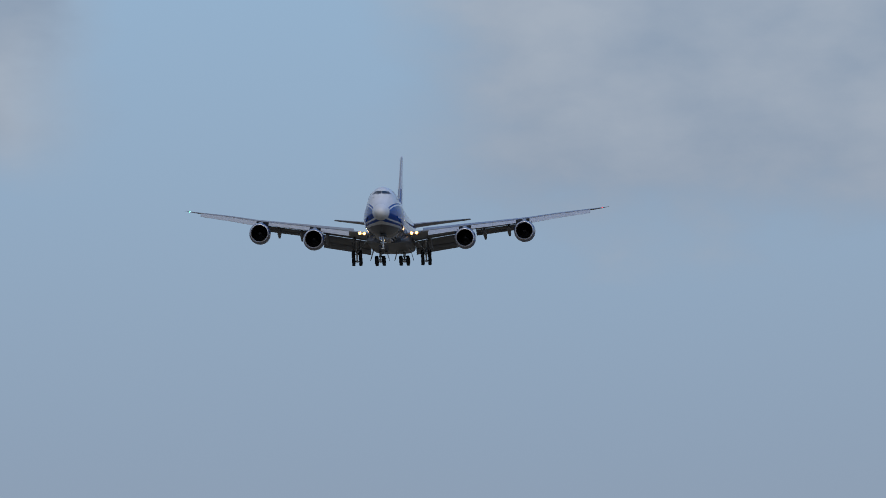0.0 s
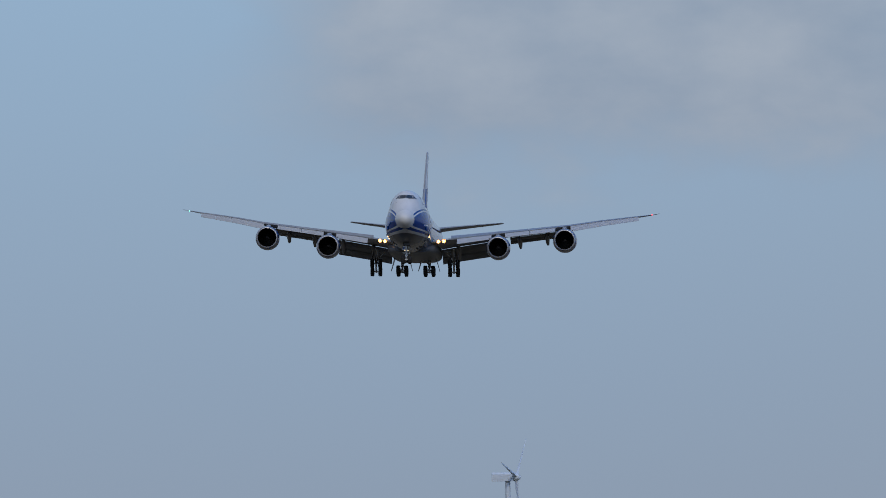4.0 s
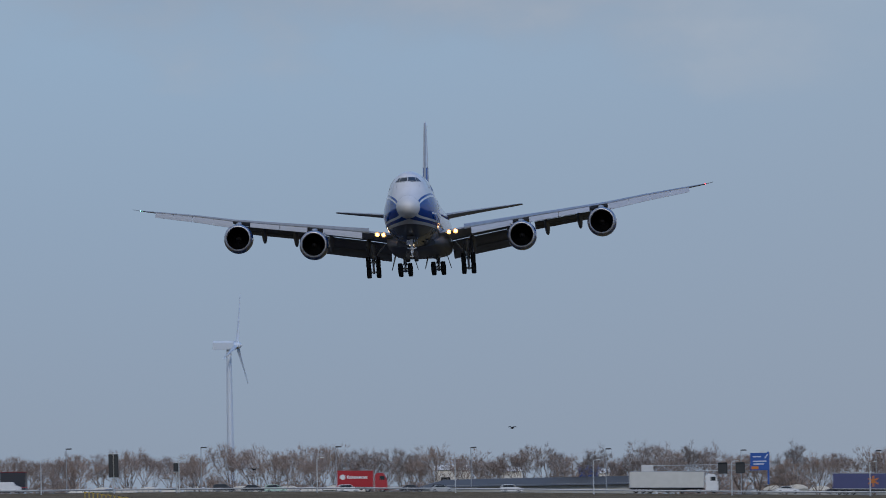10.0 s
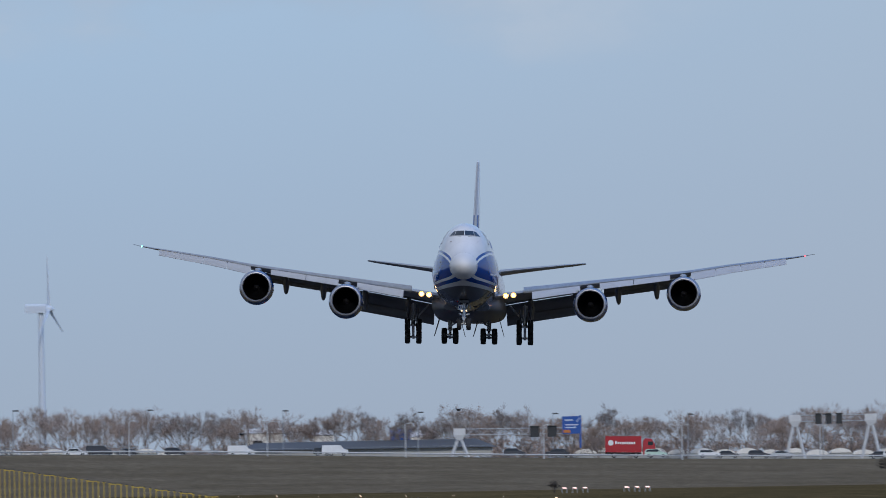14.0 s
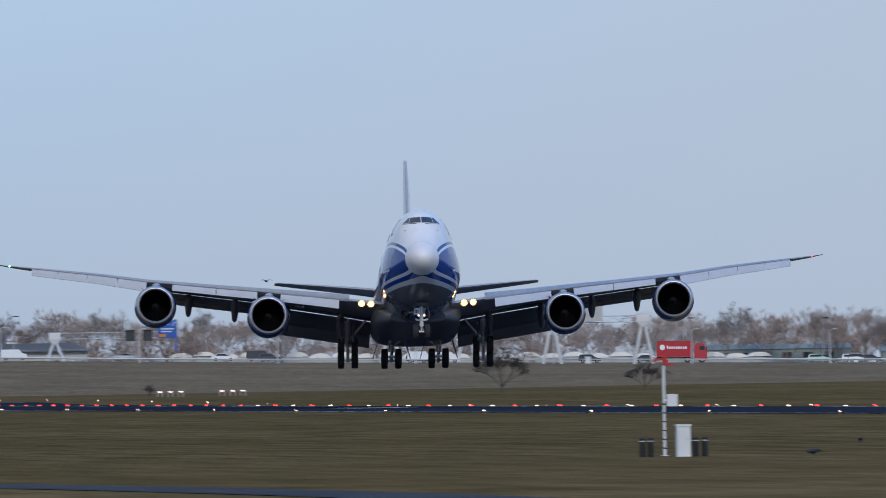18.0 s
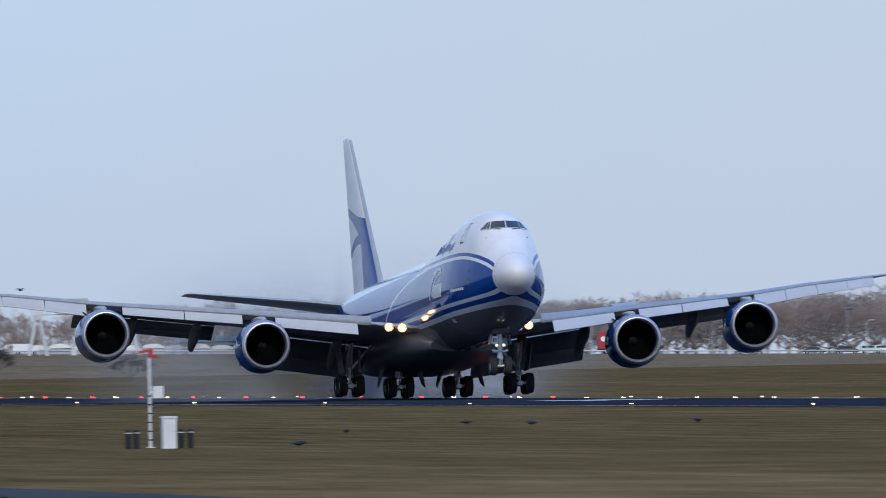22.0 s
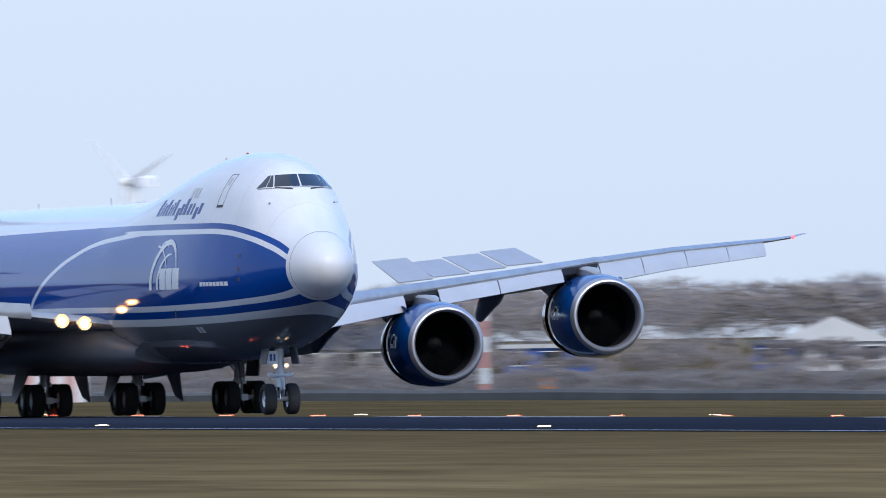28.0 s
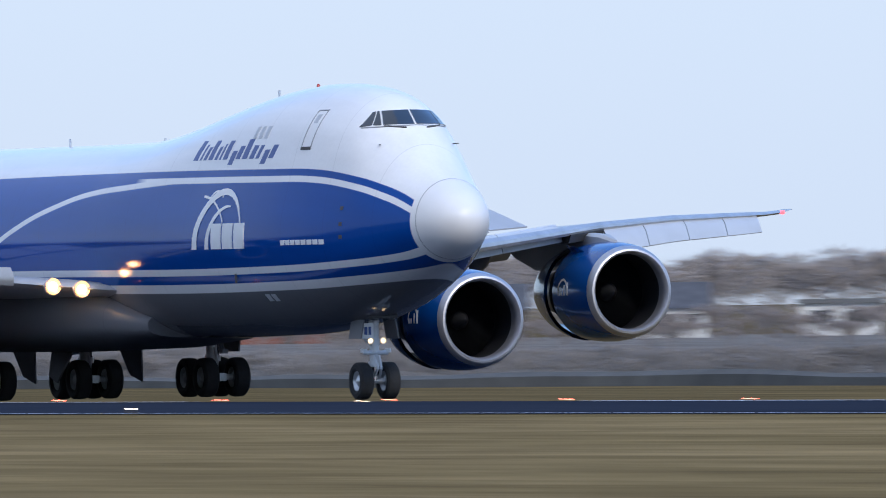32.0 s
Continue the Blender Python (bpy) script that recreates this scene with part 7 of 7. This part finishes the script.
PLANE_ROWS = [
    (0.0, pose(178.59, 2694.76, 73.74, -0.43, -2.06, -96.57)), (1.0, pose(180.35, 2620.22, 69.32, 0.93, -2.32, -96.36)), (2.0, pose(182.00, 2545.81, 64.89, 0.55, -2.19, -96.51)),
    (3.0, pose(183.25, 2471.64, 60.46, -1.34, -1.75, -96.81)), (4.0, pose(183.72, 2397.82, 56.03, -1.51, -1.69, -96.90)), (5.0, pose(183.80, 2324.31, 51.56, -0.37, -1.72, -97.01)),
    (6.0, pose(183.74, 2251.02, 47.00, 0.28, -1.85, -97.14)), (7.0, pose(183.45, 2177.88, 42.45, -0.57, -2.33, -97.17)), (8.0, pose(183.24, 2104.74, 38.24, -1.07, -2.54, -97.20)),
    (9.0, pose(183.19, 2031.60, 34.45, 0.01, -2.26, -97.31)), (10.0, pose(182.94, 1958.51, 30.82, 1.76, -1.81, -97.43)), (11.0, pose(182.22, 1885.58, 27.02, 1.75, -1.59, -97.54)),
    (12.0, pose(180.79, 1812.75, 22.95, -1.30, -1.92, -97.43)), (13.0, pose(179.50, 1739.70, 19.24, -2.69, -2.23, -97.16)), (14.0, pose(178.76, 1666.24, 16.08, -1.80, -1.69, -97.13)),
    (15.0, pose(178.30, 1592.51, 12.87, -0.44, -1.22, -97.29)), (16.0, pose(177.73, 1518.73, 9.41, -0.02, -1.76, -97.63)), (17.0, pose(177.02, 1445.19, 6.08, -0.06, -3.07, -97.66)),
    (17.5, pose(176.47, 1408.61, 4.70, -0.17, -3.62, -97.19)), (18.0, pose(175.70, 1372.18, 3.65, -0.28, -3.91, -96.21)), (18.5, pose(174.92, 1335.88, 2.90, -0.46, -3.91, -95.18)),
    (19.0, pose(174.27, 1299.66, 2.39, -0.69, -3.67, -94.20)), (19.5, pose(173.65, 1263.52, 2.04, -0.71, -3.33, -93.30)), (20.0, pose(173.11, 1226.40, 1.86, -0.78, -3.05, -92.20)),
    (20.5, pose(172.88, 1191.30, 1.38, -0.65, -3.12, -91.70)), (21.0, pose(172.87, 1155.16, 0.68, -0.16, -3.45, -91.49)), (21.5, pose(172.77, 1118.97, 0.27, 0.03, -3.56, -90.97)),
    (22.0, pose(172.50, 1080.60, 0.08, -0.15, -3.25, -90.32)), (22.5, pose(172.16, 1043.00, 0.04, -0.50, -2.95, -89.95)), (23.0, pose(172.70, 1007.50, 0.02, -0.65, -2.10, -89.95)),
    (23.5, pose(173.43, 973.00, 0.00, -0.18, -1.35, -90.12)), (24.0, pose(174.10, 937.20, 0.01, 0.30, -0.68, -90.22)), (24.5, pose(174.70, 902.50, 0.03, 0.50, -0.20, -90.33)),
    (25.0, pose(174.80, 866.00, 0.02, 0.30, -0.20, -90.60)), (26.0, pose(174.95, 791.30, 0.01, -0.20, -0.60, -91.40)), (26.5, pose(174.94, 754.87, 0.01, -0.25, -0.65, -91.60)),
    (27.0, pose(175.05, 720.28, 0.01, -0.02, -0.48, -91.31)), (27.5, pose(175.94, 689.32, -0.01, 0.14, -0.25, -90.95)), (28.0, pose(177.22, 659.45, 0.00, 0.06, -0.16, -90.95)),
    (28.5, pose(178.50, 630.12, 0.00, -0.05, -0.08, -91.30)), (29.0, pose(178.54, 596.41, 0.00, -0.22, -0.05, -92.01)), (29.5, pose(176.27, 556.27, 0.00, -0.12, -0.11, -92.53)),
    (30.0, pose(170.84, 509.13, 0.02, 0.06, -0.18, -92.72)), (30.5, pose(172.52, 483.05, 0.00, 0.09, -0.07, -92.69)), (31.0, pose(174.92, 461.72, 0.00, 0.10, -0.02, -92.31)),
    (31.5, pose(177.55, 442.46, 0.00, 0.07, 0.01, -91.96)), (32.0, pose(182.17, 429.31, 0.00, 0.18, 0.01, -91.51)),
]


def motions():
    walk(plane, PLANE_ROWS)
    # the wings bend up in flight and settle as the weight comes off them
    bend = ((0, 3.4), (19.4, 3.3), (20.4, 2.8), (21.4, 2.4), (22.4, 1.7), (23.4, 0.8), (24.4, 0.2), (25.6, 0.2), (27.5, 0.35), (28.6, -0.2), (30.4, -0.35), (31, -0.5), (32, -1.2))
    tips = ((0, 2.6), (19.4, 2.4), (20.4, 1.9), (21.4, 1.9), (22.4, 1.9), (23.4, 1.2), (24.4, 0.4), (27.5, -0.5), (30.4, -0.5), (31, -1.0), (32, -1.8))

    def bent(side, degrees):
        p = Vector((0, side * 3.2, 3.8))
        return Matrix.Translation(p) @ Matrix.Rotation(radians(side * degrees), 4, "X") @ Matrix.Translation(-p)

    def tipped(side, degrees):
        p = Vector((0, side * OUTER, 5.75))
        return Matrix.Translation(p) @ Matrix.Rotation(radians(side * degrees), 4, "X") @ Matrix.Translation(-p)

    for ob, side, kind in BENDING:
        rest = Matrix.Translation(ob.location)
        if kind == "outer":
            rows = [(t, bent(side, d) @ tipped(side, lerp_table(tips, t)) @ rest) for t, d in bend]
        elif kind == "slat":
            # the inner panels fold away during the roll-out
            away = lambda t: min(1, max(0, (t - 28.6) / 1.8))
            rows = [(t, bent(side, d) @ Matrix.Translation((-1.0 * away(t), 0, 0.3 * away(t)))) for t, d in bend]
        else:
            rows = [(t, bent(side, d) @ rest) for t, d in bend]
        walk(ob, rows)
    # spoilers rise after touchdown
    for ob, mid, ax, side in SPOILER_PARTS:
        panel = round(abs(mid.y), 1)
        first = 13 < panel < 15
        inner = panel < 10
        rise = lambda t: 0 if t < 21.5 else 32 if first else (10 if inner else 3) if t < 24.5 else 22
        walk(ob, [(t, bent(side, d) @ Matrix.Translation(mid) @ Matrix.Rotation(radians(rise(t)), 4, ax)) for t, d in bend])
    # fans spin
    for ob in FANS:
        walk(ob, [(0.1 * i, pose(0, 0, 0, 86 * i)) for i in range(321)])
    # reverser sleeves slide back
    for ob in SLEEVES:
        shut, open_ = pose(0, 0, 0), pose(-0.72, 0, 0)
        walk(ob, [(0, shut), (23.5, shut), (25.2, open_), (32, open_)])
    # gear legs take the weight
    for ob in GEARS:
        x, y, z = ob.location
        wing = ob.name.startswith("wing_gear")
        down, tilt = (0.12, 48) if wing else (0.45, 8)
        walk(ob, [(0, pose(x, y, z - down)), (20.2, pose(x, y, z - down)), (21.8, pose(x, y, z)), (32, pose(x, y, z))])
        # bogies hang with their front wheels high until they touch
        hang = Matrix.Translation((0, 0, 0.66)) @ Matrix.Rotation(radians(-tilt), 4, "Y") @ Matrix.Translation((0, 0, -0.66))
        for c in ob.children:
            if c.name.startswith(("wheel", "bogie_beam")):
                rest = Matrix.Translation(c.location)
                up = hang @ rest
                walk(c, [(0, up), (20.4, up), (21.6, rest), (32, rest)])
    x, y, z = NOSE_GEAR.location
    walk(NOSE_GEAR, [(0, pose(x, y, z - 0.3)), (23.6, pose(x, y, z - 0.3)), (24.6, pose(x, y, z)), (32, pose(x, y, z))])

    # traffic on the motorway
    for e, r13, speed, lane in TRAFFIC:
        rows = []
        for t in range(0, 33, 4):
            r = r13 + speed * (t - 13)
            p = along(r, lane)
            rows.append((t, pose(p.x, p.y, road_z(r) + 0.01, 0, 0.95 if speed > 0 else -0.95, -6.5 + (0 if speed > 0 else 180))))
        walk(e, rows)
    # rotors
    for rotor, start, speed in TURBINES:
        x, y, z = rotor.location
        walk(rotor, [(t, pose(x, y, z, 0, start + speed * t, 0)) for t in range(33)])
    # crows on the wing
    for e, rows in FLYERS:
        walk(e, [(t, pose(d * math.sin(radians(az)), d * math.cos(radians(az)), EYE + d * math.tan(radians(el)), 0, 0, -60 + 15 * math.sin(t))) for t, az, el, d in rows])
    # smoke whirls up where the wheels have passed, and drifts
    for e, x, y, k in SMOKE:
        t0 = 21.4 + (1120 - y) / 73.0
        low, up = -11.0, 3.2 + 0.05 * (k % 3)
        turn = -math.degrees(math.atan2(x, y))
        walk(e, [(0, pose(x, y, low, 0, 0, turn)), (t0, pose(x, y, low, 0, 0, turn)), (t0 + 0.7, pose(x - 0.5, y, up, 0, 0, turn)), (32, pose(x - 6, y, up + 1.2, 0, 0, turn))])
    for e, x, y, k in WISPS:
        t0 = 21.35 + (1120 - y) / 73.0
        turn = -math.degrees(math.atan2(x, y))
        walk(e, [(0, pose(x, y, -5, 0, 0, turn)), (t0, pose(x, y, -4, 0, 0, turn)), (t0 + 0.25, pose(x, y, 0.5, 0, 0, turn)), (32, pose(x - 9, y + 4, 1.5, 0, 0, turn))])


motions()
